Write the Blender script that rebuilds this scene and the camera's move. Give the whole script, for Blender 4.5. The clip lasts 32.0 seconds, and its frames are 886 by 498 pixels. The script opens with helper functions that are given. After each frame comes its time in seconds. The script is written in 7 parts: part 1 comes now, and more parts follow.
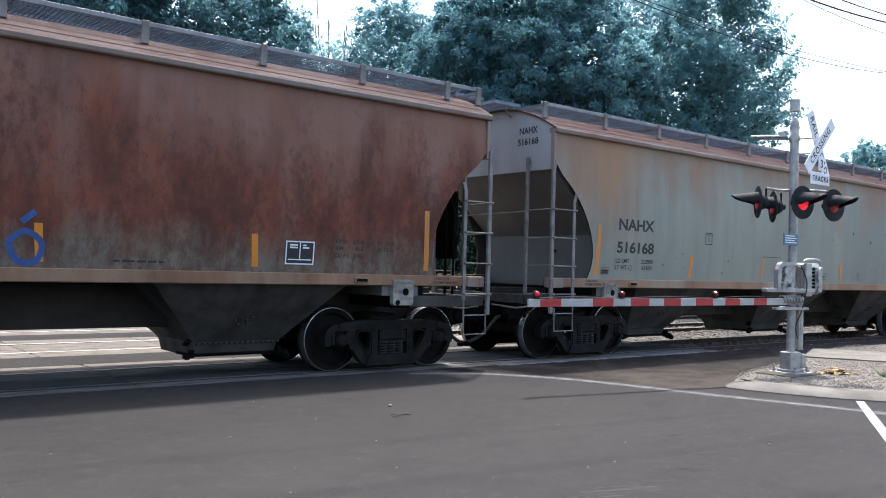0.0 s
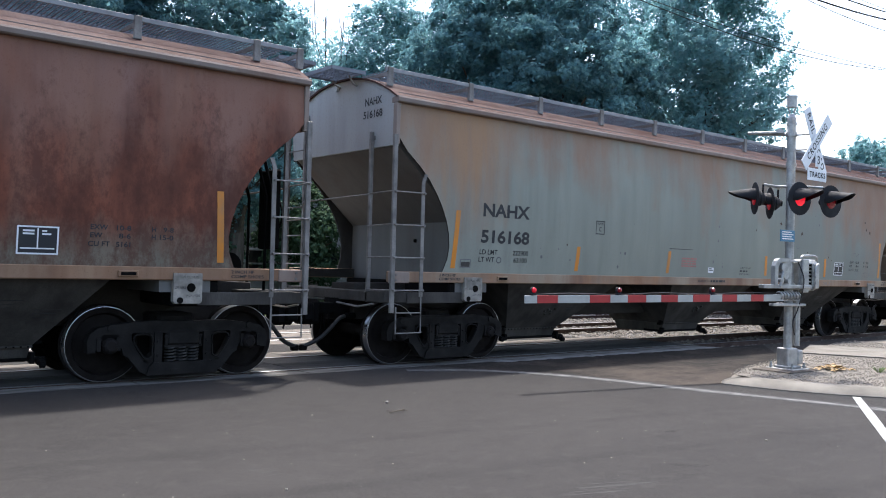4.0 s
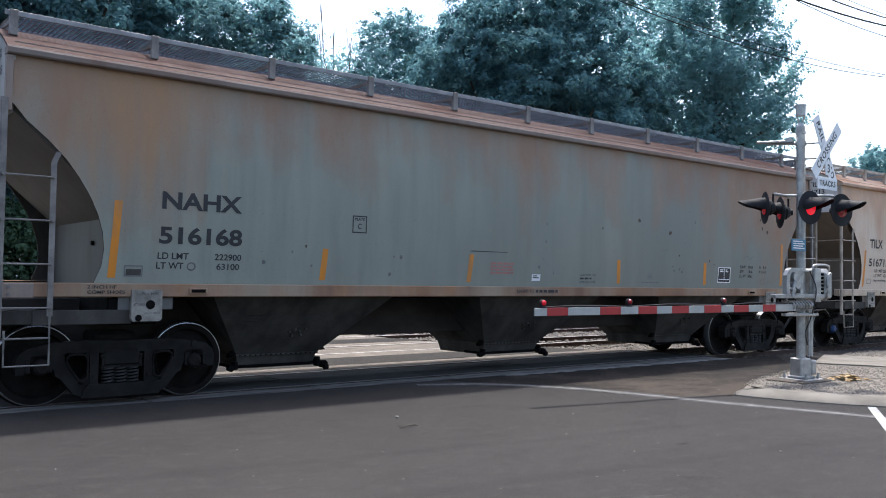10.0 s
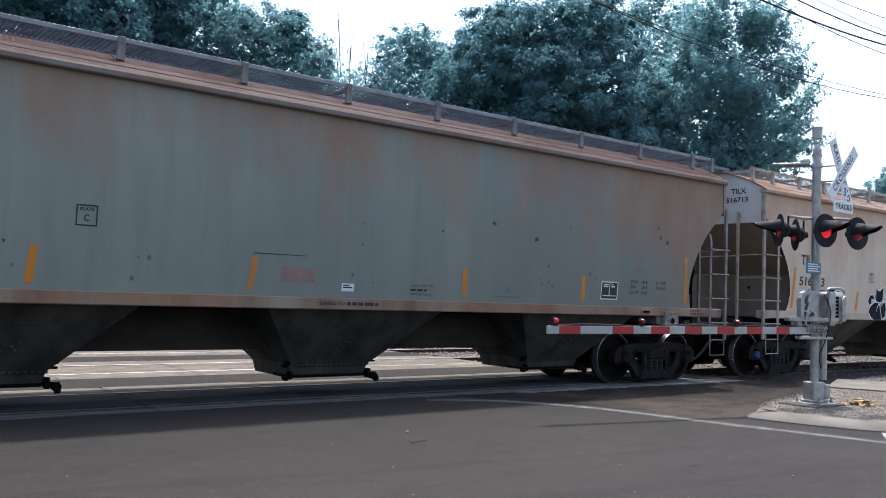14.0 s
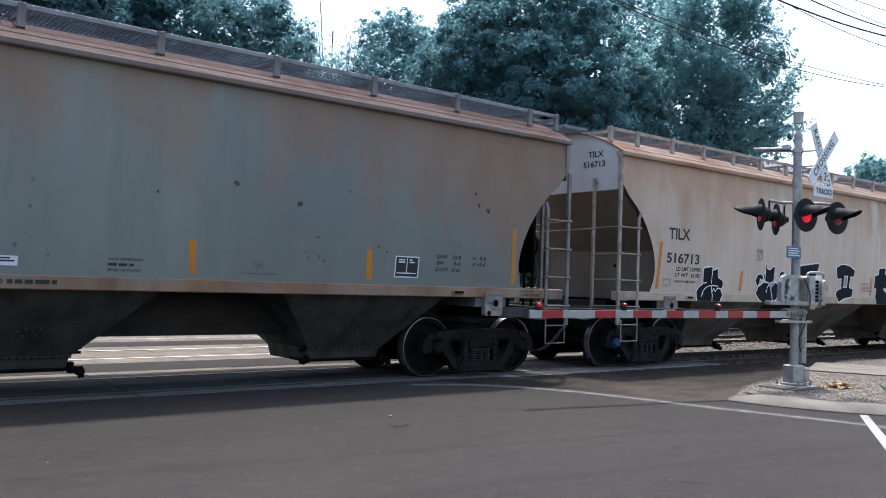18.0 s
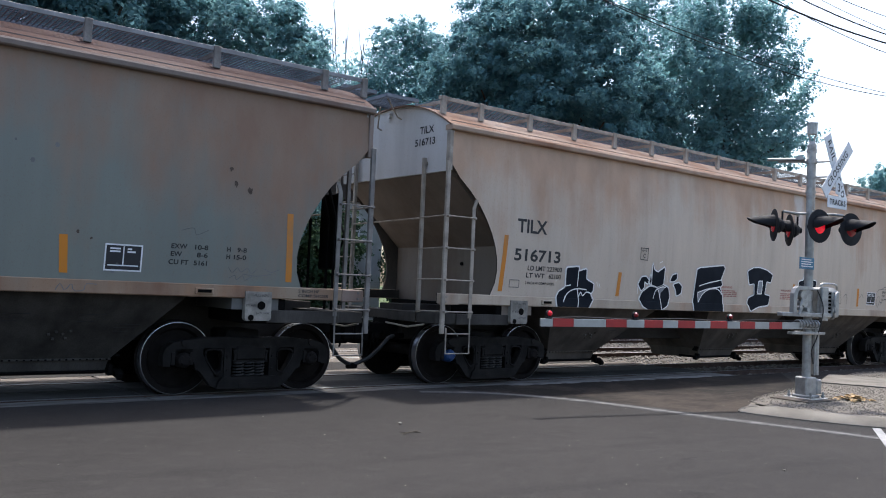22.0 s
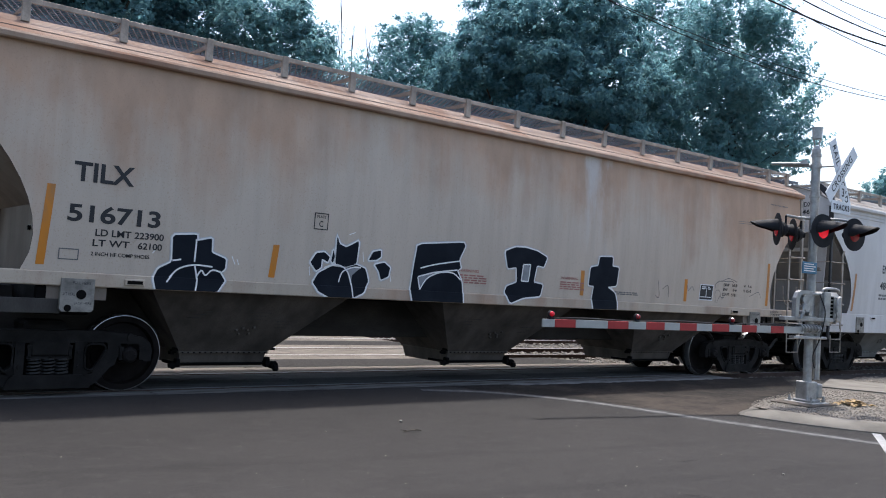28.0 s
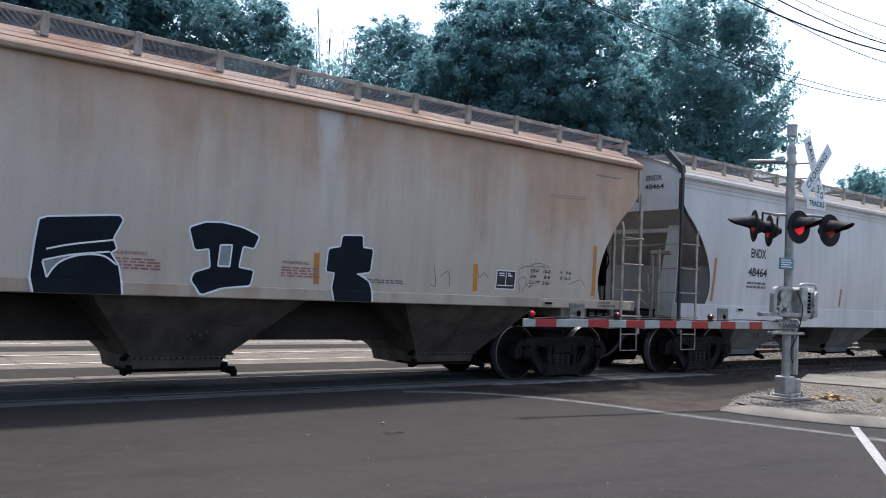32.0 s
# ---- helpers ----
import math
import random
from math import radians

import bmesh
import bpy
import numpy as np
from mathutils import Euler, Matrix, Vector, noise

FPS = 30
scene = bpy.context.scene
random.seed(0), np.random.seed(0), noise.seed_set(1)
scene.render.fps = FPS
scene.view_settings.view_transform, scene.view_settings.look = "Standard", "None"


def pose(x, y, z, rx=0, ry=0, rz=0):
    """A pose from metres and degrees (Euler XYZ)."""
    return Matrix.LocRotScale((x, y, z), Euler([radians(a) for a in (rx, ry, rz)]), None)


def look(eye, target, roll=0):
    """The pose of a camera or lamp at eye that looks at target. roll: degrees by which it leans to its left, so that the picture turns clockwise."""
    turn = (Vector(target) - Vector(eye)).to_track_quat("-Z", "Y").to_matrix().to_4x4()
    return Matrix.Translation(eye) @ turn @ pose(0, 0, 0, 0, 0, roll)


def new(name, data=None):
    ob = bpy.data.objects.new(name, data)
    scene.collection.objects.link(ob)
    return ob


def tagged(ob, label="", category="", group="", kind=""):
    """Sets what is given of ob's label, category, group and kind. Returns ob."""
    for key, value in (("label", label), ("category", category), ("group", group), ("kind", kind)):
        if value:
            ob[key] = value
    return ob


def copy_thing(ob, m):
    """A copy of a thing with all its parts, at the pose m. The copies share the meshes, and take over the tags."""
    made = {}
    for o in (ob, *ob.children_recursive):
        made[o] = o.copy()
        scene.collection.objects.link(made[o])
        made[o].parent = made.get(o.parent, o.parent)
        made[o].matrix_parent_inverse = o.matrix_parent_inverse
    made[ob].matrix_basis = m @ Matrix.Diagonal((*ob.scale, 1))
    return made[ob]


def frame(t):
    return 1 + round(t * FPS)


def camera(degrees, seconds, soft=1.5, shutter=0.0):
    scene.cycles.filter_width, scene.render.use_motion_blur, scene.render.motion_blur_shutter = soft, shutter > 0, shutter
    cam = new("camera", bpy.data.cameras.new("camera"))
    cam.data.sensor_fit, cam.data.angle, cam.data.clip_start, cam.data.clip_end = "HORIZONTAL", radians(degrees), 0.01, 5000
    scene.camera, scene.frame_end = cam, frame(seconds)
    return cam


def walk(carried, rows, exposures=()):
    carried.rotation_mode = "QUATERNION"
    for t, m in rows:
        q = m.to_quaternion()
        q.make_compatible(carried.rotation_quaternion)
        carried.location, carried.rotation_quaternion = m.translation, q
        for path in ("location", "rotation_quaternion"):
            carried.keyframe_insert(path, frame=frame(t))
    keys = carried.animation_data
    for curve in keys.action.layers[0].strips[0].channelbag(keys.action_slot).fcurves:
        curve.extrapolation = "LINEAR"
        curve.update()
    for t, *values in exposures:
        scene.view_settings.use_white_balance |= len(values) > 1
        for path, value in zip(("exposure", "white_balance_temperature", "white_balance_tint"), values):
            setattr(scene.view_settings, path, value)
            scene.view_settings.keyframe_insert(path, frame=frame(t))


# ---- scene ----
cam = camera(54.96, 32.0, 1.0)
PATH = [
    (0, pose(-0.022, -11.875, 1.594, 91.268, -1.562, -38.666)),
    (0.5, pose(-0.014, -11.876, 1.593, 91.407, -1.562, -38.829)),
    (1, pose(-0.005, -11.878, 1.592, 91.385, -1.299, -38.679)),
    (1.5, pose(0.001, -11.874, 1.588, 91.330, -1.065, -38.927)),
    (2, pose(0.008, -11.870, 1.585, 91.281, -1.004, -39.082)),
    (2.5, pose(0.006, -11.869, 1.581, 91.216, -1.009, -38.882)),
    (3, pose(0.005, -11.869, 1.577, 90.921, -1.260, -38.662)),
    (3.5, pose(-0.003, -11.870, 1.581, 90.919, -1.555, -38.927)),
    (5.5, pose(0.003, -11.863, 1.585, 92.221, -1.082, -38.367)),
    (6, pose(0.002, -11.864, 1.587, 92.366, -1.142, -38.558)),
    (6.5, pose(0.002, -11.865, 1.585, 92.517, -1.096, -38.294)),
    (7, pose(0.002, -11.866, 1.584, 92.318, -1.079, -38.390)),
    (7.5, pose(0.006, -11.866, 1.581, 92.081, -1.147, -38.501)),
    (8, pose(0.009, -11.866, 1.577, 91.971, -1.192, -38.440)),
    (8.5, pose(0.009, -11.866, 1.580, 92.032, -1.139, -38.212)),
    (9, pose(0.008, -11.866, 1.582, 91.989, -1.048, -38.156)),
    (9.5, pose(0.018, -11.864, 1.578, 92.014, -0.802, -38.038)),
    (10, pose(0.027, -11.861, 1.574, 92.043, -0.806, -38.128)),
    (10.5, pose(0.025, -11.851, 1.577, 92.064, -0.796, -37.971)),
    (11, pose(0.024, -11.841, 1.579, 92.100, -0.855, -37.825)),
    (11.5, pose(0.018, -11.846, 1.582, 92.289, -0.960, -38.046)),
    (12, pose(0.011, -11.851, 1.584, 92.560, -1.272, -37.814)),
    (12.5, pose(0.005, -11.849, 1.585, 92.701, -1.587, -37.743)),
    (13, pose(-0.001, -11.846, 1.586, 92.806, -1.825, -37.577)),
    (13.5, pose(-0.003, -11.851, 1.581, 92.928, -2.009, -37.364)),
    (15.5, pose(-0.016, -11.861, 1.581, 93.314, -2.173, -37.700)),
    (16, pose(-0.028, -11.861, 1.576, 93.002, -1.963, -37.416)),
    (16.5, pose(-0.017, -11.858, 1.576, 92.490, -1.829, -37.709)),
    (17, pose(-0.005, -11.856, 1.576, 92.260, -1.799, -37.731)),
    (17.5, pose(0.002, -11.850, 1.573, 92.126, -1.862, -38.272)),
    (18, pose(0.010, -11.845, 1.570, 92.082, -1.918, -38.534)),
    (18.5, pose(0.010, -11.840, 1.571, 92.134, -1.968, -38.259)),
    (19, pose(0.010, -11.836, 1.572, 92.210, -1.984, -38.413)),
    (19.5, pose(0.009, -11.837, 1.574, 92.364, -2.005, -38.567)),
    (20, pose(0.008, -11.839, 1.575, 92.645, -2.212, -38.794)),
    (20.5, pose(0.009, -11.838, 1.574, 92.854, -2.336, -38.632)),
    (21, pose(0.009, -11.836, 1.573, 92.801, -2.416, -38.407)),
    (21.5, pose(0.007, -11.841, 1.572, 92.687, -2.421, -38.104)),
    (22, pose(0.005, -11.845, 1.570, 92.543, -2.554, -37.820)),
    (22.5, pose(0.006, -11.844, 1.572, 92.476, -2.773, -37.426)),
    (23, pose(0.008, -11.843, 1.573, 92.538, -2.993, -37.163)),
    (23.5, pose(0.004, -11.842, 1.575, 92.570, -3.280, -37.369)),
    (24, pose(-0.001, -11.842, 1.578, 92.658, -3.499, -37.285)),
    (24.5, pose(-0.003, -11.845, 1.578, 92.782, -3.641, -37.253)),
    (25, pose(-0.004, -11.847, 1.579, 92.829, -3.704, -37.215)),
    (25.5, pose(-0.006, -11.847, 1.582, 92.978, -3.687, -38.107)),
    (27.5, pose(-0.016, -11.866, 1.577, 92.389, -3.238, -37.752)),
    (28, pose(-0.017, -11.863, 1.581, 92.405, -3.444, -37.665)),
    (28.5, pose(-0.017, -11.865, 1.579, 92.535, -3.564, -37.740)),
    (29, pose(-0.018, -11.867, 1.576, 92.606, -3.663, -37.908)),
    (29.5, pose(-0.008, -11.863, 1.574, 92.727, -3.481, -38.548)),
    (30, pose(0.002, -11.859, 1.572, 92.305, -3.244, -39.130)),
    (30.5, pose(0.004, -11.857, 1.573, 91.991, -3.111, -38.757)),
    (31, pose(0.006, -11.855, 1.573, 92.046, -3.140, -38.495)),
    (31.5, pose(-0.003, -11.862, 1.573, 92.546, -2.938, -39.090)),
    (32, pose(-0.012, -11.869, 1.573, 92.593, -2.570, -38.939)),
]
walk(cam, PATH, [(t, stops, 6350, 11) for t, stops in (
    (0.0, 1.66), (3.5, 1.66), (6.5, 1.45), (9.0, 1.4), (11.0, 1.36), (13.0, 1.24), (16.0, 1.29), (18.0, 1.3), (20.0, 1.17), (25.0, 1.16), (29.0, 1.1), (32.0, 1.1))])

# how far the train has rolled (negative x), second by second
TRAVEL = [
    (0, 0.000), (1, -0.804), (2, -1.632), (3, -2.437), (3.5, -2.848), (5.5, -4.577), (6, -5.012), (7, -5.888),
    (8, -6.780), (9, -7.686), (10, -8.610), (11, -9.584), (12, -10.535), (13, -11.517), (13.5, -12.014),
    (15.5, -14.033), (16, -14.538), (17, -15.573), (18, -16.611), (19, -17.677), (20, -18.725), (21, -19.791),
    (22, -20.920), (23, -22.041), (24, -23.176), (25, -24.319), (25.5, -24.900), (27.5, -27.241), (28,
    -27.841), (29, -29.061), (30, -30.294), (31, -31.538), (32, -32.785),
]

# ---- light ----
SUN_DIR = Vector((0.31, 0.265, 1.0)).normalized()
world = bpy.data.worlds.new("sky")
scene.world = world
world.use_nodes = True
wn = world.node_tree
sky = wn.nodes.new("ShaderNodeTexSky")
sky.sky_type = "NISHITA"
sky.sun_disc = False
sky.sun_elevation = math.asin(SUN_DIR.z)
sky.sun_rotation = math.atan2(SUN_DIR.x, SUN_DIR.y)
sky.dust_density, sky.air_density, sky.ozone_density = 3.5, 1.0, 1.0
wn.links.new(sky.outputs[0], wn.nodes["Background"].inputs[0])
wn.nodes["Background"].inputs[1].default_value = 0.15
sun = new("sun", bpy.data.lights.new("sun", "SUN"))
sun.data.energy, sun.data.angle, sun.data.color = 2.5, radians(3.0), (1.0, 0.97, 0.93)
sun.matrix_world = look(SUN_DIR * 60, (0, 0, 0))


# ---- helpers ----
def part(name, bm, material, parent=None, label="", smooth=False):
    """Links a bmesh as one mesh object under a thing or a part."""
    me = bpy.data.meshes.new(name)
    bmesh.ops.recalc_face_normals(bm, faces=bm.faces)
    if smooth:
        for f in bm.faces:
            f.smooth = True
    bm.to_mesh(me)
    bm.free()
    for m in material if isinstance(material, (list, tuple)) else [material]:
        me.materials.append(m)
    if smooth:
        me.set_sharp_from_angle(angle=radians(38))
    ob = new(name, me)
    if parent:
        ob.parent = parent
    if label:
        ob["label"] = label
    return ob


def raw(name, verts, faces, material, parent=None, label=""):
    me = bpy.data.meshes.new(name)
    me.from_pydata(verts, [], faces)
    me.materials.append(material)
    ob = new(name, me)
    if parent:
        ob.parent = parent
    if label:
        ob["label"] = label
    return ob


def thing(name, label, category, group="", kind="", at=None):
    ob = tagged(new(name), label, category, group, kind)
    if at:
        ob.location = at
    return ob


def box(bm, x0, x1, y0, y1, z0, z1, bevel=0.0, slot=0):
    r = bmesh.ops.create_cube(bm, size=1)
    vs = r["verts"]
    for v in vs:
        v.co = ((x0 + x1) / 2 + v.co.x * (x1 - x0), (y0 + y1) / 2 + v.co.y * (y1 - y0), (z0 + z1) / 2 + v.co.z * (z1 - z0))
    fs = {f for v in vs for f in v.link_faces}
    for f in fs:
        f.material_index = slot
    if bevel:
        bmesh.ops.bevel(bm, geom=list({e for v in vs for e in v.link_edges}), offset=bevel, segments=1, affect="EDGES")
    return bm


def rod(bm, a, b, r, n=8, r2=None, slot=0):
    a, b = Vector(a), Vector(b)
    d = b - a
    m = Matrix.Translation((a + b) / 2) @ d.to_track_quat("Z", "Y").to_matrix().to_4x4()
    made = bmesh.ops.create_cone(bm, cap_ends=True, segments=n, radius1=r, radius2=r if r2 is None else r2, depth=d.length, matrix=m)
    for f in {f for v in made["verts"] for f in v.link_faces}:
        f.material_index = slot
    return bm


def tube(bm, pts, r, n=8):
    """A bent pipe through points."""
    rings = []
    pts = [Vector(p) for p in pts]
    for i, p in enumerate(pts):
        d = (pts[min(i + 1, len(pts) - 1)] - pts[max(i - 1, 0)]).normalized()
        q = d.to_track_quat("Z", "Y")
        rings.append([bm.verts.new(p + q @ Vector((math.cos(a) * r, math.sin(a) * r, 0))) for a in [2 * math.pi * k / n for k in range(n)]])
    for a, b in zip(rings, rings[1:]):
        for k in range(n):
            bm.faces.new((a[k], a[(k + 1) % n], b[(k + 1) % n], b[k]))
    bm.faces.new(rings[0])
    bm.faces.new(rings[-1])
    return bm


def prism(bm, poly, a, b, axis="y", slot=0):
    """A polygon in two axes, extruded along the third from a to b."""
    def put(u, v, w):
        return {"y": (u, w, v), "x": (w, u, v), "z": (u, v, w)}[axis]
    lo = [bm.verts.new(put(u, v, a)) for u, v in poly]
    hi = [bm.verts.new(put(u, v, b)) for u, v in poly]
    fs = [bm.faces.new(lo), bm.faces.new(hi)]
    n = len(poly)
    for i in range(n):
        fs.append(bm.faces.new((lo[i], lo[(i + 1) % n], hi[(i + 1) % n], hi[i])))
    for f in fs:
        f.material_index = slot
    return bm


def lathe(bm, prof, n=28, axis="y", slots=None):
    """Turns a profile of (radius, height) round an axis through the origin."""
    rings = []
    for r, h in prof:
        ring = []
        for k in range(n):
            a = 2 * math.pi * k / n
            c, s_ = math.cos(a) * r, math.sin(a) * r
            ring.append(bm.verts.new((c, h, s_) if axis == "y" else (c, s_, h)))
        rings.append(ring)
    for i, (a, b) in enumerate(zip(rings, rings[1:])):
        for k in range(n):
            f = bm.faces.new((a[k], a[(k + 1) % n], b[(k + 1) % n], b[k]))
            if slots:
                f.material_index = slots[i]
    bm.faces.new(rings[0])
    bm.faces.new(rings[-1])
    return bm


def shell(bm, outer, inner):
    """A thick sheet from two grids of points."""
    def grid(P):
        V = [[bm.verts.new(p) for p in row] for row in P]
        for a, b in zip(V, V[1:]):
            for k in range(len(a) - 1):
                bm.faces.new((a[k], a[k + 1], b[k + 1], b[k]))
        return V
    A, B = grid(outer), grid(inner)
    def rim(a, b):
        for k in range(len(a) - 1):
            bm.faces.new((a[k], a[k + 1], b[k + 1], b[k]))
    rim(A[0], B[0]), rim(A[-1], B[-1])
    rim([r[0] for r in A], [r[0] for r in B]), rim([r[-1] for r in A], [r[-1] for r in B])
    return bm


# ---- materials ----
def nodes_of(name):
    m = bpy.data.materials.new(name)
    m.use_nodes = True
    nt = m.node_tree
    return m, nt, nt.nodes["Principled BSDF"]


def noise_node(nt, scale, detail=4.0, stretch=(1, 1, 1), rough=0.55, coords="Object"):
    tc = nt.nodes.new("ShaderNodeTexCoord")
    mp = nt.nodes.new("ShaderNodeMapping")
    mp.inputs["Scale"].default_value = stretch
    nz = nt.nodes.new("ShaderNodeTexNoise")
    nz.inputs["Scale"].default_value, nz.inputs["Detail"].default_value, nz.inputs["Roughness"].default_value = scale, detail, rough
    nt.links.new(tc.outputs[coords], mp.inputs[0])
    nt.links.new(mp.outputs[0], nz.inputs["Vector"])
    return nz.outputs["Fac"]


def ramp(nt, fac, lo, hi, a=0.0, b=1.0):
    r = nt.nodes.new("ShaderNodeMapRange")
    for i, v in enumerate((lo, hi, a, b)):
        r.inputs[i + 1].default_value = v
    nt.links.new(fac, r.inputs[0])
    return r.outputs[0]


def mixc(nt, fac, a, b):
    m = nt.nodes.new("ShaderNodeMix")
    m.data_type = "RGBA"
    for sock, v in ((m.inputs[0], fac), (m.inputs[6], a), (m.inputs[7], b)):
        if isinstance(v, (int, float)):
            sock.default_value = v
        elif isinstance(v, tuple):
            sock.default_value = (*v, 1)
        else:
            nt.links.new(v, sock)
    return m.outputs[2]


def math2(nt, op, a, b):
    m = nt.nodes.new("ShaderNodeMath")
    m.operation = op
    for sock, v in ((m.inputs[0], a), (m.inputs[1], b)):
        if isinstance(v, (int, float)):
            sock.default_value = v
        else:
            nt.links.new(v, sock)
    return m.outputs[0]


def bumped(nt, bsdf, fac, strength, dist=0.01):
    b = nt.nodes.new("ShaderNodeBump")
    b.inputs["Strength"].default_value, b.inputs["Distance"].default_value = strength, dist
    nt.links.new(fac, b.inputs["Height"])
    nt.links.new(b.outputs[0], bsdf.inputs["Normal"])


def plain(name, col, rough=0.6, metal=0.0, dark=0.6, scale=4.0, grain=60.0, bump=0.15, stretch=(1, 1, 1), island=0.0, spec=0.2):
    """A worn surface: two scales of variation round a base colour."""
    m, nt, p = nodes_of(name)
    big, fine = noise_node(nt, scale, 5, stretch), noise_node(nt, grain, 3, stretch)
    worn = tuple(c * dark for c in col)
    c = mixc(nt, ramp(nt, big, 0.35, 0.7), col, worn)
    c = mixc(nt, ramp(nt, fine, 0.4, 0.75, 0, 0.45), c, worn)
    if island:
        g = nt.nodes.new("ShaderNodeObjectInfo")
        c = mixc(nt, ramp(nt, g.outputs["Random"], 0, 1, 0, island), c, tuple(x * 0.45 for x in col))
    nt.links.new(c, p.inputs["Base Color"])
    nt.links.new(ramp(nt, big, 0.2, 0.8, max(rough - 0.12, 0.05), min(rough + 0.12, 1)), p.inputs["Roughness"])
    p.inputs["Metallic"].default_value = metal
    if rough > 0.65:
        p.inputs["Specular IOR Level"].default_value = spec
    bumped(nt, p, fine, bump)
    return m


def glow(name, col, strength):
    m, nt, p = nodes_of(name)
    p.inputs["Base Color"].default_value = (*col, 1)
    p.inputs["Emission Color"].default_value = (*col, 1)
    p.inputs["Emission Strength"].default_value = strength
    p.inputs["Roughness"].default_value = 0.25
    return m


def car_paint(name, paint, rust, amount, seed, fade=None, cols=0.8, top=0.0, low=None, deep=None, strength=0.7, panels=0.07, mottle=0.0, tail=None, smear=None, spec=0.3, ends=0.0):
    """Weathered paint: soft columns and runs of rust, fade marks, fine speckle. low: (height, colour) of a cleaner band at the foot."""
    m, nt, p = nodes_of(name)
    tc = nt.nodes.new("ShaderNodeTexCoord")
    sep = nt.nodes.new("ShaderNodeSeparateXYZ")
    nt.links.new(tc.outputs["Object"], sep.inputs[0])
    shift = nt.nodes.new("ShaderNodeVectorMath")
    shift.inputs[1].default_value = (seed * 7.3, seed * 3.1, seed * 5.7)
    nt.links.new(tc.outputs["Object"], shift.inputs[0])

    def nz(scale, stretch, detail=5.0, rough=0.6):
        mp = nt.nodes.new("ShaderNodeMapping")
        mp.inputs["Scale"].default_value = stretch
        n = nt.nodes.new("ShaderNodeTexNoise")
        n.inputs["Scale"].default_value, n.inputs["Detail"].default_value, n.inputs["Roughness"].default_value = scale, detail, rough
        nt.links.new(shift.outputs[0], mp.inputs[0])
        nt.links.new(mp.outputs[0], n.inputs["Vector"])
        return n.outputs["Fac"]
    column, patch, runs, thin, speck = nz(cols, (1, 1, 0.22), 2), nz(1.3, (1, 1, 0.8), 4), nz(3.2, (1, 1, 0.12), 4), nz(14, (1, 1, 0.05), 3), nz(55, (1, 1, 0.8), 3)
    mask = math2(nt, "ADD", math2(nt, "MULTIPLY", column, 1.1), math2(nt, "MULTIPLY", patch, 0.7))
    mask = math2(nt, "ADD", mask, math2(nt, "MULTIPLY", runs, 0.35))
    mask = math2(nt, "ADD", mask, math2(nt, "MULTIPLY", thin, 0.16))
    wn_ = nt.nodes.new("ShaderNodeTexWhiteNoise")
    wn_.noise_dimensions = "1D"
    nt.links.new(math2(nt, "FLOOR", math2(nt, "ADD", math2(nt, "DIVIDE", sep.outputs["X"], 1.9), seed * 3), 0), wn_.inputs["W"])
    mask = math2(nt, "ADD", mask, ramp(nt, wn_.outputs[0], 0, 1, -panels, panels))
    if top:
        mask = math2(nt, "ADD", mask, ramp(nt, sep.outputs["Z"], 1.8, 3.9, -top, top))
    if ends:
        mask = math2(nt, "ADD", mask, ramp(nt, math2(nt, "ABSOLUTE", sep.outputs["X"], 0), 2.0, 6.5, -ends, ends * 0.8))
    mid = 0.5 * (1.1 + 0.7 + 0.35 + 0.16)
    fac = ramp(nt, mask, mid - amount, mid - amount + 0.42, 0, strength)
    worn = mixc(nt, ramp(nt, nz(1.1, (1, 1, 0.3), 3), 0.35, 0.65), paint, fade or tuple(c * 0.82 for c in paint))
    worn = mixc(nt, ramp(nt, nz(4.2, (1, 1, 0.07), 4), 0.46, 0.72, 0, 0.55), worn, tuple(c * 0.7 for c in paint))
    if tail:
        worn = mixc(nt, ramp(nt, math2(nt, "ADD", sep.outputs["X"], ramp(nt, nz(0.6, (1, 1, 0.5), 3), 0.3, 0.7, -4, 4)), -4, 6, 0, 0.85), worn, tail)
    rusty = mixc(nt, ramp(nt, nz(2.0, (1, 1, 0.45)), 0.35, 0.65), rust, deep or tuple(c * 0.7 for c in rust))
    col = mixc(nt, fac, worn, rusty)
    if smear:
        d = math2(nt, "ADD", math2(nt, "SUBTRACT", sep.outputs["X"], smear[0]), ramp(nt, nz(2.2, (1, 1, 0.35), 4), 0.3, 0.7, -0.45, 0.45))
        side = ramp(nt, math2(nt, "ABSOLUTE", d, 0), smear[1], 0.05, 0, 1)
        tall = ramp(nt, math2(nt, "ADD", sep.outputs["Z"], ramp(nt, nz(6.0, (1, 1, 0.1), 3), 0.3, 0.7, -0.8, 0.8)), 2.3, 3.9, 0, 0.6)
        col = mixc(nt, math2(nt, "MULTIPLY", side, tall), col, smear[2])
    if low:
        edge = math2(nt, "ADD", sep.outputs["Z"], ramp(nt, nz(2.5, (1, 1, 0.2)), 0.3, 0.7, -0.22, 0.22))
        col = mixc(nt, ramp(nt, edge, low[0] + 0.32, low[0] - 0.16, 0, 0.72), col, low[1])
    if mottle:
        m_ = math2(nt, "ADD", nz(9, (1, 1, 0.6), 8, 0.78), math2(nt, "MULTIPLY", nz(1.5, (1, 1, 0.28), 3), 0.6))
        m_ = math2(nt, "ADD", m_, ramp(nt, sep.outputs["Z"], 2.4, 3.8, 0.04, -0.13))
        col = mixc(nt, ramp(nt, m_, 0.74, 0.94, 0, mottle), col, deep)
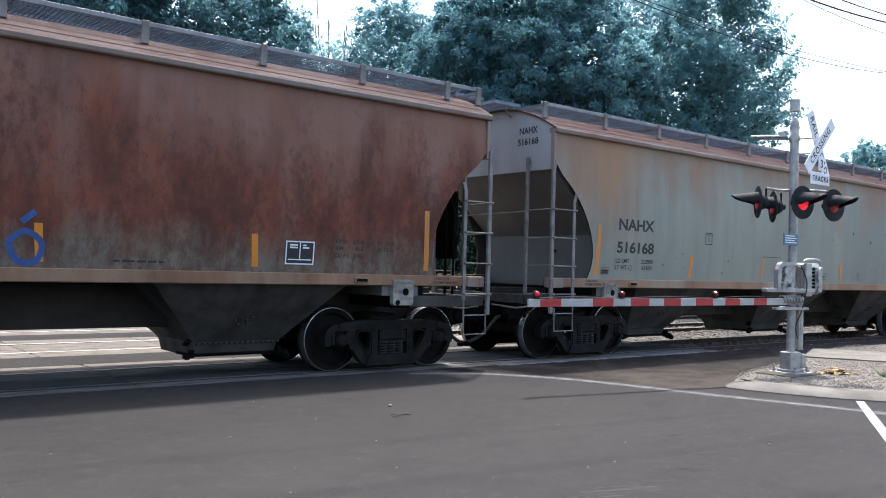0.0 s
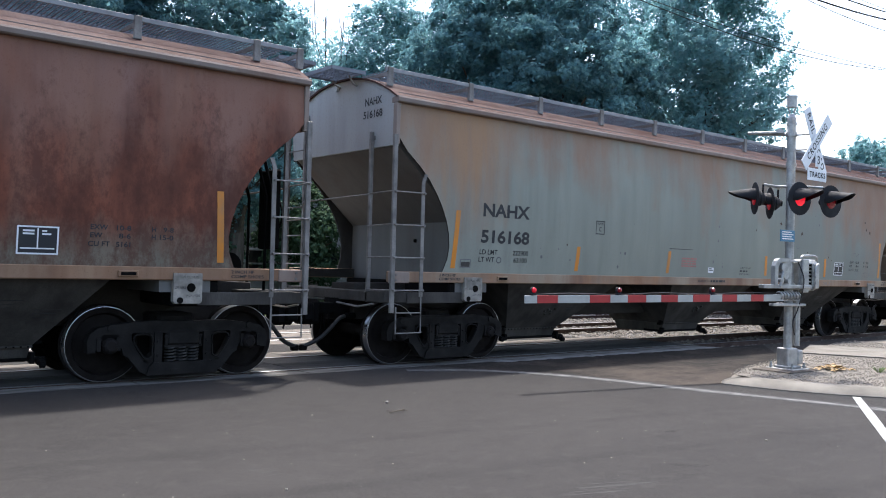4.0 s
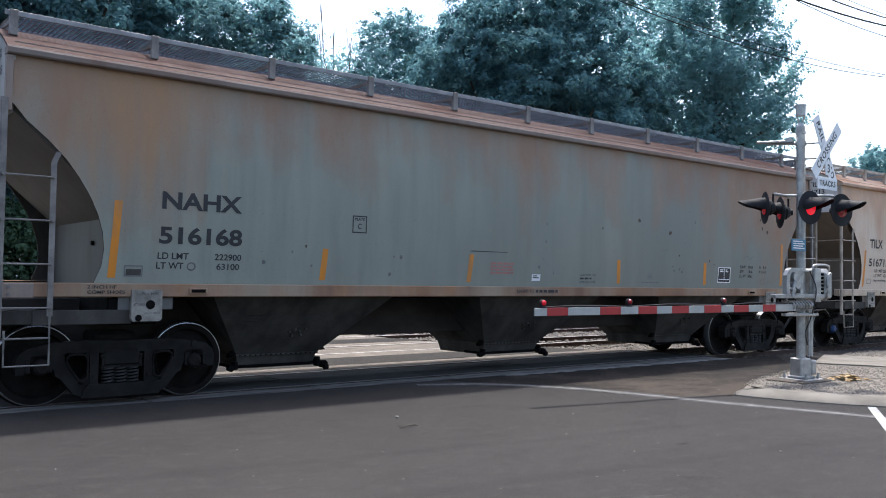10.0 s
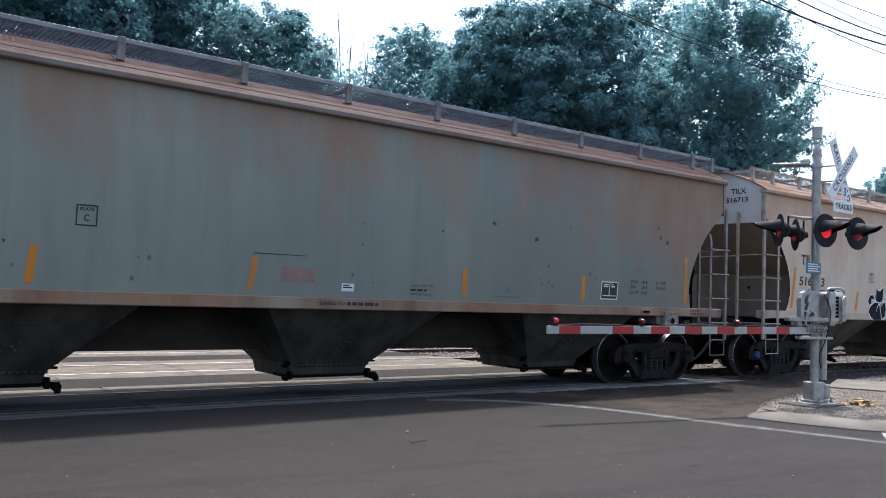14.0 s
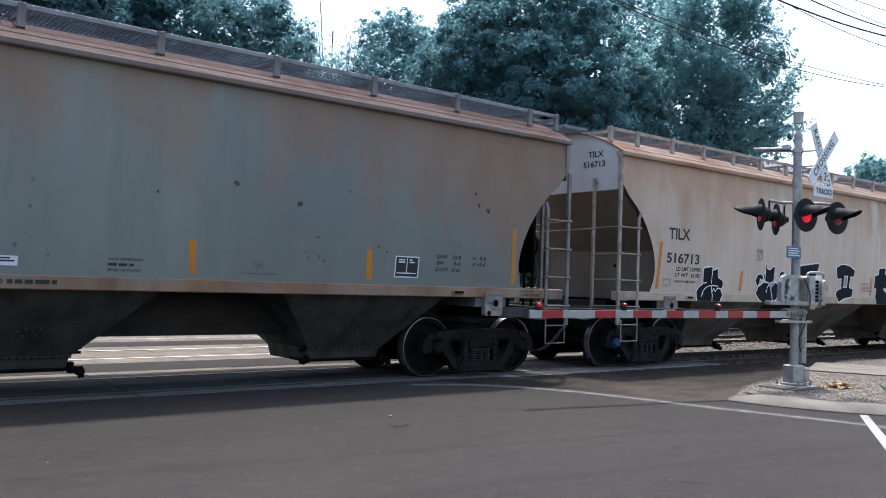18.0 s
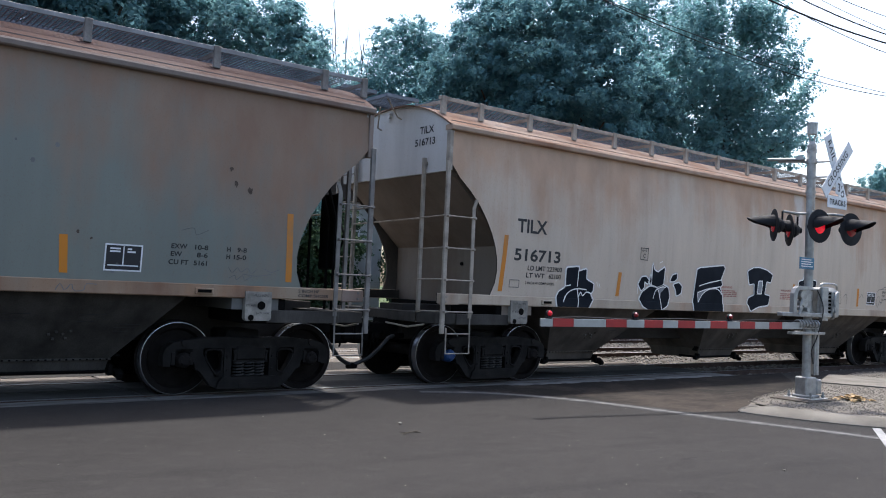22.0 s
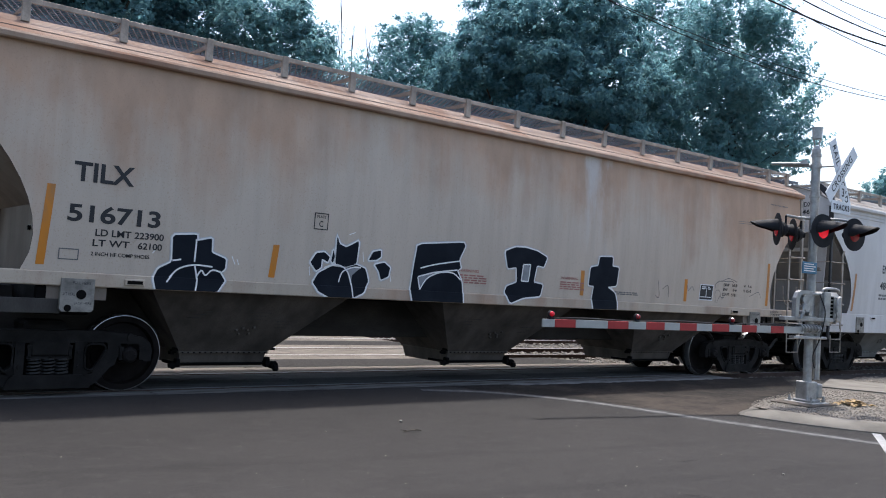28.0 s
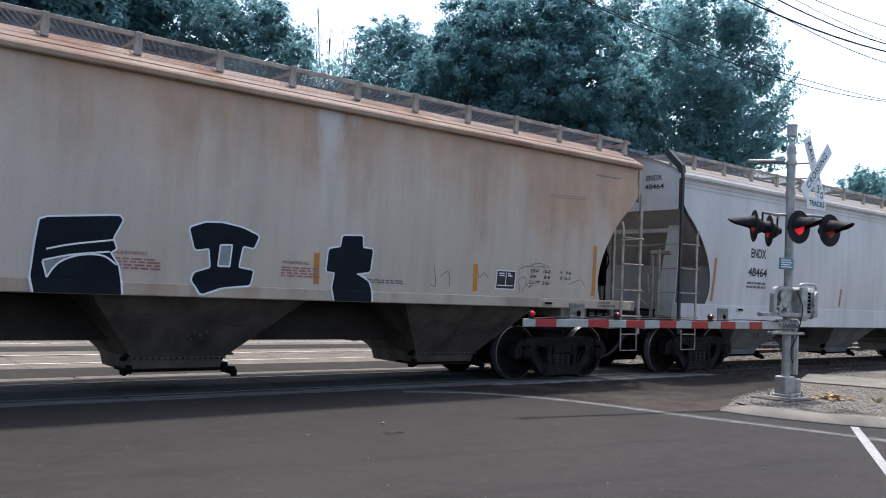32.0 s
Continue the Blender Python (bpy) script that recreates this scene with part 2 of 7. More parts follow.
    col = mixc(nt, ramp(nt, speck, 0.56, 0.76, 0, 0.4), col, tuple(c * 0.6 for c in rust))
    nt.links.new(col, p.inputs["Base Color"])
    nt.links.new(ramp(nt, fac, 0, 1, 0.55, 0.85), p.inputs["Roughness"])
    p.inputs["Specular IOR Level"].default_value = spec
    bumped(nt, p, math2(nt, "ADD", nz(0.9, (1, 1, 0.25), 2), math2(nt, "MULTIPLY", speck, 0.10)), 0.22, 0.02)
    return m


GREY_CAR = car_paint("grey_green_car_paint", (0.258, 0.272, 0.226), (0.285, 0.192, 0.135), 0.13, 1.0, (0.222, 0.233, 0.195), 1.0, 0.30, strength=0.85, deep=(0.25, 0.145, 0.095), tail=(0.17, 0.184, 0.163), smear=(-7.0, 1.3, (0.36, 0.205, 0.10)), panels=0.035, ends=0.13)
RUST_CAR = car_paint("rust_eaten_car_paint", (0.205, 0.105, 0.078), (0.20, 0.062, 0.034), 0.30, 2.0, (0.21, 0.098, 0.06), 1.1, -0.3, (1.74, (0.165, 0.168, 0.128)), (0.072, 0.025, 0.016), 0.92, mottle=0.7)
SILL_BROWN = car_paint("rust_brown_sill_paint", (0.29, 0.185, 0.115), (0.20, 0.08, 0.036), 0.2, 13.0, cols=1.2, deep=(0.10, 0.04, 0.022))
TAN_CAR = car_paint("pale_tan_car_paint", (0.57, 0.475, 0.38), (0.50, 0.295, 0.18), 0.15, 3.6, (0.51, 0.425, 0.34), 0.8, 0.34, panels=0.07, smear=(1.62, 0.42, (0.62, 0.61, 0.59)), ends=0.12)
PALE_CAR = car_paint("clean_light_grey_car_paint", (0.60, 0.585, 0.565), (0.48, 0.33, 0.22), -0.32, 5.0, (0.50, 0.487, 0.47), top=0.12)
ROOF_RED = car_paint("red_dusted_roof_paint", (0.076, 0.047, 0.041), (0.058, 0.028, 0.022), 0.05, 4.0, panels=0.1, spec=0.03)
ROOF_TAN = car_paint("pink_dusted_roof_paint", (0.27, 0.205, 0.165), (0.19, 0.10, 0.065), 0.14, 6.0, panels=0.1, spec=0.03)
EAVE_GREY = car_paint("dusty_eave_paint", (0.25, 0.205, 0.18), (0.20, 0.115, 0.085), 0.1, 7.0, spec=0.1)
EAVE_TAN = car_paint("rusty_tan_eave_paint", (0.44, 0.32, 0.24), (0.32, 0.15, 0.09), 0.22, 7.7, spec=0.1)
END_GREY = car_paint("grey_end_paint", (0.37, 0.375, 0.36), (0.30, 0.19, 0.13), -0.16, 11.0)
# Slope sheets and end panels: recess shade is put into these darker paints.
SLOPE_GREY = car_paint("shaded_grey_slope_sheet_paint", (0.135, 0.133, 0.126), (0.16, 0.12, 0.09), -0.10, 21.0)
SLOPE_TAN = car_paint("shaded_brown_dusted_slope_paint", (0.215, 0.175, 0.14), (0.15, 0.10, 0.07), 0.0, 22.0)
SLOPE_PALE = car_paint("shaded_pale_slope_sheet_paint", (0.34, 0.33, 0.32), (0.22, 0.18, 0.15), -0.2, 23.0)
POST_BROWN = car_paint("rust_streaked_corner_post_paint", (0.27, 0.215, 0.18), (0.19, 0.10, 0.07), 0.05, 24.0)
ROOF_PALE = car_paint("dusty_pale_roof_paint", (0.30, 0.28, 0.255), (0.26, 0.17, 0.12), 0.02, 12.0, spec=0.05)
SILL_RUST = car_paint("rusty_sill_paint", (0.31, 0.24, 0.17), (0.31, 0.14, 0.062), 0.26, 8.0, cols=1.2, deep=(0.16, 0.07, 0.042))
SILL_PALE = car_paint("pale_sill_paint", (0.52, 0.43, 0.33), (0.36, 0.17, 0.09), 0.06, 9.0, cols=1.2, deep=(0.17, 0.09, 0.06))
# Grime colour taken darker still, with belly shade and lens vignette put in.
UNDER_GREY = plain("grimy_shade_grey_hopper_steel", (0.078, 0.071, 0.063), 0.75, dark=0.4, scale=3.2, stretch=(1, 1, 0.35))
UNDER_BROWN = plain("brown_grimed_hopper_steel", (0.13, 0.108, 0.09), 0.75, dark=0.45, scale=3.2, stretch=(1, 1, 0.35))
# The pale car's paint greyed, so recess shade sits in the colour.
UNDER_PALE = plain("shade_greyed_pale_car_steel", (0.27, 0.265, 0.255), 0.75, dark=0.6, scale=1.6)
FADED_STRIP = plain("faded_orange_tape", (0.42, 0.20, 0.07), 0.6, dark=0.7)
# Running gear and belly: shade and vignette are put into these near-black colours.
TRUCK_STEEL = plain("dusty_shade_black_truck_casting", (0.0145, 0.0128, 0.0115), 0.78, dark=0.45, scale=5, grain=40, bump=0.3, spec=0.2)
BELLY = plain("grimy_shade_dark_belly_steel", (0.060, 0.053, 0.047), 0.85, dark=0.5, scale=2.5, stretch=(0.5, 1, 1), spec=0.1)
UNDER_BLACK = plain("shade_black_grimy_steel", (0.007, 0.0066, 0.0063), 0.85, dark=0.5, spec=0.07)
LADDER_GREY = plain("grey_painted_ladder_steel", (0.225, 0.208, 0.19), 0.6, dark=0.45, scale=5)
LADDER_TAN = plain("tan_painted_ladder_steel", (0.41, 0.35, 0.285), 0.6, dark=0.5, scale=5)
GRATING = plain("galvanised_grating", (0.20, 0.22, 0.25), 0.6, 0.1)
BOARD_EDGE = plain("grey_running_board_edge", (0.26, 0.275, 0.29), 0.6)
RUST_SPOT = plain("dark_rust_spot", (0.10, 0.075, 0.06), 0.85, dark=0.7, scale=30)
WHITE_PLATE = plain("dirty_white_paint", (0.33, 0.305, 0.26), 0.65, dark=0.38, scale=6)
m_, nt_, p_ = nodes_of("worn_orange_yellow_tape")
c_ = mixc(nt_, ramp(nt_, noise_node(nt_, 2.4, 6, (1, 1, 0.6), 0.65), 0.46, 0.66, 0, 0.85), (0.58, 0.20, 0.012), (0.32, 0.17, 0.07))
nt_.links.new(c_, p_.inputs["Base Color"])
p_.inputs["Roughness"].default_value = 0.5
YELLOW = m_
INK = plain("black_stencil_paint", (0.016, 0.017, 0.02), 0.6, dark=0.8)
INK_GREY = plain("faded_stencil_paint", (0.16, 0.16, 0.16), 0.6)
INK_RED = plain("faded_red_stencil", (0.42, 0.17, 0.145), 0.6)
SPRAY_BLACK = plain("black_spray_paint", (0.012, 0.016, 0.023), 0.8, dark=0.7, scale=3, spec=0.12)
SPRAY_THIN = plain("thin_grey_spray_paint", (0.30, 0.31, 0.32), 0.8, dark=0.7, scale=9)
SPRAY_WHITE = plain("white_spray_paint", (0.88, 0.87, 0.84), 0.75, dark=0.85)
SPRAY_HAZE = plain("thin_white_overspray", (0.55, 0.55, 0.54), 0.6, dark=0.75, scale=9)
SPRAY_BLUE = plain("blue_spray_paint", (0.03, 0.09, 0.28), 0.5)
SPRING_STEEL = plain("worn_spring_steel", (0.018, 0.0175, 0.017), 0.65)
# Rusty steel, lowered further to hold the underside shade.
WHEEL_DARK = plain("shade_dark_rusty_wheel_steel", (0.012, 0.0095, 0.0085), 0.75, 0.0, spec=0.1, dark=0.6, scale=8)
WHEEL_RIM = plain("polished_wheel_tread", (0.42, 0.42, 0.43), 0.32, 0.9, dark=0.7)
BLUE_CAP = plain("blue_bearing_cap", (0.012, 0.06, 0.19), 0.4)
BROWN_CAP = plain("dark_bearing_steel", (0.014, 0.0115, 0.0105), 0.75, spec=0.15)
RUBBER = plain("black_rubber_hose", (0.02, 0.02, 0.02), 0.6)
ALU = plain("silver_painted_signal_steel", (0.43, 0.43, 0.415), 0.45, 0.6, dark=0.6, scale=8)
SIGNAL_BLACK = plain("black_signal_paint", (0.02, 0.021, 0.024), 0.72)
SIGN_WHITE = plain("white_sign_sheeting", (0.74, 0.75, 0.76), 0.4, dark=0.9)
SIGN_BLUE = plain("blue_sign_sheeting", (0.015, 0.15, 0.27), 0.4, dark=0.85)
GATE_RED = plain("red_reflective_sheeting", (0.40, 0.026, 0.026), 0.4, dark=0.8)
GATE_WHITE = plain("white_reflective_sheeting", (0.43, 0.425, 0.39), 0.45, dark=0.75)
LENS_LIT = glow("lit_red_lens", (0.75, 0.012, 0.03), 0.24)
LENS_HALF = glow("dull_red_lens", (0.40, 0.012, 0.02), 0.1)
LENS_DIM = glow("half_lit_red_lens", (0.17, 0.007, 0.012), 0.05)
LENS_TIP = glow("lit_red_gate_lens", (0.55, 0.008, 0.02), 0.10)
LENS_SMALL = glow("small_red_gate_lens", (0.20, 0.006, 0.01), 0.02)


def asphalt_material():
    m, nt, p = nodes_of("worn_grey_asphalt")
    big, mid, fine = noise_node(nt, 0.35, 4, (1, 1.2, 1)), noise_node(nt, 1.6, 6, (1, 1.25, 1), 0.7), noise_node(nt, 160, 3)
    mid2, coarse = noise_node(nt, 5.5, 5, (1, 1.2, 1), 0.65), noise_node(nt, 42, 4, (1, 1, 1), 0.7)
    c = mixc(nt, ramp(nt, big, 0.35, 0.68), (0.0265, 0.0249, 0.0238), (0.0346, 0.0324, 0.0303))
    c = mixc(nt, ramp(nt, mid, 0.5, 0.7, 0, 0.5), c, (0.0152, 0.0143, 0.0136))
    c = mixc(nt, ramp(nt, mid2, 0.52, 0.66, 0, 0.5), c, (0.0467, 0.0438, 0.0403))
    tc = nt.nodes.new("ShaderNodeTexCoord")
    sep = nt.nodes.new("ShaderNodeSeparateXYZ")
    nt.links.new(tc.outputs["Object"], sep.inputs[0])
    bend = math2(nt, "ADD", sep.outputs["Y"], math2(nt, "MULTIPLY", sep.outputs["X"], 0.165))
    bend = math2(nt, "ADD", bend, ramp(nt, big, 0.3, 0.7, -0.08, 0.08))
    for offset, half in ((-6.16, 0.16), (-7.75, 0.2), (-4.75, 0.14)):
        off = math2(nt, "ABSOLUTE", math2(nt, "SUBTRACT", bend, offset), 0)
        c = mixc(nt, math2(nt, "MULTIPLY", ramp(nt, off, half, 0.03, 0, 0.42), ramp(nt, mid, 0.3, 0.6, 0.4, 1.0)), c, (0.0162, 0.0155, 0.0148))
    c = mixc(nt, ramp(nt, coarse, 0.54, 0.7, 0, 0.75), c, (0.0509, 0.0477, 0.0440))
    c = mixc(nt, ramp(nt, coarse, 0.46, 0.3, 0, 0.75), c, (0.0122, 0.0119, 0.0114))
    c = mixc(nt, ramp(nt, fine, 0.55, 0.75, 0, 0.8), c, (0.0610, 0.0569, 0.0525))
    c = mixc(nt, ramp(nt, fine, 0.42, 0.3, 0, 0.8), c, (0.0082, 0.0078, 0.0073))
    nt.links.new(c, p.inputs["Base Color"])
    p.inputs["Roughness"].default_value = 0.9
    p.inputs["Specular IOR Level"].default_value = 0.12
    bumped(nt, p, fine, 0.5, 0.006)
    return m


ASPHALT = asphalt_material()
PATCH = plain("dark_fresh_asphalt_patch", (0.0175, 0.0165, 0.0155), 0.95, dark=0.6, scale=1.5, grain=150, bump=0.5)


def dusty_patch():
    """Dark asphalt with brown dust drifted over it."""
    m, nt, p = nodes_of("dark_asphalt_under_brown_dust")
    drift, fleck, fine = noise_node(nt, 1.1, 8, (1, 1.2, 1), 0.7), noise_node(nt, 11, 6, (1, 1, 1), 0.75), noise_node(nt, 150, 3)
    c = mixc(nt, ramp(nt, fine, 0.35, 0.7), (0.0135, 0.0125, 0.0115), (0.0235, 0.022, 0.0205))
    amount = math2(nt, "ADD", drift, math2(nt, "MULTIPLY", math2(nt, "SUBTRACT", fleck, 0.5), 0.55))
    tc = nt.nodes.new("ShaderNodeTexCoord")
    near = nt.nodes.new("ShaderNodeVectorMath")
    near.operation = "DISTANCE"
    near.inputs[1].default_value = (10.9, -4.45, 0)
    nt.links.new(tc.outputs["Object"], near.inputs[0])
    amount = math2(nt, "ADD", amount, ramp(nt, near.outputs["Value"], 0.3, 2.6, 0.2, 0.0))
    c = mixc(nt, ramp(nt, amount, 0.48, 0.72, 0, 0.85), c, (0.062, 0.051, 0.042))
    nt.links.new(c, p.inputs["Base Color"])
    p.inputs["Roughness"].default_value = 0.95
    p.inputs["Specular IOR Level"].default_value = 0.1
    bumped(nt, p, fine, 0.5, 0.006)
    return m


DUSTY = dusty_patch()
ROAD_PAINT = plain("worn_white_road_paint", (0.34, 0.34, 0.335), 0.85, dark=0.6, scale=9, grain=90)
LINE_DUST = plain("faint_dust_film", (0.04, 0.0395, 0.039), 0.95, dark=0.7, scale=4, grain=80)
PALE_EDGE = plain("bleached_panel_edge", (0.25, 0.245, 0.235), 0.95, dark=0.4, scale=2.2, grain=40)
SCUFF = plain("pale_scuffed_asphalt", (0.05, 0.0485, 0.046), 0.95, dark=0.7, scale=7, grain=60)
LINE_MID = plain("thin_dust_film", (0.085, 0.084, 0.082), 0.95, dark=0.6, scale=4, grain=80)
DUST_LINE = plain("pale_dust_line", (0.165, 0.162, 0.158), 0.95, dark=0.4, scale=7, grain=45)
CONCRETE_DIRTY = plain("dusty_stained_concrete", (0.25, 0.235, 0.212), 0.9, dark=0.17, scale=3.6, grain=26, bump=0.35, stretch=(0.4, 2, 1), island=0.35)
CONCRETE_OILY = plain("oil_blackened_concrete", (0.10, 0.097, 0.092), 0.85, dark=0.3, scale=1.1, grain=40, bump=0.35, stretch=(0.35, 2, 1), island=0.3)
CONCRETE = plain("bleached_crossing_plank", (0.245, 0.215, 0.182), 0.9, dark=0.2, scale=6.5, grain=60, bump=0.5, stretch=(0.3, 3, 1), island=0.55)
KERB = plain("pale_kerb_concrete", (0.19, 0.175, 0.15), 0.92, dark=0.6, scale=2.2, grain=90, bump=0.3)
GRAVEL = plain("grey_gravel", (0.17, 0.152, 0.128), 0.95, dark=0.75, scale=20, grain=90, bump=0.5)
BALLAST = plain("grey_ballast", (0.13, 0.12, 0.112), 0.95, dark=0.4, scale=9, grain=25, bump=1.0)
RAIL_STEEL = plain("brown_rail_steel", (0.09, 0.06, 0.05), 0.7, 0.3)
RAIL_TOP = plain("polished_rail_head", (0.30, 0.295, 0.29), 0.5, 0.8)
TIE = plain("weathered_tie_timber", (0.10, 0.085, 0.07), 0.9, stretch=(8, 1, 1))
GRASS = plain("dry_lawn_grass", (0.075, 0.105, 0.035), 0.95, dark=0.6, scale=0.6, grain=30, bump=0.8)
LEAF_DRY = plain("dry_tan_leaves", (0.42, 0.30, 0.16), 0.9)
BARK = plain("grey_brown_bark", (0.09, 0.075, 0.06), 0.95, dark=0.5, scale=6, grain=30, bump=0.8, stretch=(1, 1, 0.2))
SIDING = plain("pale_house_siding", (0.55, 0.55, 0.54), 0.8, dark=0.85)
SHINGLE = plain("brown_roof_shingle", (0.10, 0.08, 0.07), 0.9)
WIRE = plain("black_cable", (0.02, 0.02, 0.022), 0.7)
m_, nt_, p_ = nodes_of("dark_window_glass")
p_.inputs["Base Color"].default_value, p_.inputs["Roughness"].default_value = (0.02, 0.025, 0.03, 1), 0.08
WINDOW = m_


def leaf_material(name, a, b, thin=0.5):
    m, nt, p = nodes_of(name)
    g = nt.nodes.new("ShaderNodeNewGeometry")
    big = noise_node(nt, 0.5, 3)
    c = mixc(nt, g.outputs["Random Per Island"], a, b)
    c = mixc(nt, ramp(nt, big, 0.35, 0.7, 0, 0.5), c, tuple(x * 0.75 for x in a))
    nt.links.new(c, p.inputs["Base Color"])
    p.inputs["Roughness"].default_value = 0.75
    p.inputs["Specular IOR Level"].default_value = 0.1
    tr = nt.nodes.new("ShaderNodeBsdfTranslucent")
    nt.links.new(c, tr.inputs[0])
    mx = nt.nodes.new("ShaderNodeMixShader")
    mx.inputs[0].default_value = thin
    out = nt.nodes["Material Output"]
    nt.links.new(p.outputs[0], mx.inputs[1])
    nt.links.new(tr.outputs[0], mx.inputs[2])
    nt.links.new(mx.outputs[0], out.inputs[0])
    return m


# Veiling haze is put into these leaf colours: lighter and bluer than foliage.
LEAF_A = leaf_material("haze_lifted_maple_leaf", (0.115, 0.26, 0.30), (0.19, 0.34, 0.35), 0.64)
LEAF_B = leaf_material("haze_lifted_green_leaf", (0.165, 0.33, 0.365), (0.25, 0.42, 0.42), 0.66)
LEAF_E = leaf_material("haze_pale_backlit_maple_leaf", (0.175, 0.35, 0.38), (0.265, 0.44, 0.44), 0.67)
# Shrubs below the crowns: the shade there is put into the leaf colour.
LEAF_D = leaf_material("leaf_darkened_for_deep_shade", (0.05, 0.095, 0.06), (0.085, 0.14, 0.075), 0.4)
# Colour raised to paint a sunlit shrub; the weed tuft shares it.
LEAF_C = leaf_material("bright_shrub_leaf", (0.11, 0.16, 0.07), (0.22, 0.26, 0.14))


# ---- ground ----
def slab(name, poly, z0, z1, mat_, label, kind="structure", parent=None, category=""):
    ob = part(name, prism(bmesh.new(), poly, z0, z1, "z"), mat_, parent)
    return tagged(ob, label, category, "", kind)


slab("ground", [(-600, -600), (600, -600), (600, 600), (-600, 600)], -0.5, -0.16, GRASS, "dry mown lawn ground round the level crossing", category="ground")
slab("road", [(-40, -60), (60, -60), (60, -1.53), (16.2, -1.52), (8.5, -1.31), (2, -1.26), (-6, -1.25), (-40, -1.25)], -0.16, 0.0, ASPHALT,
     "worn grey asphalt road before the crossing", category="road")
for ya, yb, xr in ((1.53, 2.74, 15.0), (5.8, 6.97, 13.4)):
    slab("road_strip", [(-14, ya), (xr, ya), (xr - 0.5, yb), (-14, yb)], -0.16, -0.006, ASPHALT, "grey asphalt strip between two tracks", category="road")
slab("road_far", [(-14, 10.03), (11.5, 10.03), (9.5, 60), (-14, 60)], -0.16, -0.005, ASPHALT, "grey asphalt road beyond the tracks", category="road")
slab("asphalt_patch", [(8.3, -1.34), (15.9, -1.54), (17.5, -1.56), (15.2, -3.3), (13.4, -4.05), (12.2, -4.35), (11.0, -4.85), (10.75, -4.9), (9.85, -4.6), (9.4, -3.4)], 0.0, 0.001, DUSTY,
     "dark fresh asphalt patch beside the track", category="road patch")


def ribbon(name, pts, w, z, mat_, label, category):
    bm = bmesh.new()
    left, right = [], []
    for i, p in enumerate(pts):
        d = (Vector(pts[min(i + 1, len(pts) - 1)]) - Vector(pts[max(i - 1, 0)])).normalized()
        n = Vector((-d.y, d.x)) * w / 2 * random.uniform(0.6, 1.3)
        left.append((p[0] + n.x, p[1] + n.y)), right.append((p[0] - n.x, p[1] - n.y))
    shell(bm, [[(*a, z) for a in left], [(*a, z) for a in right]], [[(*a, z - 0.002) for a in left], [(*a, z - 0.002) for a in right]])
    return tagged(part(name, bm, mat_), label, category, "", "structure")


def along(keys, n):
    """Points on a smooth line through a few keys."""
    ks = [Vector(k) for k in keys]
    out = []
    for i in range(n):
        u = i / (n - 1) * (len(ks) - 1)
        k = min(int(u), len(ks) - 2)
        f = u - k
        p0, p1, p2, p3 = ks[max(k - 1, 0)], ks[k], ks[k + 1], ks[min(k + 2, len(ks) - 1)]
        out.append(tuple(0.5 * ((2 * p1) + (p2 - p0) * f + (2 * p0 - 5 * p1 + 4 * p2 - p3) * f * f + (3 * p1 - p0 - 3 * p2 + p3) * f ** 3)))
    return out


LINE = along([(7.6, -1.62), (8.6, -2.15), (9.4, -3.35), (9.94, -5.3), (10.44, -6.96), (10.7, -9.0)], 160)
ribbon("edge_line_dust", LINE, 0.34, 0.0014, LINE_DUST, "pale dust beside the worn edge line", "road marking")
ribbon("edge_line_dust", LINE, 0.22, 0.0018, LINE_MID, "pale dust on the worn edge line", "road marking")
ribbon("edge_line", LINE, 0.12, 0.0022, DUST_LINE, "worn pale edge line across the asphalt", "road marking")
ribbon("concrete_edge_dust", along([(9.6, -1.36, ), (11.5, -1.40), (13.5, -1.42), (15.85, -1.43)], 60), 0.24, 0.0016, PALE_EDGE, "bleached dusty edge of the crossing panels", "dust")
ribbon("stop_stripe", [(11.25, -6.58), (9.89, -7.39), (7.5, -8.8)], 0.125, 0.003, ROAD_PAINT, "white painted stripe at the kerb", "road marking")
rs = random.Random(21)


def marks(name, mat_, label, bundles, width):
    """Bundles of fine short strokes on the asphalt."""
    for cx_, cy_, L0, cnt, a0, spread in bundles:
        for k in range(cnt):
            x, y = cx_ + rs.gauss(0, L0 * 0.4), cy_ + rs.gauss(0, spread)
            L_, a_ = L0 * rs.uniform(0.3, 1.0), a0 + rs.uniform(-0.06, 0.06)
            pts = [(x, y), (x + L_ * 0.5, y + L_ * 0.5 * a_ + rs.uniform(-0.012, 0.012)), (x + L_, y + L_ * a_)]
            ribbon(name, along(pts, 9), rs.uniform(*width), 0.0005 + 0.00003 * k, mat_, label, name.replace("_", " "))


marks("scuff_mark", SCUFF, "faint pale scuff on the asphalt",
      ((4.5, -7.75, 0.5, 9, -0.32, 0.055), (3.3, -8.7, 0.45, 6, -0.2, 0.055), (6.9, -6.2, 0.3, 3, -0.1, 0.06), (2.9, -6.1, 0.16, 4, 0.05, 0.05), (2.2, -7.4, 0.3, 5, -0.15, 0.06)), (0.006, 0.02))
marks("tar_spot", PATCH, "dark tar stroke on the asphalt",
      ((7.05, -6.7, 0.13, 8, -0.2, 0.018), (5.9, -7.66, 0.16, 12, -0.25, 0.04)), (0.006, 0.016))
# kerbed island
ISLAND = [(10.75, -4.97), (10.95, -5.8), (11.42, -6.7), (12.4, -8.0), (13.8, -9.6), (30, -16), (30, -2.6), (18.5, -2.5), (15.2, -3.4), (13.4, -4.0), (12.2, -4.25), (11.0, -4.8)]
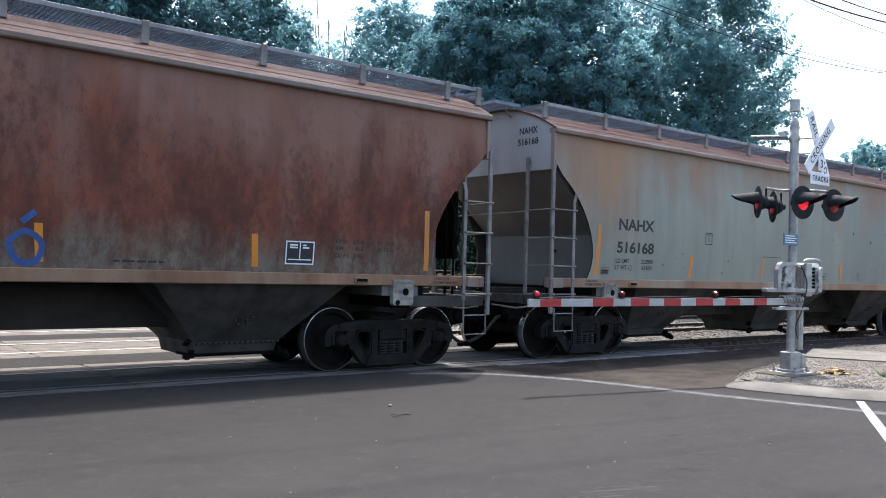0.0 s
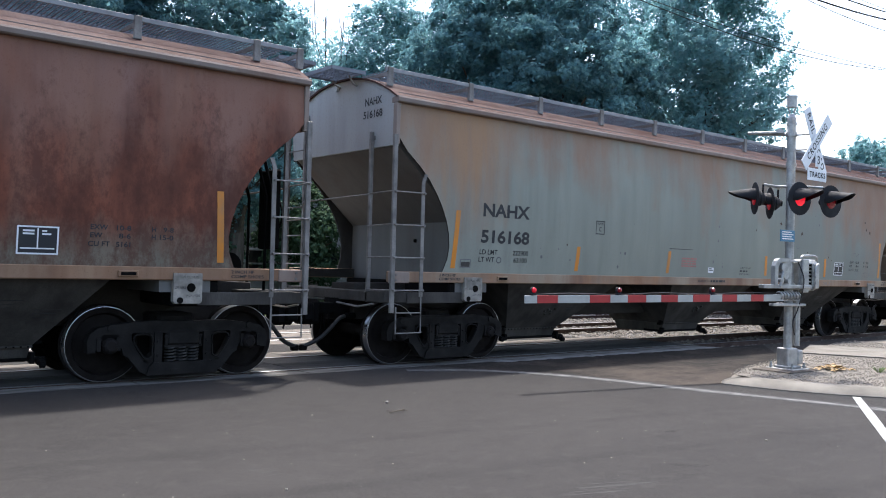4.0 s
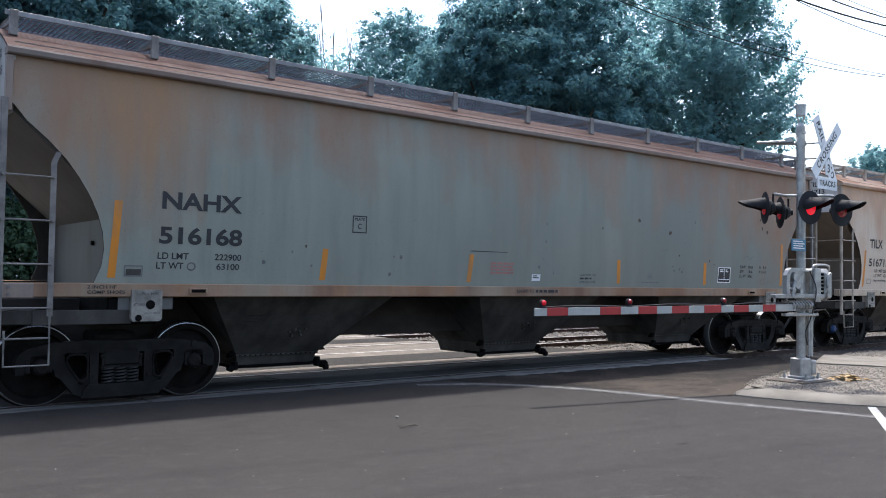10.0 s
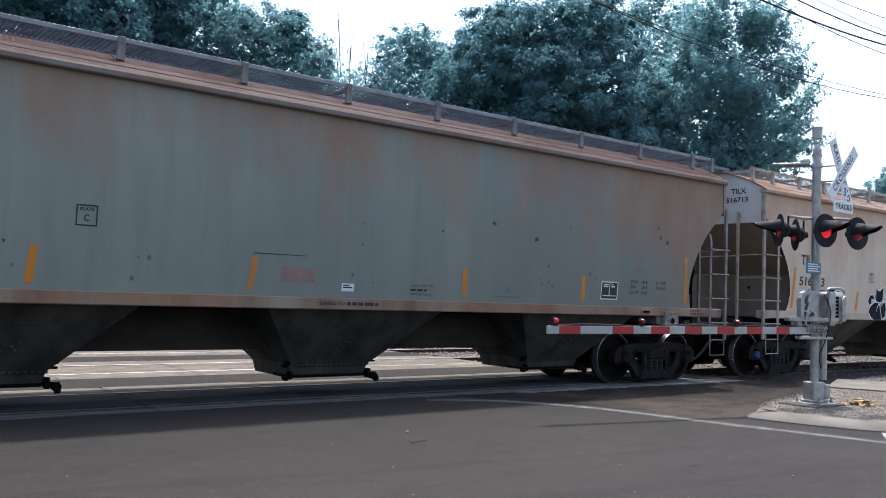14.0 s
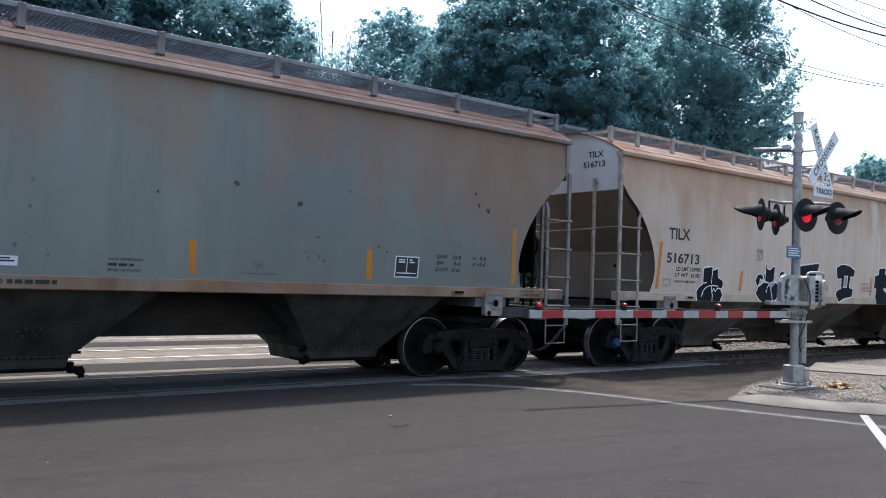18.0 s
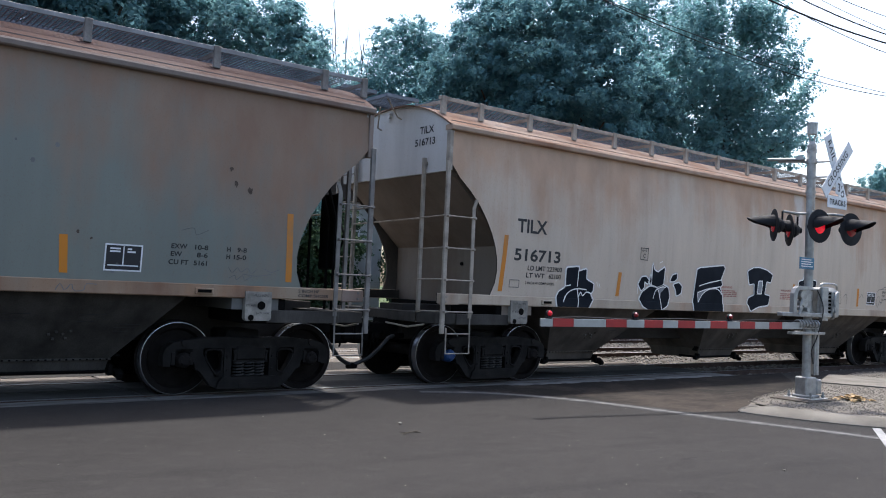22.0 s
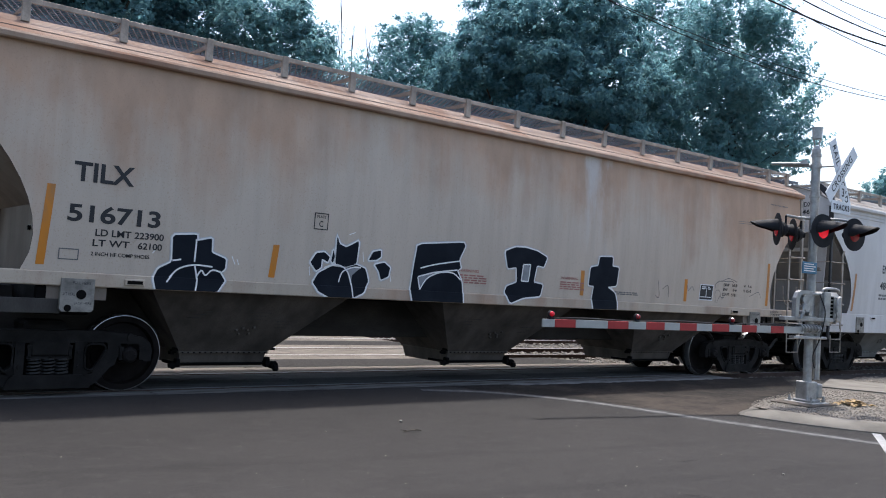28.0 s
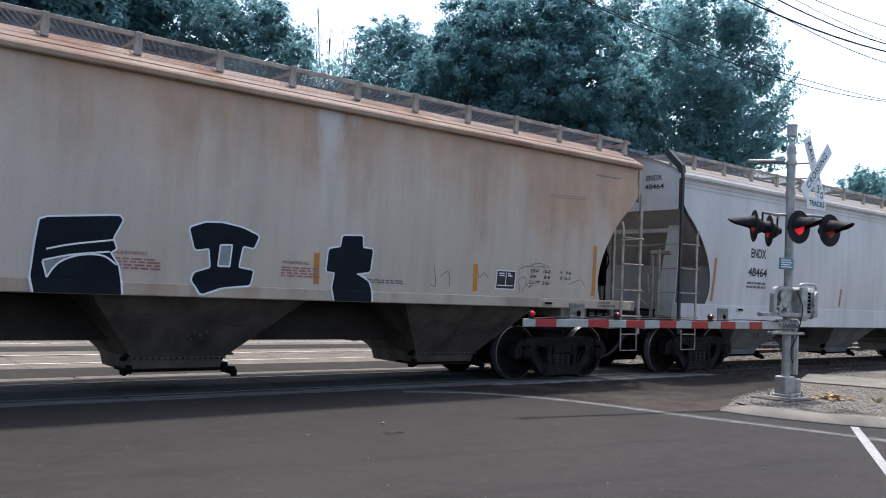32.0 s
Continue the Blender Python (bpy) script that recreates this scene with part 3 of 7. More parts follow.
slab("island", [(x + (0.16 if x < 12 else 0.05), y + (0.0 if y < -4.5 else -0.08)) for x, y in ISLAND], -0.16, 0.07, GRAVEL, "grey gravel bed behind the kerb", category="gravel bed")
kerb_line = along([(10.95, -4.78), (10.73, -4.92), (10.72, -5.1), (10.86, -5.7), (11.12, -6.3), (11.42, -6.75), (12.3, -8.0), (13.7, -9.6), (16, -11.5)], 40)
bm = bmesh.new()
outer, inner = [], []
for i, p in enumerate(kerb_line):
    d = (Vector(kerb_line[min(i + 1, 39)]) - Vector(kerb_line[max(i - 1, 0)])).normalized()
    nrm = Vector((-d.y, d.x))
    h = 0.10 * min(1, i / 3 + 0.65)
    prof = ((0.0, -0.1), (0.0, 0.015), (0.03, 0.04), (0.10, 0.07), (0.20, 0.098), (0.27, 0.105), (0.40, 0.105))
    outer.append([(p[0] + nrm.x * u, p[1] + nrm.y * u, v * (h / 0.10) if v > 0 else v) for u, v in prof])
    inner.append([(p[0] + nrm.x * (u * 0.5 + 0.2), p[1] + nrm.y * (u * 0.5 + 0.2), -0.11 + 0.01 * k) for k, (u, v) in enumerate(prof)])
shell(bm, outer, inner)
tagged(part("kerb", bm, KERB, smooth=True), "pale concrete kerb round the gravel bed", "kerb", "", "structure")
slab("sidewalk", [(15.6, -3.45), (17.6, -2.6), (22, -11), (20, -12)], 0.03, 0.095, KERB, "pale concrete sidewalk slab", category="sidewalk")


def stones(name, n, place, size, mat_, label, category):
    """Loose stones, each a small crushed lump."""
    V, F = [], []
    base = [(1, 0, 0), (-1, 0, 0), (0, 1, 0), (0, -1, 0), (0, 0, 1), (0, 0, -1)]
    tri = [(0, 2, 4), (2, 1, 4), (1, 3, 4), (3, 0, 4), (2, 0, 5), (1, 2, 5), (3, 1, 5), (0, 3, 5)]
    for _ in range(n):
        x, y, z = place()
        s_ = random.uniform(*size)
        a = random.uniform(0, 6.28)
        o = len(V)
        for bx, by, bz in base:
            bx, by = bx * math.cos(a) - by * math.sin(a), bx * math.sin(a) + by * math.cos(a)
            V.append((x + bx * s_ * random.uniform(0.6, 1.3), y + by * s_ * random.uniform(0.6, 1.3), z + bz * s_ * random.uniform(0.4, 0.8)))
        F += [tuple(o + i for i in f) for f in tri]
    return tagged(raw(name, V, F, mat_), label, category, "", "stuff")


def in_island():
    while True:
        x, y = random.uniform(11.0, 20), random.uniform(-10, -2.4)
        if y < (-4.3 - (12.2 - x) * 0.42 if x < 12.2 else -4.3 + (x - 12.2) * 0.27) and (x > 12.6 or y > -8.0 + (12.6 - x) * 0.75) and y > -8 - (x - 12.6) * 0.9 and not (15.5 + (-3.4 - y) * 0.5 < x < 17.7 + (-2.6 - y) * 0.5):
            if min((x - p[0]) ** 2 + (y - p[1]) ** 2 for p in kerb_line) > 0.16:
                return x, y, 0.075


GRAVEL_STONE = leaf_material("loose_gravel_stone", (0.155, 0.14, 0.12), (0.25, 0.228, 0.198), 0.0)
stones("gravel", 14000, in_island, (0.006, 0.021), GRAVEL_STONE, "loose grey gravel stones behind the kerb", "gravel")
stones("road_grit", 130, lambda: (random.uniform(1, 12), random.uniform(-10, -1.7), 0.006), (0.003, 0.010), GRAVEL_STONE, "scattered grit on the asphalt", "grit")

# ---- tracks ----
TRACKS = ((0.0, 15.9), (4.27, 13.2), (8.5, 13.0))
RAIL_PROFILE = [(-0.07, -0.17), (0.07, -0.17), (0.07, -0.155), (0.012, -0.13), (0.012, -0.045), (0.036, -0.035), (0.036, -0.004), (0.028, 0.0), (-0.028, 0.0), (-0.036, -0.004), (-0.036, -0.035), (-0.012, -0.045), (-0.012, -0.13), (-0.07, -0.155)]


def ballast_bed():
    xs, ys = np.arange(13, 90, 0.35), np.arange(-2.6, 12.6, 0.3)
    V, F = [], []
    for x in xs:
        for y in ys:
            lim = 16.0 if y < 2.5 else 13.3
            z = -0.13 + random.uniform(-0.03, 0.025)
            if y < -1.9 or y > 11.8:
                z -= 0.12
            V.append((max(x, lim + random.uniform(-0.1, 0.2)), y + random.uniform(-0.1, 0.1), z))
    n = len(ys)
    for i in range(len(xs) - 1):
        for j in range(n - 1):
            F.append((i * n + j, (i + 1) * n + j, (i + 1) * n + j + 1, i * n + j + 1))
    tagged(raw("ballast", V, F, BALLAST), "grey crushed stone ballast under the tracks", "ballast", "", "stuff")


ballast_bed()
stones("ballast_stones", 9000, lambda: (random.triangular(13.4, 48, 14), random.uniform(1.4, 11.6), -0.10), (0.025, 0.06), GRAVEL_STONE, "loose pale ballast stones", "ballast")
stones("ballast_stones", 2600, lambda: (random.triangular(16.1, 44, 17), random.uniform(-2.6, 1.5), -0.11), (0.025, 0.055), GRAVEL_STONE, "loose pale ballast stones", "ballast")

tie_mesh = None
for k, (yc, xr) in enumerate(TRACKS):
    tr = thing("track_%d" % (k + 1), "steel rails on timber ties, set in concrete at the road", "railway track", "", "structure")
    for sgn in (-1, 1):
        bm = prism(bmesh.new(), [(yc + sgn * 0.765 + u, v) for u, v in RAIL_PROFILE], -160, 260, "x")
        r = part("rail", bm, [RAIL_STEEL, RAIL_TOP], tr)
        for f in r.data.polygons:
            if f.normal.z > 0.5 and f.center.z > -0.01:
                f.material_index = 1
    x = xr + 0.4
    while x < xr + 46:
        if tie_mesh is None:
            t_ = part("tie", box(bmesh.new(), -0.115, 0.115, -1.3, 1.3, -0.3, -0.125, 0.01), TIE, tr)
            tie_mesh = t_.data
        else:
            t_ = new("tie", tie_mesh)
            t_.parent = tr
        t_.location = (x + random.uniform(-0.03, 0.03), yc + random.uniform(-0.04, 0.04), 0)
        x += 0.52


def crossing_panels():
    cache = {}
    for k, (yc, xr) in enumerate(TRACKS):
        surf = thing("crossing_surface", "bleached grey crossing panels flush with the rails", "crossing surface", "", "structure")
        L = 2.42
        lanes = ((-1.52, -0.835), (-0.665, -0.01), (0.01, 0.665), (0.835, 1.52))
        if k:
            lanes = [(a + (b - a) * q / 3 + 0.006, a + (b - a) * (q + 1) / 3 - 0.006) for a, b in lanes for q in range(3)]
        for lane, (a, b) in enumerate(lanes):
            key = (lane, k == 0)
            if key not in cache:
                bm = box(bmesh.new(), 0, L - 0.025, a, b, -0.16, -0.006, 0.012)
                p = part("concrete_panel", bm, CONCRETE if k else (CONCRETE_DIRTY, CONCRETE_OILY, CONCRETE_OILY, CONCRETE)[lane], surf)
                cache[key] = p.data
                p.data.name = "panel_mesh"
                p.location = (xr - L, yc, random.uniform(-0.004, 0.003))
                start = 1
            else:
                start = 0
            for i in range(start, 13):
                p = new("concrete_panel", cache[key])
                p.parent = surf
                p.location = (xr - L * (i + 1), yc, random.uniform(-0.004, 0.003))


crossing_panels()


# ---- trees and distance ----
def tree(name, x, y, height, radius, seed, leaf, label, n=16000, leaf_size=0.2, base=0.28, spiky=0.0):
    rng = np.random.default_rng(seed)
    t = thing(name, label, "tree", at=(x, y, -0.16))
    bm = bmesh.new()
    crown_mid = height * (base + 1) / 2
    rod(bm, (0, 0, 0), (0.1, 0, height * base), 0.03 * height, 10, 0.022 * height)
    rod(bm, (0.1, 0, height * base), (0.2, 0.1, height * 0.75), 0.022 * height, 8, 0.006 * height)
    for k in range(9):
        a, e = rng.uniform(0, 6.28), rng.uniform(0.35, 0.95)
        z0 = height * rng.uniform(base * 0.9, 0.6)
        rod(bm, (0.1, 0, z0), (math.cos(a) * radius * 0.75, math.sin(a) * radius * 0.75, z0 + radius * e), 0.009 * height, 6, 0.002 * height)
    part("trunk", bm, BARK, t)
    half = height * (1 - base) / 2
    axes = np.array([radius, radius, half])

    def ball(count, turn):
        k = np.arange(count) + 0.5
        ph, th = np.arccos(1 - 2 * k / count), math.pi * (1 + 5 ** 0.5) * k + turn
        return np.stack([np.cos(th) * np.sin(ph), np.sin(th) * np.sin(ph), np.cos(ph)], 1)
    # boughs bulge out of the crown, clumps of leaves sit on the boughs
    nb = int(14 + radius * 6)
    bd = ball(nb, seed) + rng.normal(size=(nb, 3)) * 0.12
    bd /= np.linalg.norm(bd, axis=1)[:, None]
    br = radius * rng.uniform(0.20, 0.36, nb)
    bc = bd * (axes - 0.95 * br[:, None]) * rng.uniform(0.93, 1.03, nb)[:, None]
    cl = []
    for q in range(nb):
        cd = ball(int(12 + radius * 4), seed + q) + rng.normal(size=(int(12 + radius * 4), 3)) * 0.1
        p = bc[q] + cd * br[q] * np.array([1, 1, 0.9]) * rng.uniform(0.7, 1.12, len(cd))[:, None]
        keep = np.linalg.norm(p / axes, axis=1) > 0.62
        cl.append(p[keep])
    cen = np.concatenate(cl)
    m = len(cen)
    u = cen / axes
    u /= np.linalg.norm(u, axis=1)[:, None]
    cen = cen + np.array([0, 0, crown_mid])
    size = rng.uniform(0.5, 1.15, m) * (0.27 + 0.025 * radius)
    idx = rng.integers(0, m, n)
    d = rng.normal(size=(n, 3))
    d /= np.linalg.norm(d, axis=1)[:, None]
    d += u[idx] * 0.35 + np.array([0, 0, 0.15])
    d /= np.linalg.norm(d, axis=1)[:, None]
    r = np.abs(rng.normal(0.75, 0.33, n))
    form = rng.uniform(0.75, 1.45, (m, 3)) * np.array([1, 1, 0.68])
    pos = cen[idx] + d * (r * size[idx])[:, None] * form[idx]
    if spiky:
        k = rng.random(n) < 0.34
        out = u * np.array([1, 1, 0.6]) + np.array([0, 0, 0.55]) + rng.normal(size=(m, 3)) * 0.3
        out /= np.linalg.norm(out, axis=1)[:, None]
        step = rng.integers(1, 6, n) / 5
        pos[k] = cen[idx[k]] + out[idx[k]] * (step[k] * spiky * (0.7 + 0.6 * (idx[k] % 7) / 7))[:, None] + d[k] * (0.16 - 0.07 * step[k])[:, None]
    nor = d * 0.8 + u[idx] * 0.4 + np.array([0, 0, 0.45]) + rng.normal(size=(n, 3)) * 0.5
    nor /= np.linalg.norm(nor, axis=1)[:, None]
    ref = rng.normal(size=(n, 3))
    a = np.cross(nor, ref)
    a /= np.linalg.norm(a, axis=1)[:, None]
    b = np.cross(nor, a)
    s_ = leaf_size * rng.uniform(0.5, 1.25, n)[:, None]
    core = rng.random(n) < 0.13
    inner = rng.normal(size=(n, 3))
    inner *= (rng.uniform(0.2, 0.72, n) / np.linalg.norm(inner, axis=1))[:, None]
    pos[core] = (inner * np.array([radius, radius, half]) + np.array([0, 0, crown_mid]))[core]
    s_[core] = leaf_size * 1.4
    quad = np.stack([pos - a * s_, pos - b * s_ * 0.62 + nor * s_ * 0.15, pos + a * s_, pos + b * s_ * 0.62 + nor * s_ * 0.15], 1).reshape(-1, 3)
    me = bpy.data.meshes.new("crown")
    me.vertices.add(4 * n)
    me.vertices.foreach_set("co", quad.astype(np.float32).ravel())
    me.loops.add(4 * n)
    me.loops.foreach_set("vertex_index", np.arange(4 * n, dtype=np.int32))
    me.polygons.add(n)
    me.polygons.foreach_set("loop_start", np.arange(0, 4 * n, 4, dtype=np.int32))
    me.update(calc_edges=True)
    me.validate()
    me.materials.append(leaf)
    c = new("crown", me)
    c.parent = t
    return t


def polar(az, dist):
    a = radians(az)
    return dist * math.sin(a), -11.88 + dist * math.cos(a)


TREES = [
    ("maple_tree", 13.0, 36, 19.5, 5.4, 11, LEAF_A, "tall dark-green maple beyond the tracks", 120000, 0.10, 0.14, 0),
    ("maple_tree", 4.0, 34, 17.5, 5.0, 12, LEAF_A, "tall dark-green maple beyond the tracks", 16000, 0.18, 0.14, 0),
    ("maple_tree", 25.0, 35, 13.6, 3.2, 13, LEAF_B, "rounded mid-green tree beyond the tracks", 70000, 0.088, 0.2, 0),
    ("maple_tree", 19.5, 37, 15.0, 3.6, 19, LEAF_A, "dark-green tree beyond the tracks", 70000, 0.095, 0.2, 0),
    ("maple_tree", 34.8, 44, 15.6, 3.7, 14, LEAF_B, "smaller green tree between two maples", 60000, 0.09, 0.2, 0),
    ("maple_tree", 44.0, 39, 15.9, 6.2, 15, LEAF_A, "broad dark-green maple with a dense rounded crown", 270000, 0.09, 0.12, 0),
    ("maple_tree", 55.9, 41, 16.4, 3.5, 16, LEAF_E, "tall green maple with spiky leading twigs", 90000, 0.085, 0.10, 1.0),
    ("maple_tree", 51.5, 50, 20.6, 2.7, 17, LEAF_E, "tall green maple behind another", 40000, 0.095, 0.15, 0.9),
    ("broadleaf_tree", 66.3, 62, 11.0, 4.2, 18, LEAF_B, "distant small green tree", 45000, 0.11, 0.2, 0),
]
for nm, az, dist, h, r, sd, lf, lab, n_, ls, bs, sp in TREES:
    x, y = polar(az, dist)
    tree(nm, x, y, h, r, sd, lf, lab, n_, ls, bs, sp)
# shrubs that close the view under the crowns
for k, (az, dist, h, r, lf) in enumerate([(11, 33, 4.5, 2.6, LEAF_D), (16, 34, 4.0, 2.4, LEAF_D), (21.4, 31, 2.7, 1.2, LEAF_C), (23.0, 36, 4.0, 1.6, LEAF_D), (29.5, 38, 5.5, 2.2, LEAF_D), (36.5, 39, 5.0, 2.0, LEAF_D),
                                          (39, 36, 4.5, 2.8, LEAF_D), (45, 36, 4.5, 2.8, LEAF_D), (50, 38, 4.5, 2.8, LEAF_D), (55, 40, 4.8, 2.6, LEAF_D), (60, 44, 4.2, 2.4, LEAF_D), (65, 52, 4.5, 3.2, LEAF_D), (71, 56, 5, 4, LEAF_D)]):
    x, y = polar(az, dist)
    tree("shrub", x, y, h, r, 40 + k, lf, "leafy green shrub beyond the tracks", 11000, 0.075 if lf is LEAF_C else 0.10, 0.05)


def bare_tree():
    x, y = polar(31.0, 43)
    t = thing("thin_tree", "sparse half-dead tree with bare twigs", "tree", at=(x, y, -0.16))
    bm = bmesh.new()
    rng = random.Random(5)
    rod(bm, (0, 0, 0), (0, 0, 11), 0.18, 8, 0.07)
    tips = []
    for k in range(16):
        z0 = rng.uniform(6, 12)
        a = rng.uniform(0, 6.28)
        p0, p1 = Vector((0, 0, z0 - 1.5)), Vector((math.cos(a) * rng.uniform(0.5, 1.7), math.sin(a) * rng.uniform(0.5, 1.7), z0 + rng.uniform(1.5, 3.6)))
        mid = (p0 + p1) / 2 + Vector((p1.x * 0.3, p1.y * 0.3, -0.2))
        tube(bm, [p0, mid, p1], 0.022, 5)
        tips.append(p1)
        for j in range(2):
            q = p1 + Vector((rng.uniform(-0.5, 0.5), rng.uniform(-0.5, 0.5), rng.uniform(0.3, 1.2)))
            rod(bm, mid.lerp(p1, 0.6), q, 0.014, 4, 0.006)
    part("trunk", bm, BARK, t)
    n = 5200
    g = np.random.default_rng(6)
    base = np.array([tuple(v) for v in tips])
    pos = base[g.integers(0, len(tips), n)] * np.array([1.0, 1.0, 0.86]) + g.normal(size=(n, 3)) * np.array([0.6, 0.6, 1.3])
    pos[:, 2] = np.minimum(pos[:, 2], 12.4 + g.normal(size=n) * 0.4)
    a, b = g.normal(size=(n, 3)) * 0.055, g.normal(size=(n, 3)) * 0.04
    V = np.stack([pos - a, pos - b, pos + a, pos + b], 1).reshape(-1, 3).tolist()
    raw("foliage", V, [(4 * i, 4 * i + 1, 4 * i + 2, 4 * i + 3) for i in range(n)], LEAF_B, t)


bare_tree()


def house(x, y, w, d, h, rz, label):
    hs = thing("house", label, "house", at=(x, y, -0.16))
    hs.rotation_euler = (0, 0, radians(rz))
    bm = bmesh.new()
    for k in range(int(h / 0.18)):
        box(bm, -w / 2, w / 2, -d / 2 + (0.0 if k % 2 else 0.006), d / 2, k * 0.18, k * 0.18 + 0.176)
    part("wall", bm, SIDING, hs)
    bm = prism(bmesh.new(), [(-w / 2 - 0.3, h), (w / 2 + 0.3, h), (0, h + w * 0.3)], -d / 2 - 0.3, d / 2 + 0.3, "y")
    part("roof", bm, SHINGLE, hs)
    for k in range(3):
        xx = -w / 2 + w * (k + 0.5) / 3
        for zz in (0.9, 3.5):
            if zz + 1.4 > h:
                continue
            wn_ = part("window", box(bmesh.new(), xx - 0.55, xx + 0.55, -d / 2 - 0.05, -d / 2 + 0.1, zz, zz + 1.4, 0.02), SIGN_WHITE, hs)
            part("pane", box(bmesh.new(), xx - 0.45, xx + 0.45, -d / 2 - 0.07, -d / 2 - 0.03, zz + 0.1, zz + 0.66), WINDOW, wn_)
            part("pane", box(bmesh.new(), xx - 0.45, xx + 0.45, -d / 2 - 0.07, -d / 2 - 0.03, zz + 0.74, zz + 1.3), WINDOW, wn_)


hx, hy = polar(26, 44)
house(hx, hy, 10, 8, 5.6, -20, "pale two-storey house with lap siding behind trees")
hx, hy = polar(17, 48)
house(hx, hy, 9, 8, 5.2, -10, "pale house with lap siding behind trees")

# overhead lines
def cable(xm, zm, curve, r, label, x0=-6.0, x1=50.0, y=2.0, n=40):
    """A hanging line whose lowest point is zm at xm."""
    pts = [(x, y, zm + curve * (x - xm) ** 2) for x in [x0 + (x1 - x0) * i / n for i in range(n + 1)]]
    return tagged(part("overhead_cable", tube(bmesh.new(), pts, r, 6), WIRE), label, "cable", "overhead cables")


for xm, zm, cv, r in ((23.0, 10.40, 0.006, 0.026), (25.5, 10.85, 0.007, 0.02), (24.0, 11.4, 0.006, 0.011), (27.5, 11.09, 0.006, 0.009), (27.8, 10.30, 0.008, 0.012)):
    cable(xm, zm, cv, r, "black overhead power line along the tracks")
for xm, zm, cv, r in ((20.0, 8.60, 0.0035, 0.010), (21.5, 8.42, 0.006, 0.012)):
    low_cable = cable(xm, zm, cv, r, "black overhead telephone cable along the tracks")
for x in (20.6, 21.3, 22.1, 22.6, 23.5, 25.0, 27.0):
    za, zb = 8.42 + 0.006 * (x - 21.5) ** 2, 8.60 + 0.0035 * (x - 20.0) ** 2
    part("cable_spacer", tube(bmesh.new(), [(x, 2.0, za), (x + 0.05, 2.0, za + (zb - za) * 0.5), (x, 2.0, zb)], 0.006, 5), WIRE, low_cable)


# ---- the train ----
TRUCK = 6.98         # from the middle to a truck
RAD = 0.48           # wheel radius
SIDE_Z = [1.47 + 0.2 * k for k in range(14)]


def side_y(z):
    """How far out the curved side stands at a height."""
    if z < 1.475:
        return 1.563
    k = min(int((z - 1.47) / 0.2 + 1e-6), 12)
    za, zb = SIDE_Z[k], SIDE_Z[k] + 0.2
    ya, yb = 1.628 - 0.036 * (za - 2.95) ** 2, 1.628 - 0.036 * (zb - 2.95) ** 2
    return ya + (yb - ya) * (z - za) / 0.2


def end_x(z):
    """Where the side sheet ends at a height: the scooped corner over the trucks."""
    if z >= 3.41:
        return 8.40
    if z >= 3.02:
        return 8.40 - (3.41 - z) / 0.39 * 0.46
    u = (3.02 - z) / 1.18
    if u <= 1:
        return 7.94 - 0.58 * math.sin(u * math.pi / 2) ** 0.9
    return 7.36 + 0.10 * ((1.84 - z) / 0.37) ** 2


def hug(bm, off, sign=-1):
    """Lays flat work, drawn in x and z at y = 0, onto the curved side."""
    for z in SIDE_Z[:-1]:
        bmesh.ops.bisect_plane(bm, geom=list(bm.verts) + list(bm.edges) + list(bm.faces), plane_co=(0, 0, z), plane_no=(0, 0, 1))
    for v in bm.verts:
        v.co.y = sign * (side_y(v.co.z) + off)
    return bm


def flat(poly):
    bm = bmesh.new()
    bm.faces.new([bm.verts.new((x, 0, z)) for x, z in poly])
    bm.normal_update()
    return bm


def solid_decal(name, bm, off, mat_, parent, label=""):
    ob = part(name, hug(bm, off), mat_, parent, label)
    return ob


def islands(bm):
    """The separate pieces of a flat lettering mesh, each a new bmesh."""
    seen, out = set(), []
    for f0 in bm.faces:
        if f0 in seen:
            continue
        stack, piece = [f0], []
        seen.add(f0)
        while stack:
            f = stack.pop()
            piece.append(f)
            for e in f.edges:
                for g in e.link_faces:
                    if g not in seen:
                        seen.add(g)
                        stack.append(g)
        nb, vm = bmesh.new(), {}
        for f in piece:
            for v in f.verts:
                if v not in vm:
                    vm[v] = nb.verts.new(v.co)
            nb.faces.new([vm[v] for v in f.verts])
        out.append(nb)
    bm.free()
    return out


def letters(text, x0, x1, z, h, mat_, parent, off=0.005, on_end=None, name="lettering", bold=0.02):
    """Stencilled words between two places along the side, standing on height z."""
    cu = bpy.data.curves.new("text", "FONT")
    cu.body = text
    cu.offset = bold
    tmp = bpy.data.objects.new("text", cu)
    scene.collection.objects.link(tmp)
    me = bpy.data.meshes.new_from_object(tmp.evaluated_get(bpy.context.evaluated_depsgraph_get()))
    bpy.data.objects.remove(tmp)
    bm = bmesh.new()
    bm.from_mesh(me)
    bpy.data.meshes.remove(me)
    bpy.data.curves.remove(cu)
    xs, ys = [v.co.x for v in bm.verts], [v.co.y for v in bm.verts]
    w, hh = max(xs) - min(xs), max(ys) - min(ys)
    lx, ly = min(xs), min(ys)
    for v in bm.verts:
        v.co = (x0 + (v.co.x - lx) / w * (x1 - x0), 0, z + (v.co.y - ly) / hh * h)
    if on_end is not None:
        for v in bm.verts:
            v.co = (on_end, x0 + x1 - v.co.x, v.co.z)
        for b in islands(bm):
            part("letter", b, mat_, parent)
        return
    if h < 0.055:
        part("small_print", hug(bm, off), mat_, parent)["kind"] = "stuff"
        return
    for b in islands(bm):
        part("letter", hug(b, off), mat_, parent)


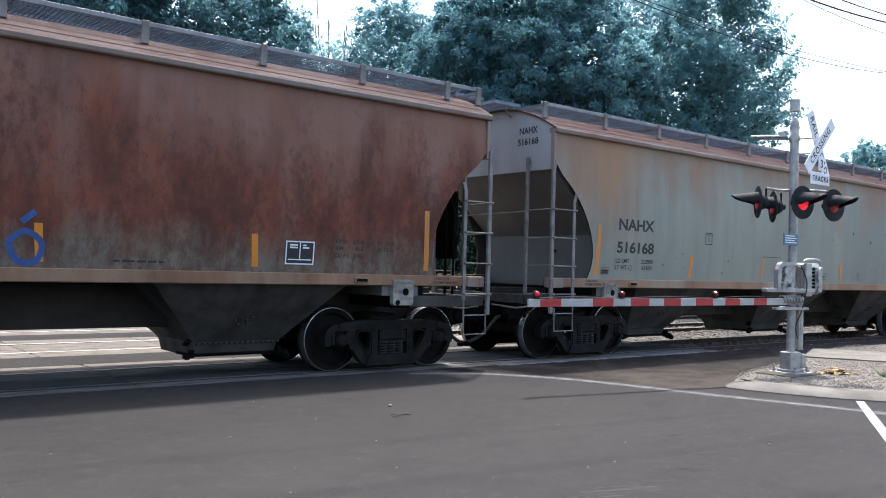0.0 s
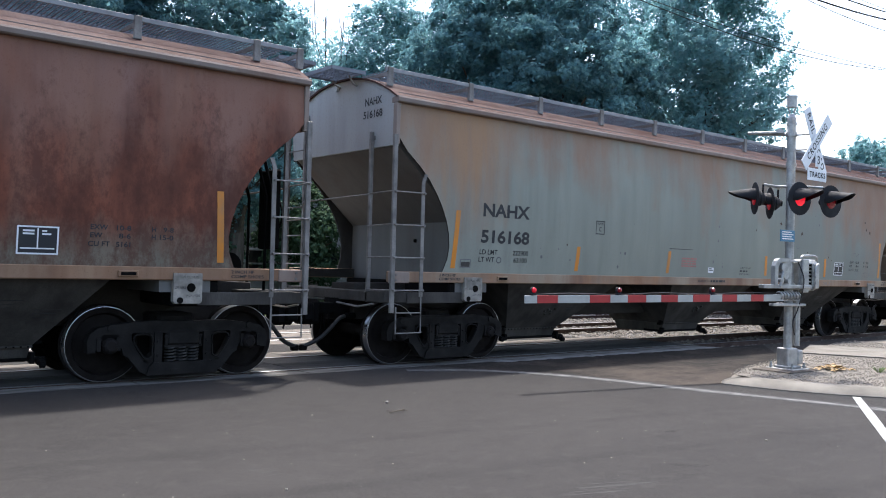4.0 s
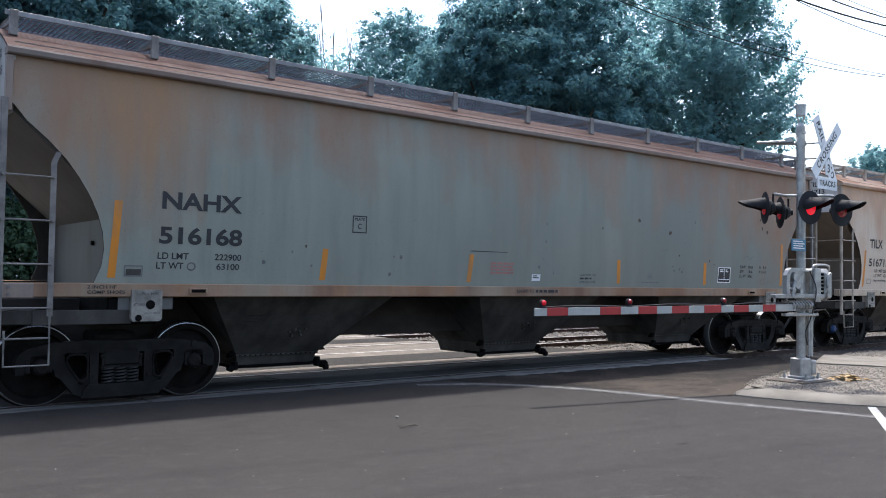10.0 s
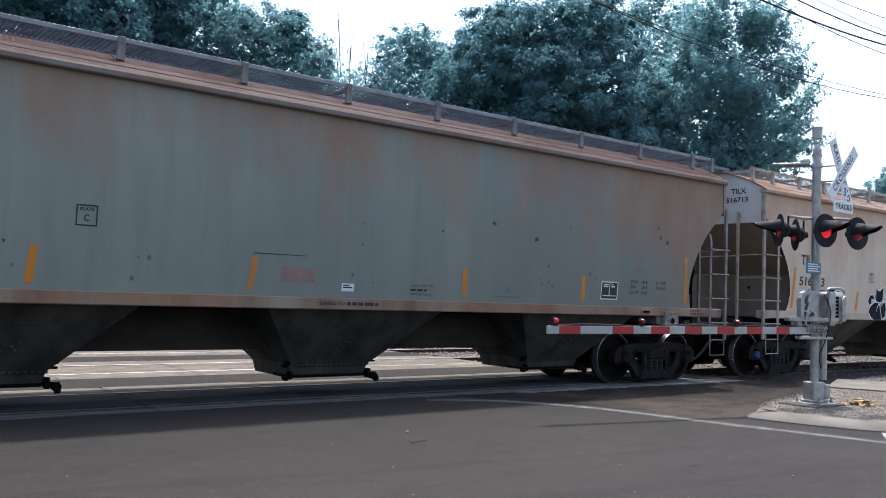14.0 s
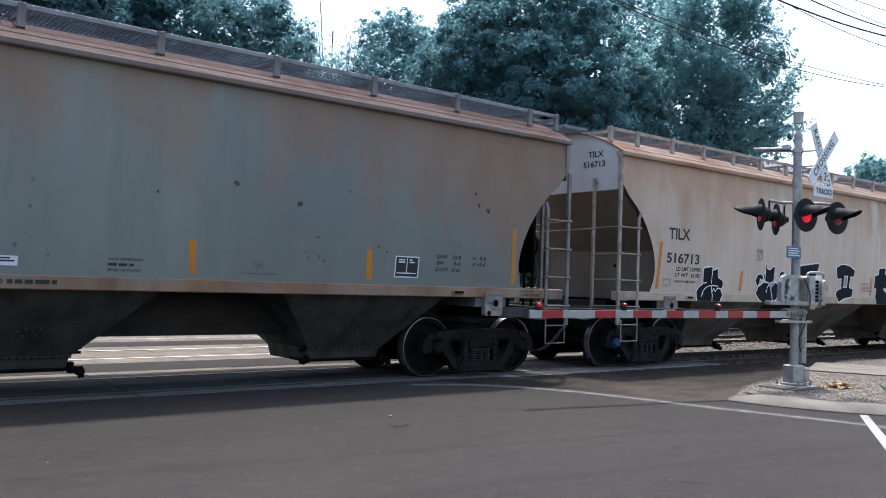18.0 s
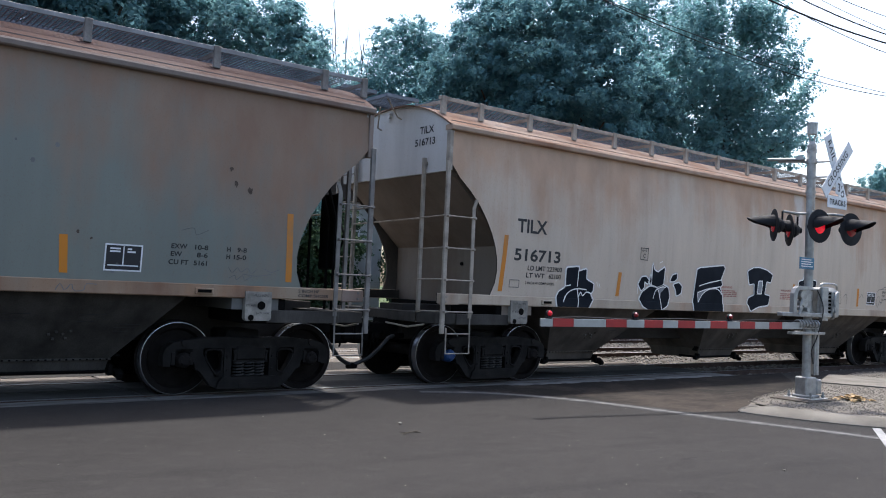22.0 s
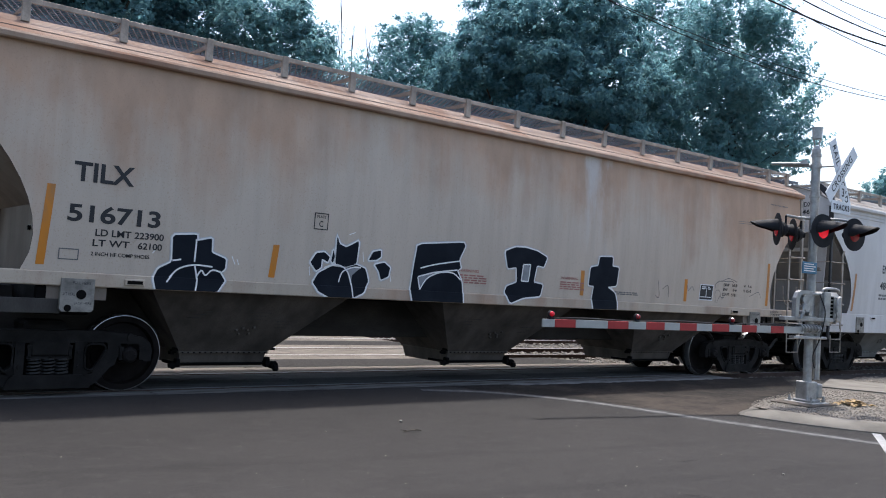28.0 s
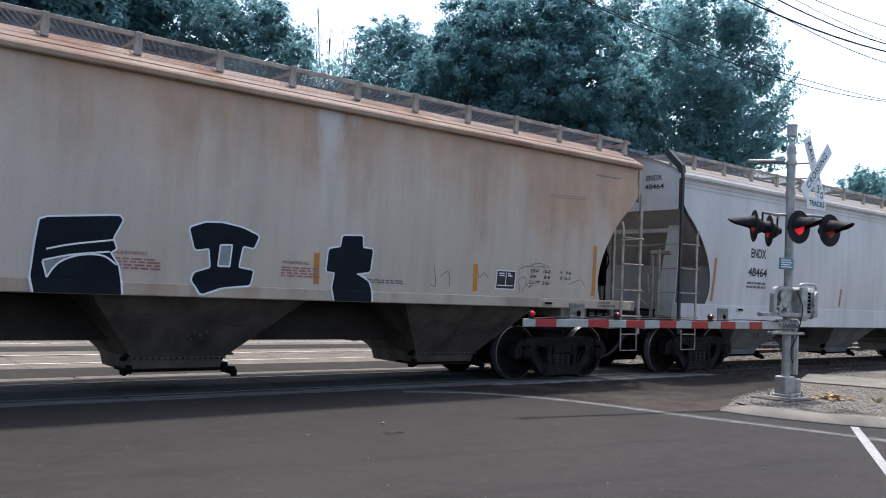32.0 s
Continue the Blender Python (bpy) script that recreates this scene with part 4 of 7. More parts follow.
def bars(x0, x1, z, h, rows, mat_, parent, off=0.005):
    """Small print that cannot be read: plain bars."""
    bm = bmesh.new()
    rng = random.Random(int(x0 * 100))
    for k in range(rows):
        zz = z - k * h * 1.7
        x = x0
        while x < x1 - 0.05:
            w = min(rng.uniform(0.05, 0.16), x1 - x)
            bm.faces.new([bm.verts.new(p) for p in ((x, 0, zz), (x + w, 0, zz), (x + w, 0, zz + h), (x, 0, zz + h))])
            x += w + 0.025
    ob = part("small_print", hug(bm, off), mat_, parent)
    ob["kind"] = "stuff"
    return ob


def frame_box(x0, x1, z0, z1, w, mat_, parent, name="marking_box", off=0.005):
    bm = bmesh.new()
    for a, b, c, d in ((x0, x1, z0, z0 + w), (x0, x1, z1 - w, z1), (x0, x0 + w, z0 + w, z1 - w), (x1 - w, x1, z0 + w, z1 - w)):
        bm.faces.new([bm.verts.new(p) for p in ((a, 0, c), (b, 0, c), (b, 0, d), (a, 0, d))])
    return part(name, hug(bm, off), mat_, parent)


TRUCK_MESH = {}


def shared(name, build, mat_, parent, m, smooth=False, label=""):
    """A part whose mesh is built once and then shared."""
    if name not in TRUCK_MESH:
        ob = part(name, build(), mat_, parent, label, smooth)
        TRUCK_MESH[name] = ob.data
    else:
        ob = new(name, TRUCK_MESH[name])
        ob.parent = parent
        if label:
            ob["label"] = label
    ob.matrix_basis = m
    return ob


def side_frame():
    """A cast side frame: arched top chord, spring opening, rounded windows with raised rims, pedestals over the bearings."""
    bm = bmesh.new()
    for sx in (-1, 1):
        def pr(poly, a, b):
            prism(bm, [(sx * x, z) for x, z in poly], a, b)
        pr(((0.0, 0.615), (0.0, 0.765), (0.30, 0.775), (0.62, 0.77), (0.90, 0.735), (1.08, 0.70), (1.17, 0.63), (1.20, 0.54), (1.19, 0.40), (1.10, 0.40), (1.08, 0.545), (0.84, 0.55), (0.78, 0.60), (0.62, 0.635), (0.36, 0.63)), -1.13, -0.97)
        pr(((0.79, 0.60), (0.84, 0.55), (0.77, 0.42), (0.76, 0.36), (0.70, 0.33), (0.55, 0.145), (0.46, 0.10), (0.40, 0.10), (0.41, 0.245), (0.50, 0.285), (0.585, 0.40), (0.66, 0.55), (0.66, 0.63)), -1.12, -0.98)
        pr(((0.275, 0.24), (0.375, 0.24), (0.375, 0.64), (0.275, 0.64)), -1.14, -0.96)
        pr(((0.375, 0.56), (0.43, 0.62), (0.375, 0.635)), -1.12, -0.98)
        pr(((0.375, 0.24), (0.52, 0.26), (0.44, 0.32), (0.375, 0.38)), -1.12, -0.98)
        rim = along([(sx * 0.40, 0.36), (sx * 0.40, 0.56), (sx * 0.47, 0.61), (sx * 0.61, 0.60), (sx * 0.63, 0.52), (sx * 0.55, 0.38), (sx * 0.48, 0.30), (sx * 0.41, 0.32), (sx * 0.40, 0.36)], 34)
        tube(bm, [(x, -1.125, z) for x, z in rim], 0.014, 5)
        rod(bm, (sx * 0.92, -1.15, 0.70), (sx * 0.92, -1.1, 0.70), 0.045, 10)
        rod(bm, (sx * 0.325, -1.16, 0.34), (sx * 0.325, -1.12, 0.34), 0.022, 8)
        rod(bm, (sx * 0.325, -1.16, 0.52), (sx * 0.325, -1.12, 0.52), 0.022, 8)
        for u in (0.80, 1.04):
            box(bm, min(sx * u, sx * (u + 0.05)), max(sx * u, sx * (u + 0.05)), -1.145, -0.96, 0.42, 0.58)
    prism(bm, [(-0.47, 0.09), (0.47, 0.09), (0.44, 0.20), (0.38, 0.25), (-0.38, 0.25), (-0.44, 0.20)], -1.15, -0.93)
    # added plate behind the springs, blocks light so the opening stays dark
    box(bm, -0.27, 0.27, -0.96, -0.90, 0.2, 0.62)
    # bolster end with its two pockets
    for u in (-0.24, -0.015, 0.21):
        box(bm, u, u + 0.03, -1.15, -0.98, 0.45, 0.575)
    box(bm, -0.25, 0.25, -1.15, -0.98, 0.44, 0.465)
    box(bm, -0.25, 0.25, -1.15, -0.98, 0.56, 0.60)
    box(bm, -0.16, 0.16, -1.155, -1.14, 0.115, 0.16)
    return bm


def spring():
    pts = []
    for k in range(57):
        a = k / 11 * 2 * math.pi
        pts.append((math.cos(a) * 0.068, math.sin(a) * 0.068, 0.245 + k / 56 * 0.20))
    return tube(bmesh.new(), pts, 0.014, 5)


def wheelset():
    half = [(0.07, -1.0), (0.07, -0.93), (0.125, -0.93), (0.13, -0.86), (0.20, -0.835), (0.37, -0.80), (0.395, -0.868), (0.466, -0.868), (0.474, -0.866), (0.479, -0.85), (0.481, -0.752), (0.505, -0.738), (0.505, -0.712), (0.40, -0.712), (0.36, -0.755), (0.15, -0.745), (0.09, -0.72)]
    slots = [0, 0, 0, 0, 0, 0, 0, 1, 1, 1, 0, 0, 0, 0, 0, 0]
    prof = half + [(r, -h) for r, h in reversed(half)]
    return lathe(bmesh.new(), prof, 40, "y", slots + [0] + list(reversed(slots)))


def cap():
    bm = bmesh.new()
    lathe(bm, [(0.02, -1.19), (0.06, -1.19), (0.085, -1.175), (0.105, -1.12), (0.105, -1.0), (0.05, -0.98)], 16, "y")
    for k in range(3):
        a = k * 2.094
        rod(bm, (math.cos(a) * 0.055, -1.21, math.sin(a) * 0.055), (math.cos(a) * 0.055, -1.18, math.sin(a) * 0.055), 0.014, 6)
    return bm


def adapter():
    bm = box(bmesh.new(), -0.13, 0.13, -1.13, -0.97, 0.06, 0.17, 0.02)
    return bm


WHEELS = []


def make_truck(car, x, cap_mat):
    """A two-axle truck: bolster with frames, springs and wheelsets."""
    bm = box(bmesh.new(), -0.22, 0.22, -1.16, 1.16, 0.46, 0.66, 0.03)
    box(bm, -0.25, 0.25, -0.9, 0.9, 0.62, 0.86, 0.04)
    name = "truck_bolster"
    if name in TRUCK_MESH:
        tr = new(name, TRUCK_MESH[name])
        bm.free()
        tr.parent = car
    else:
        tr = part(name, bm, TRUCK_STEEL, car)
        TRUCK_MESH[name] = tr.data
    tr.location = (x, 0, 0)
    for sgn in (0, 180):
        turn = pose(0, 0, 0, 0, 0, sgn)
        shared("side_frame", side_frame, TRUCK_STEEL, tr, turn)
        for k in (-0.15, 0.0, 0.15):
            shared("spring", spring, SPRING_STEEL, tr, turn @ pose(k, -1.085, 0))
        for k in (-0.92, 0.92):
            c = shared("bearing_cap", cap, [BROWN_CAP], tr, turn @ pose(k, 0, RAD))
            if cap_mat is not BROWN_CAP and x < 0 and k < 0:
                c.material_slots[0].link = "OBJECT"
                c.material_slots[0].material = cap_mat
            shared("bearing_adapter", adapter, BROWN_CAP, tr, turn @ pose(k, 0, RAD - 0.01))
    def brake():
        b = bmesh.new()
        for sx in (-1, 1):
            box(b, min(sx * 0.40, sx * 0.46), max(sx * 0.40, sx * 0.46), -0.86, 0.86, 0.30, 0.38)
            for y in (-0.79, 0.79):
                # brake heads oversized to keep the frame windows dark
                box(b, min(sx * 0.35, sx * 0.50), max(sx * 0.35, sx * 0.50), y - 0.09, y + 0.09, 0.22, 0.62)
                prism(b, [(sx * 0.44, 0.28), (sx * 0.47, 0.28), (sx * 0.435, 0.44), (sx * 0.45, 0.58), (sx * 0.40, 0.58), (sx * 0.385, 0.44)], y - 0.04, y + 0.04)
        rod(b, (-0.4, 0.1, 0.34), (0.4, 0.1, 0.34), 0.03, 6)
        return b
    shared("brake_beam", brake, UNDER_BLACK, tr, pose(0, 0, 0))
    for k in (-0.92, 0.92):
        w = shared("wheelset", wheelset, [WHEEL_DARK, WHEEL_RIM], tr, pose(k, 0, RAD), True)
        WHEELS.append((w, k))
    return tr


def ladder_set(car, sx, mat_, post=None):
    """Side and end ladders at one end; sx is the end's direction."""
    X = sx * 8.47
    stile = part("corner_post", box(bmesh.new(), X - 0.035, X + 0.035, -1.66, -1.61, 0.86, 4.1 if post else 3.5, 0.006), post or mat_, car)
    bm = bmesh.new()
    xb = sx * 7.95
    prism(bm, [(xb - 0.03, 1.10), (xb + 0.03, 1.10), (xb + 0.03, 2.82), (xb + 0.03 - sx * 0.05, 2.95), (xb - 0.03 - sx * 0.05, 2.95), (xb - 0.03, 2.82)], -1.665, -1.645)
    part("ladder_stile", bm, mat_, car)
    for z in (2.654, 2.165, 1.68, 1.195):
        bm = bmesh.new()
        tube(bm, [(X, -1.70, z), (xb, -1.70, z)], 0.012, 6)
        rod(bm, (X, -1.64, z), (X, -1.715, z), 0.02, 6)
        rod(bm, (xb, -1.64, z), (xb, -1.715, z), 0.02, 6)
        part("rung", bm, mat_, car)
    bm = tube(bmesh.new(), [(X - sx * 0.06, -1.66, 0.95), (X - sx * 0.06, -1.67, 0.56), (xb, -1.67, 0.56), (xb, -1.66, 1.15)], 0.014, 6)
    part("stirrup_step", bm, mat_, car)
    part("rung", tube(bmesh.new(), [(X - sx * 0.06, -1.67, 0.86), (xb, -1.67, 0.86)], 0.012, 6), mat_, car)
    # end ladder beside the corner
    yl = -1.12 if post else -1.0
    top = 2.55 if post else 3.6
    part("ladder_stile", box(bmesh.new(), X - 0.03, X + 0.03, yl - 0.025, yl + 0.025, 1.0, top, 0.005), mat_, car)
    if not post:
        part("stile_foot", box(bmesh.new(), min(X, X - sx * 0.09), max(X, X - sx * 0.09), yl - 0.028, yl + 0.02, top - 0.12, top - 0.06), mat_, car)
    for z in (2.66, 2.17, 1.69, 1.2):
        part("rung", tube(bmesh.new(), [(X + sx * 0.03, -1.63, z), (X + sx * 0.03, yl, z - 0.015)], 0.012, 6), mat_, car)
    part("grab_rail", tube(bmesh.new(), [(X, yl, 2.64), (X + sx * 0.06, yl + 0.1, 2.63), (X + sx * 0.06, 0.94, 2.60), (X, 1.03, 2.60)], 0.014, 6), mat_, car)
    part("ladder_stile", box(bmesh.new(), X - 0.03, X + 0.03, 1.0, 1.06, 0.95, 4.1, 0.005), mat_, car)
    part("stile_foot", box(bmesh.new(), min(X, X - sx * 0.09), max(X, X - sx * 0.09), 0.99, 1.09, 4.0, 4.09), mat_, car)
    part("corner_post", box(bmesh.new(), X - 0.035, X + 0.035, 1.60, 1.65, 0.86, 4.0, 0.006), mat_, car)
    for k in range(7):
        z = 1.05 + k * 0.49
        part("rung", tube(bmesh.new(), [(X + sx * 0.03, 1.03, z), (X + sx * 0.03, 1.62, z)], 0.012, 6), mat_, car)


def running_board(car, side, brackets, slanted, steel):
    ya, yb = side * 1.24, side * 0.50
    bm = bmesh.new()
    for k in range(10):
        y = ya + (yb - ya) * k / 9
        box(bm, -8.35, 8.35, y - 0.003, y + 0.003, 4.541, 4.549)
    part("running_board", bm, GRATING, car)["kind"] = "stuff"
    V, F = [], []
    x = -8.35
    step = 0.085 if slanted else 0.06
    while x < 8.3:
        dx = 0.35 if slanted else 0.0
        o = len(V)
        for (px_, yy) in ((x, ya), (x + 0.014, ya), (x + 0.014 + dx, yb), (x + dx, yb)):
            V += [(px_, yy, 4.54), (px_, yy, 4.547)]
        F += [(o, o + 2, o + 4, o + 6), (o + 1, o + 7, o + 5, o + 3), (o, o + 1, o + 3, o + 2), (o + 2, o + 3, o + 5, o + 4), (o + 4, o + 5, o + 7, o + 6), (o + 6, o + 7, o + 1, o)]
        x += step
    raw("board_grating", V, F, GRATING, car)["kind"] = "stuff"
    part("board_beam", box(bmesh.new(), -8.35, 8.35, min(yb, yb + side * 0.03), max(yb, yb + side * 0.03), 4.49, 4.56), GRATING, car)
    part("board_edge", box(bmesh.new(), -8.42, 8.55, side * 1.245 - 0.006, side * 1.245 + 0.02, 4.515, 4.575, 0.003), steel if slanted else BOARD_EDGE, car)
    key = "board_bracket" + ("a" if side < 0 else "b") + ("c" if slanted else "w")
    for x in brackets:
        def build():
            y0, y1 = min(side * 1.215, side * 1.275), max(side * 1.215, side * 1.275)
            b = box(bmesh.new(), -0.045, 0.045, y0, y1, 4.29, 4.58, 0.004)
            prism(b, [(side * 1.24, 4.52), (side * 1.24, 4.46), (side * 0.9, 4.47), (side * 0.50, 4.52)], -0.01, 0.01, "x")
            return b
        if key not in TRUCK_MESH:
            ob = part("bracket", build(), steel, car)
            TRUCK_MESH[key] = ob.data
        else:
            ob = new("bracket", TRUCK_MESH[key])
            ob.parent = car
        ob.location.x = x


def hopper_bay(car, top, bottom, mat_):
    bm = bmesh.new()
    lo = [(bottom[0], -0.68, 0.475), (bottom[1], -0.68, 0.475), (bottom[1], 0.68, 0.475), (bottom[0], 0.68, 0.475)]
    hi = [(top[0], -1.44, 1.31), (top[1], -1.44, 1.31), (top[1], 1.44, 1.31), (top[0], 1.44, 1.31)]
    a, b = [bm.verts.new(p) for p in lo], [bm.verts.new(p) for p in hi]
    bm.faces.new(a), bm.faces.new(b)
    for k in range(4):
        bm.faces.new((a[k], a[(k + 1) % 4], b[(k + 1) % 4], b[k]))
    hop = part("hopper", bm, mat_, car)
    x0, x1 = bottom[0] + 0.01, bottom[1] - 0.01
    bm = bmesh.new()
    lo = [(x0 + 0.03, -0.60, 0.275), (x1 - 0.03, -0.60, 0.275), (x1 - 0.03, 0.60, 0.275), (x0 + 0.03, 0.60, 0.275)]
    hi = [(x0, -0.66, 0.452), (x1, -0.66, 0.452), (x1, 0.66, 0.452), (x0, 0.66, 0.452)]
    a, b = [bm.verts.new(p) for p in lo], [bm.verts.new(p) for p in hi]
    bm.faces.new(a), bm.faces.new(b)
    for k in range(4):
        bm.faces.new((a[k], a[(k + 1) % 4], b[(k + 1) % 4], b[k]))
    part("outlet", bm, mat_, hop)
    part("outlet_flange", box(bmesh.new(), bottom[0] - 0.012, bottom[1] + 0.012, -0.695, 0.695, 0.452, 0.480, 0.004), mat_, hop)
    bm = bmesh.new()
    for k in range(16):
        x = bottom[0] + (bottom[1] - bottom[0]) * (k + 0.5) / 16
        box(bm, x - 0.011, x + 0.011, -0.704, -0.690, 0.457, 0.475)
    part("bolt_row", bm, UNDER_BLACK, hop)["kind"] = "stuff"
    # opening shaft with its two capstans and racks
    bm = rod(bmesh.new(), (x0 - 0.05, -0.66, 0.31), (x1 + 0.10, -0.66, 0.31), 0.02, 8)
    part("gate_shaft", bm, UNDER_BLACK, hop)
    for u in (x0 - 0.06, x1 + 0.02):
        part("gate_rack", box(bmesh.new(), u, u + 0.04, -0.64, -0.2, 0.29, 0.33), UNDER_BLACK, hop)
    bm = bmesh.new()
    box(bm, x1 - 0.01, x1 + 0.05, -0.72, -0.60, 0.26, 0.40, 0.008)
    rod(bm, (x1 + 0.02, -0.66, 0.31), (x1 + 0.17, -0.66, 0.31), 0.032, 10)
    rod(bm, (x1 + 0.13, -0.72, 0.28), (x1 + 0.13, -0.60, 0.28), 0.055, 12)
    rod(bm, (x1 + 0.10, -0.74, 0.25), (x1 + 0.16, -0.74, 0.25), 0.045, 10)
    part("gate_capstan", bm, UNDER_BLACK, hop)
    bm = bmesh.new()
    box(bm, x0 - 0.05, x0 + 0.01, -0.70, -0.60, 0.27, 0.38, 0.008)
    rod(bm, (x0 - 0.12, -0.66, 0.31), (x0, -0.66, 0.31), 0.03, 10)
    rod(bm, (x0 - 0.09, -0.70, 0.29), (x0 - 0.09, -0.62, 0.29), 0.045, 10)
    part("gate_capstan", bm, UNDER_BLACK, hop)
    for u, zz in ((bottom[1] + 0.03, 0.56), (bottom[1] + 0.02, 0.50)):
        part("latch_lug", box(bmesh.new(), u, u + 0.10, -0.70, -0.64, zz, zz + 0.03), UNDER_BLACK, hop)
    for u in (bottom[0] - 0.12, bottom[0] - 0.10, bottom[0] - 0.07):
        part("latch_lug", box(bmesh.new(), u, u + 0.05, -0.70, -0.60, 0.56 + u - bottom[0], 0.60 + u - bottom[0]), UNDER_BLACK, hop)
    bm = bmesh.new()
    rng = random.Random(int(bottom[0] * 10))
    xm = (bottom[0] + bottom[1]) / 2 + rng.uniform(-0.1, 0.15)
    for dx, z in ((-0.13, 0.80), (-0.05, 0.83), (0.03, 0.80), (0.11, 0.84), (-0.07, 0.74), (0.07, 0.75)):
        y = -(0.68 + (z - 0.475) / 0.835 * 0.76)
        box(bm, xm + dx - 0.017, xm + dx + 0.017, y - 0.035, y + 0.02, z - 0.016, z + 0.016, 0.004)
    rod(bm, (xm - 0.17, -0.935, 0.772), (xm + 0.15, -0.945, 0.785), 0.011, 6)
    part("vibrator_bracket", bm, mat_, hop)["kind"] = "stuff"
    for k in range(3):
        bm = bmesh.new()
        for r in range(3):
            z = 1.05 - r * 0.045 - (0.12 if k == 2 else 0)
            y = -(0.68 + (z - 0.475) / 0.835 * 0.76) - 0.004
            x = (bottom[0] + bottom[1]) / 2 + (-0.75, 0.1, 0.55)[k]
            bm.faces.new([bm.verts.new(p) for p in ((x, y - 0.004, z), (x + 0.32 - 0.06 * r, y - 0.004, z), (x + 0.32 - 0.06 * r, y + 0.012, z + 0.02), (x, y + 0.012, z + 0.02))])
        part("small_print", bm, INK, hop)["kind"] = "stuff"
    return hop


def hopper_car(name, label, cx, paint, roof, sill, steel, brackets, slanted=False, cap_mat=None, sill_low=1.31, end_paint=None, under=None, eave=None, ribbed=False, post=None, slope=None):
    car = thing(name, label, "freight car", "train of covered hopper cars")
    car.location = (cx, 0, 0)
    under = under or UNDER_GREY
    eave = eave or EAVE_GREY
    slope = slope or SLOPE_GREY
    # curved sides with scooped ends
    for sgn in (-1, 1):
        nx = 48
        O, I = [], []
        for k, z in enumerate([1.46] + SIDE_Z[1:]):
            e = end_x(z)
            O.append([(-e + 2 * e * i / nx, sgn * side_y(max(z, 1.476)), z) for i in range(nx + 1)])
            I.append([(-e + 2 * e * i / nx, sgn * (side_y(max(z, 1.476)) - 0.025), z) for i in range(nx + 1)])
        bm = shell(bmesh.new(), O, I)
        # inner faces and rims take the darker under colour
        for k, f in enumerate(bm.faces):
            f.material_index = 0 if k < nx * (len(O) - 1) else 1
        part("side_sheet", bm, [paint, under], car, smooth=True)
        s_ = part("side_sill", box(bmesh.new(), -8.44, 8.44, min(sgn * 1.43, sgn * 1.56), max(sgn * 1.43, sgn * 1.56), sill_low, 1.475, 0.012), sill, car)
        # added thin dark plate that covers the inner face of the sill
        part("dark_sill_backing", box(bmesh.new(), -8.43, 8.43, min(sgn * 1.415, sgn * 1.428), max(sgn * 1.415, sgn * 1.428), sill_low + 0.01, 1.47), BELLY, car)
    # welded seams of the side sheets
    for x in (-5.7, -3.8, -1.9, 0.0, 1.9, 3.8, 5.7):
        solid_decal("weld_seam", flat([(x - 0.0035, 1.5), (x + 0.0035, 1.5), (x + 0.0035, 3.99), (x - 0.0035, 3.99)]), 0.002, paint, car)
    # roof
    O, I = [], []
    for k in range(17):
        y = -1.63 + 3.26 * k / 16
        z = 4.082 + 0.47 * (1 - abs(y / 1.63) ** 2.2)
        O.append([(x, y, z) for x in (-8.46, -4.2, 0, 4.2, 8.46)])
        I.append([(x, y, z - 0.03) for x in (-8.46, -4.2, 0, 4.2, 8.46)])
    part("roof", shell(bmesh.new(), O, I), roof, car, smooth=True)
    for sgn in (-1, 1):
        bm = prism(bmesh.new(), [(sgn * 1.50, 3.985), (sgn * 1.655, 3.985), (sgn * 1.672, 4.0), (sgn * 1.676, 4.05), (sgn * 1.664, 4.075), (sgn * 1.62, 4.082), (sgn * 1.50, 4.06)], -8.46, 8.46, "x")
        part("eave_rail", bm, eave, car)
        if ribbed:
            for z in (3.80, 3.88, 3.96):
                solid = prism(bmesh.new(), [(sgn * 1.57, z), (sgn * 1.615, z + 0.01), (sgn * 1.615, z + 0.035), (sgn * 1.57, z + 0.045)], -8.42, 8.42, "x")
                part("eave_rib", solid, paint, car)
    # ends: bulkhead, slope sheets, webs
    # slope carries the recess shade in its colour
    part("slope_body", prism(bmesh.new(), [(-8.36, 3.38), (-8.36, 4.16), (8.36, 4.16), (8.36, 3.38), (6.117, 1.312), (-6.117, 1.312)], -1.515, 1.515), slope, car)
    for sx in (-1, 1):
        arch = [(-1.53, 3.36), (-1.60, 4.0)] + [(-1.61 + 3.22 * k / 14, 4.07 + 0.47 * (1 - abs((-1.61 + 3.22 * k / 14) / 1.63) ** 2.2)) for k in range(15)] + [(1.60, 4.0), (1.53, 3.36)]
        x0, x1 = sorted((sx * 8.36, sx * 8.42))
        part("end_sheet", prism(bmesh.new(), arch, x0, x1, "x"), end_paint or paint, car)
        bm = box(bmesh.new(), sx * 8.425 - 0.035, sx * 8.425 + 0.035, -1.63, -1.54, 3.36, 3.98, 0.006)
        part("corner_angle", bm, post or (POST_BROWN if slope is SLOPE_GREY else steel), car)
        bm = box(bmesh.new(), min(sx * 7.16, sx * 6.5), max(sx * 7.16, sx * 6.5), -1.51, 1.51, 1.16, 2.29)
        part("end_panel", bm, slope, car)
        if post:
            part("end_gusset", prism(bmesh.new(), [(-1.07, 3.5), (-1.31, 3.45), (-1.19, 1.2), (-0.72, 1.2)], min(sx * 8.0, sx * 8.03), max(sx * 8.0, sx * 8.03), "x"), paint, car)
            part("end_beam", box(bmesh.new(), min(sx * 7.9, sx * 8.02), max(sx * 7.9, sx * 8.02), -1.0, 1.3, 2.93, 3.02, 0.01), paint, car)
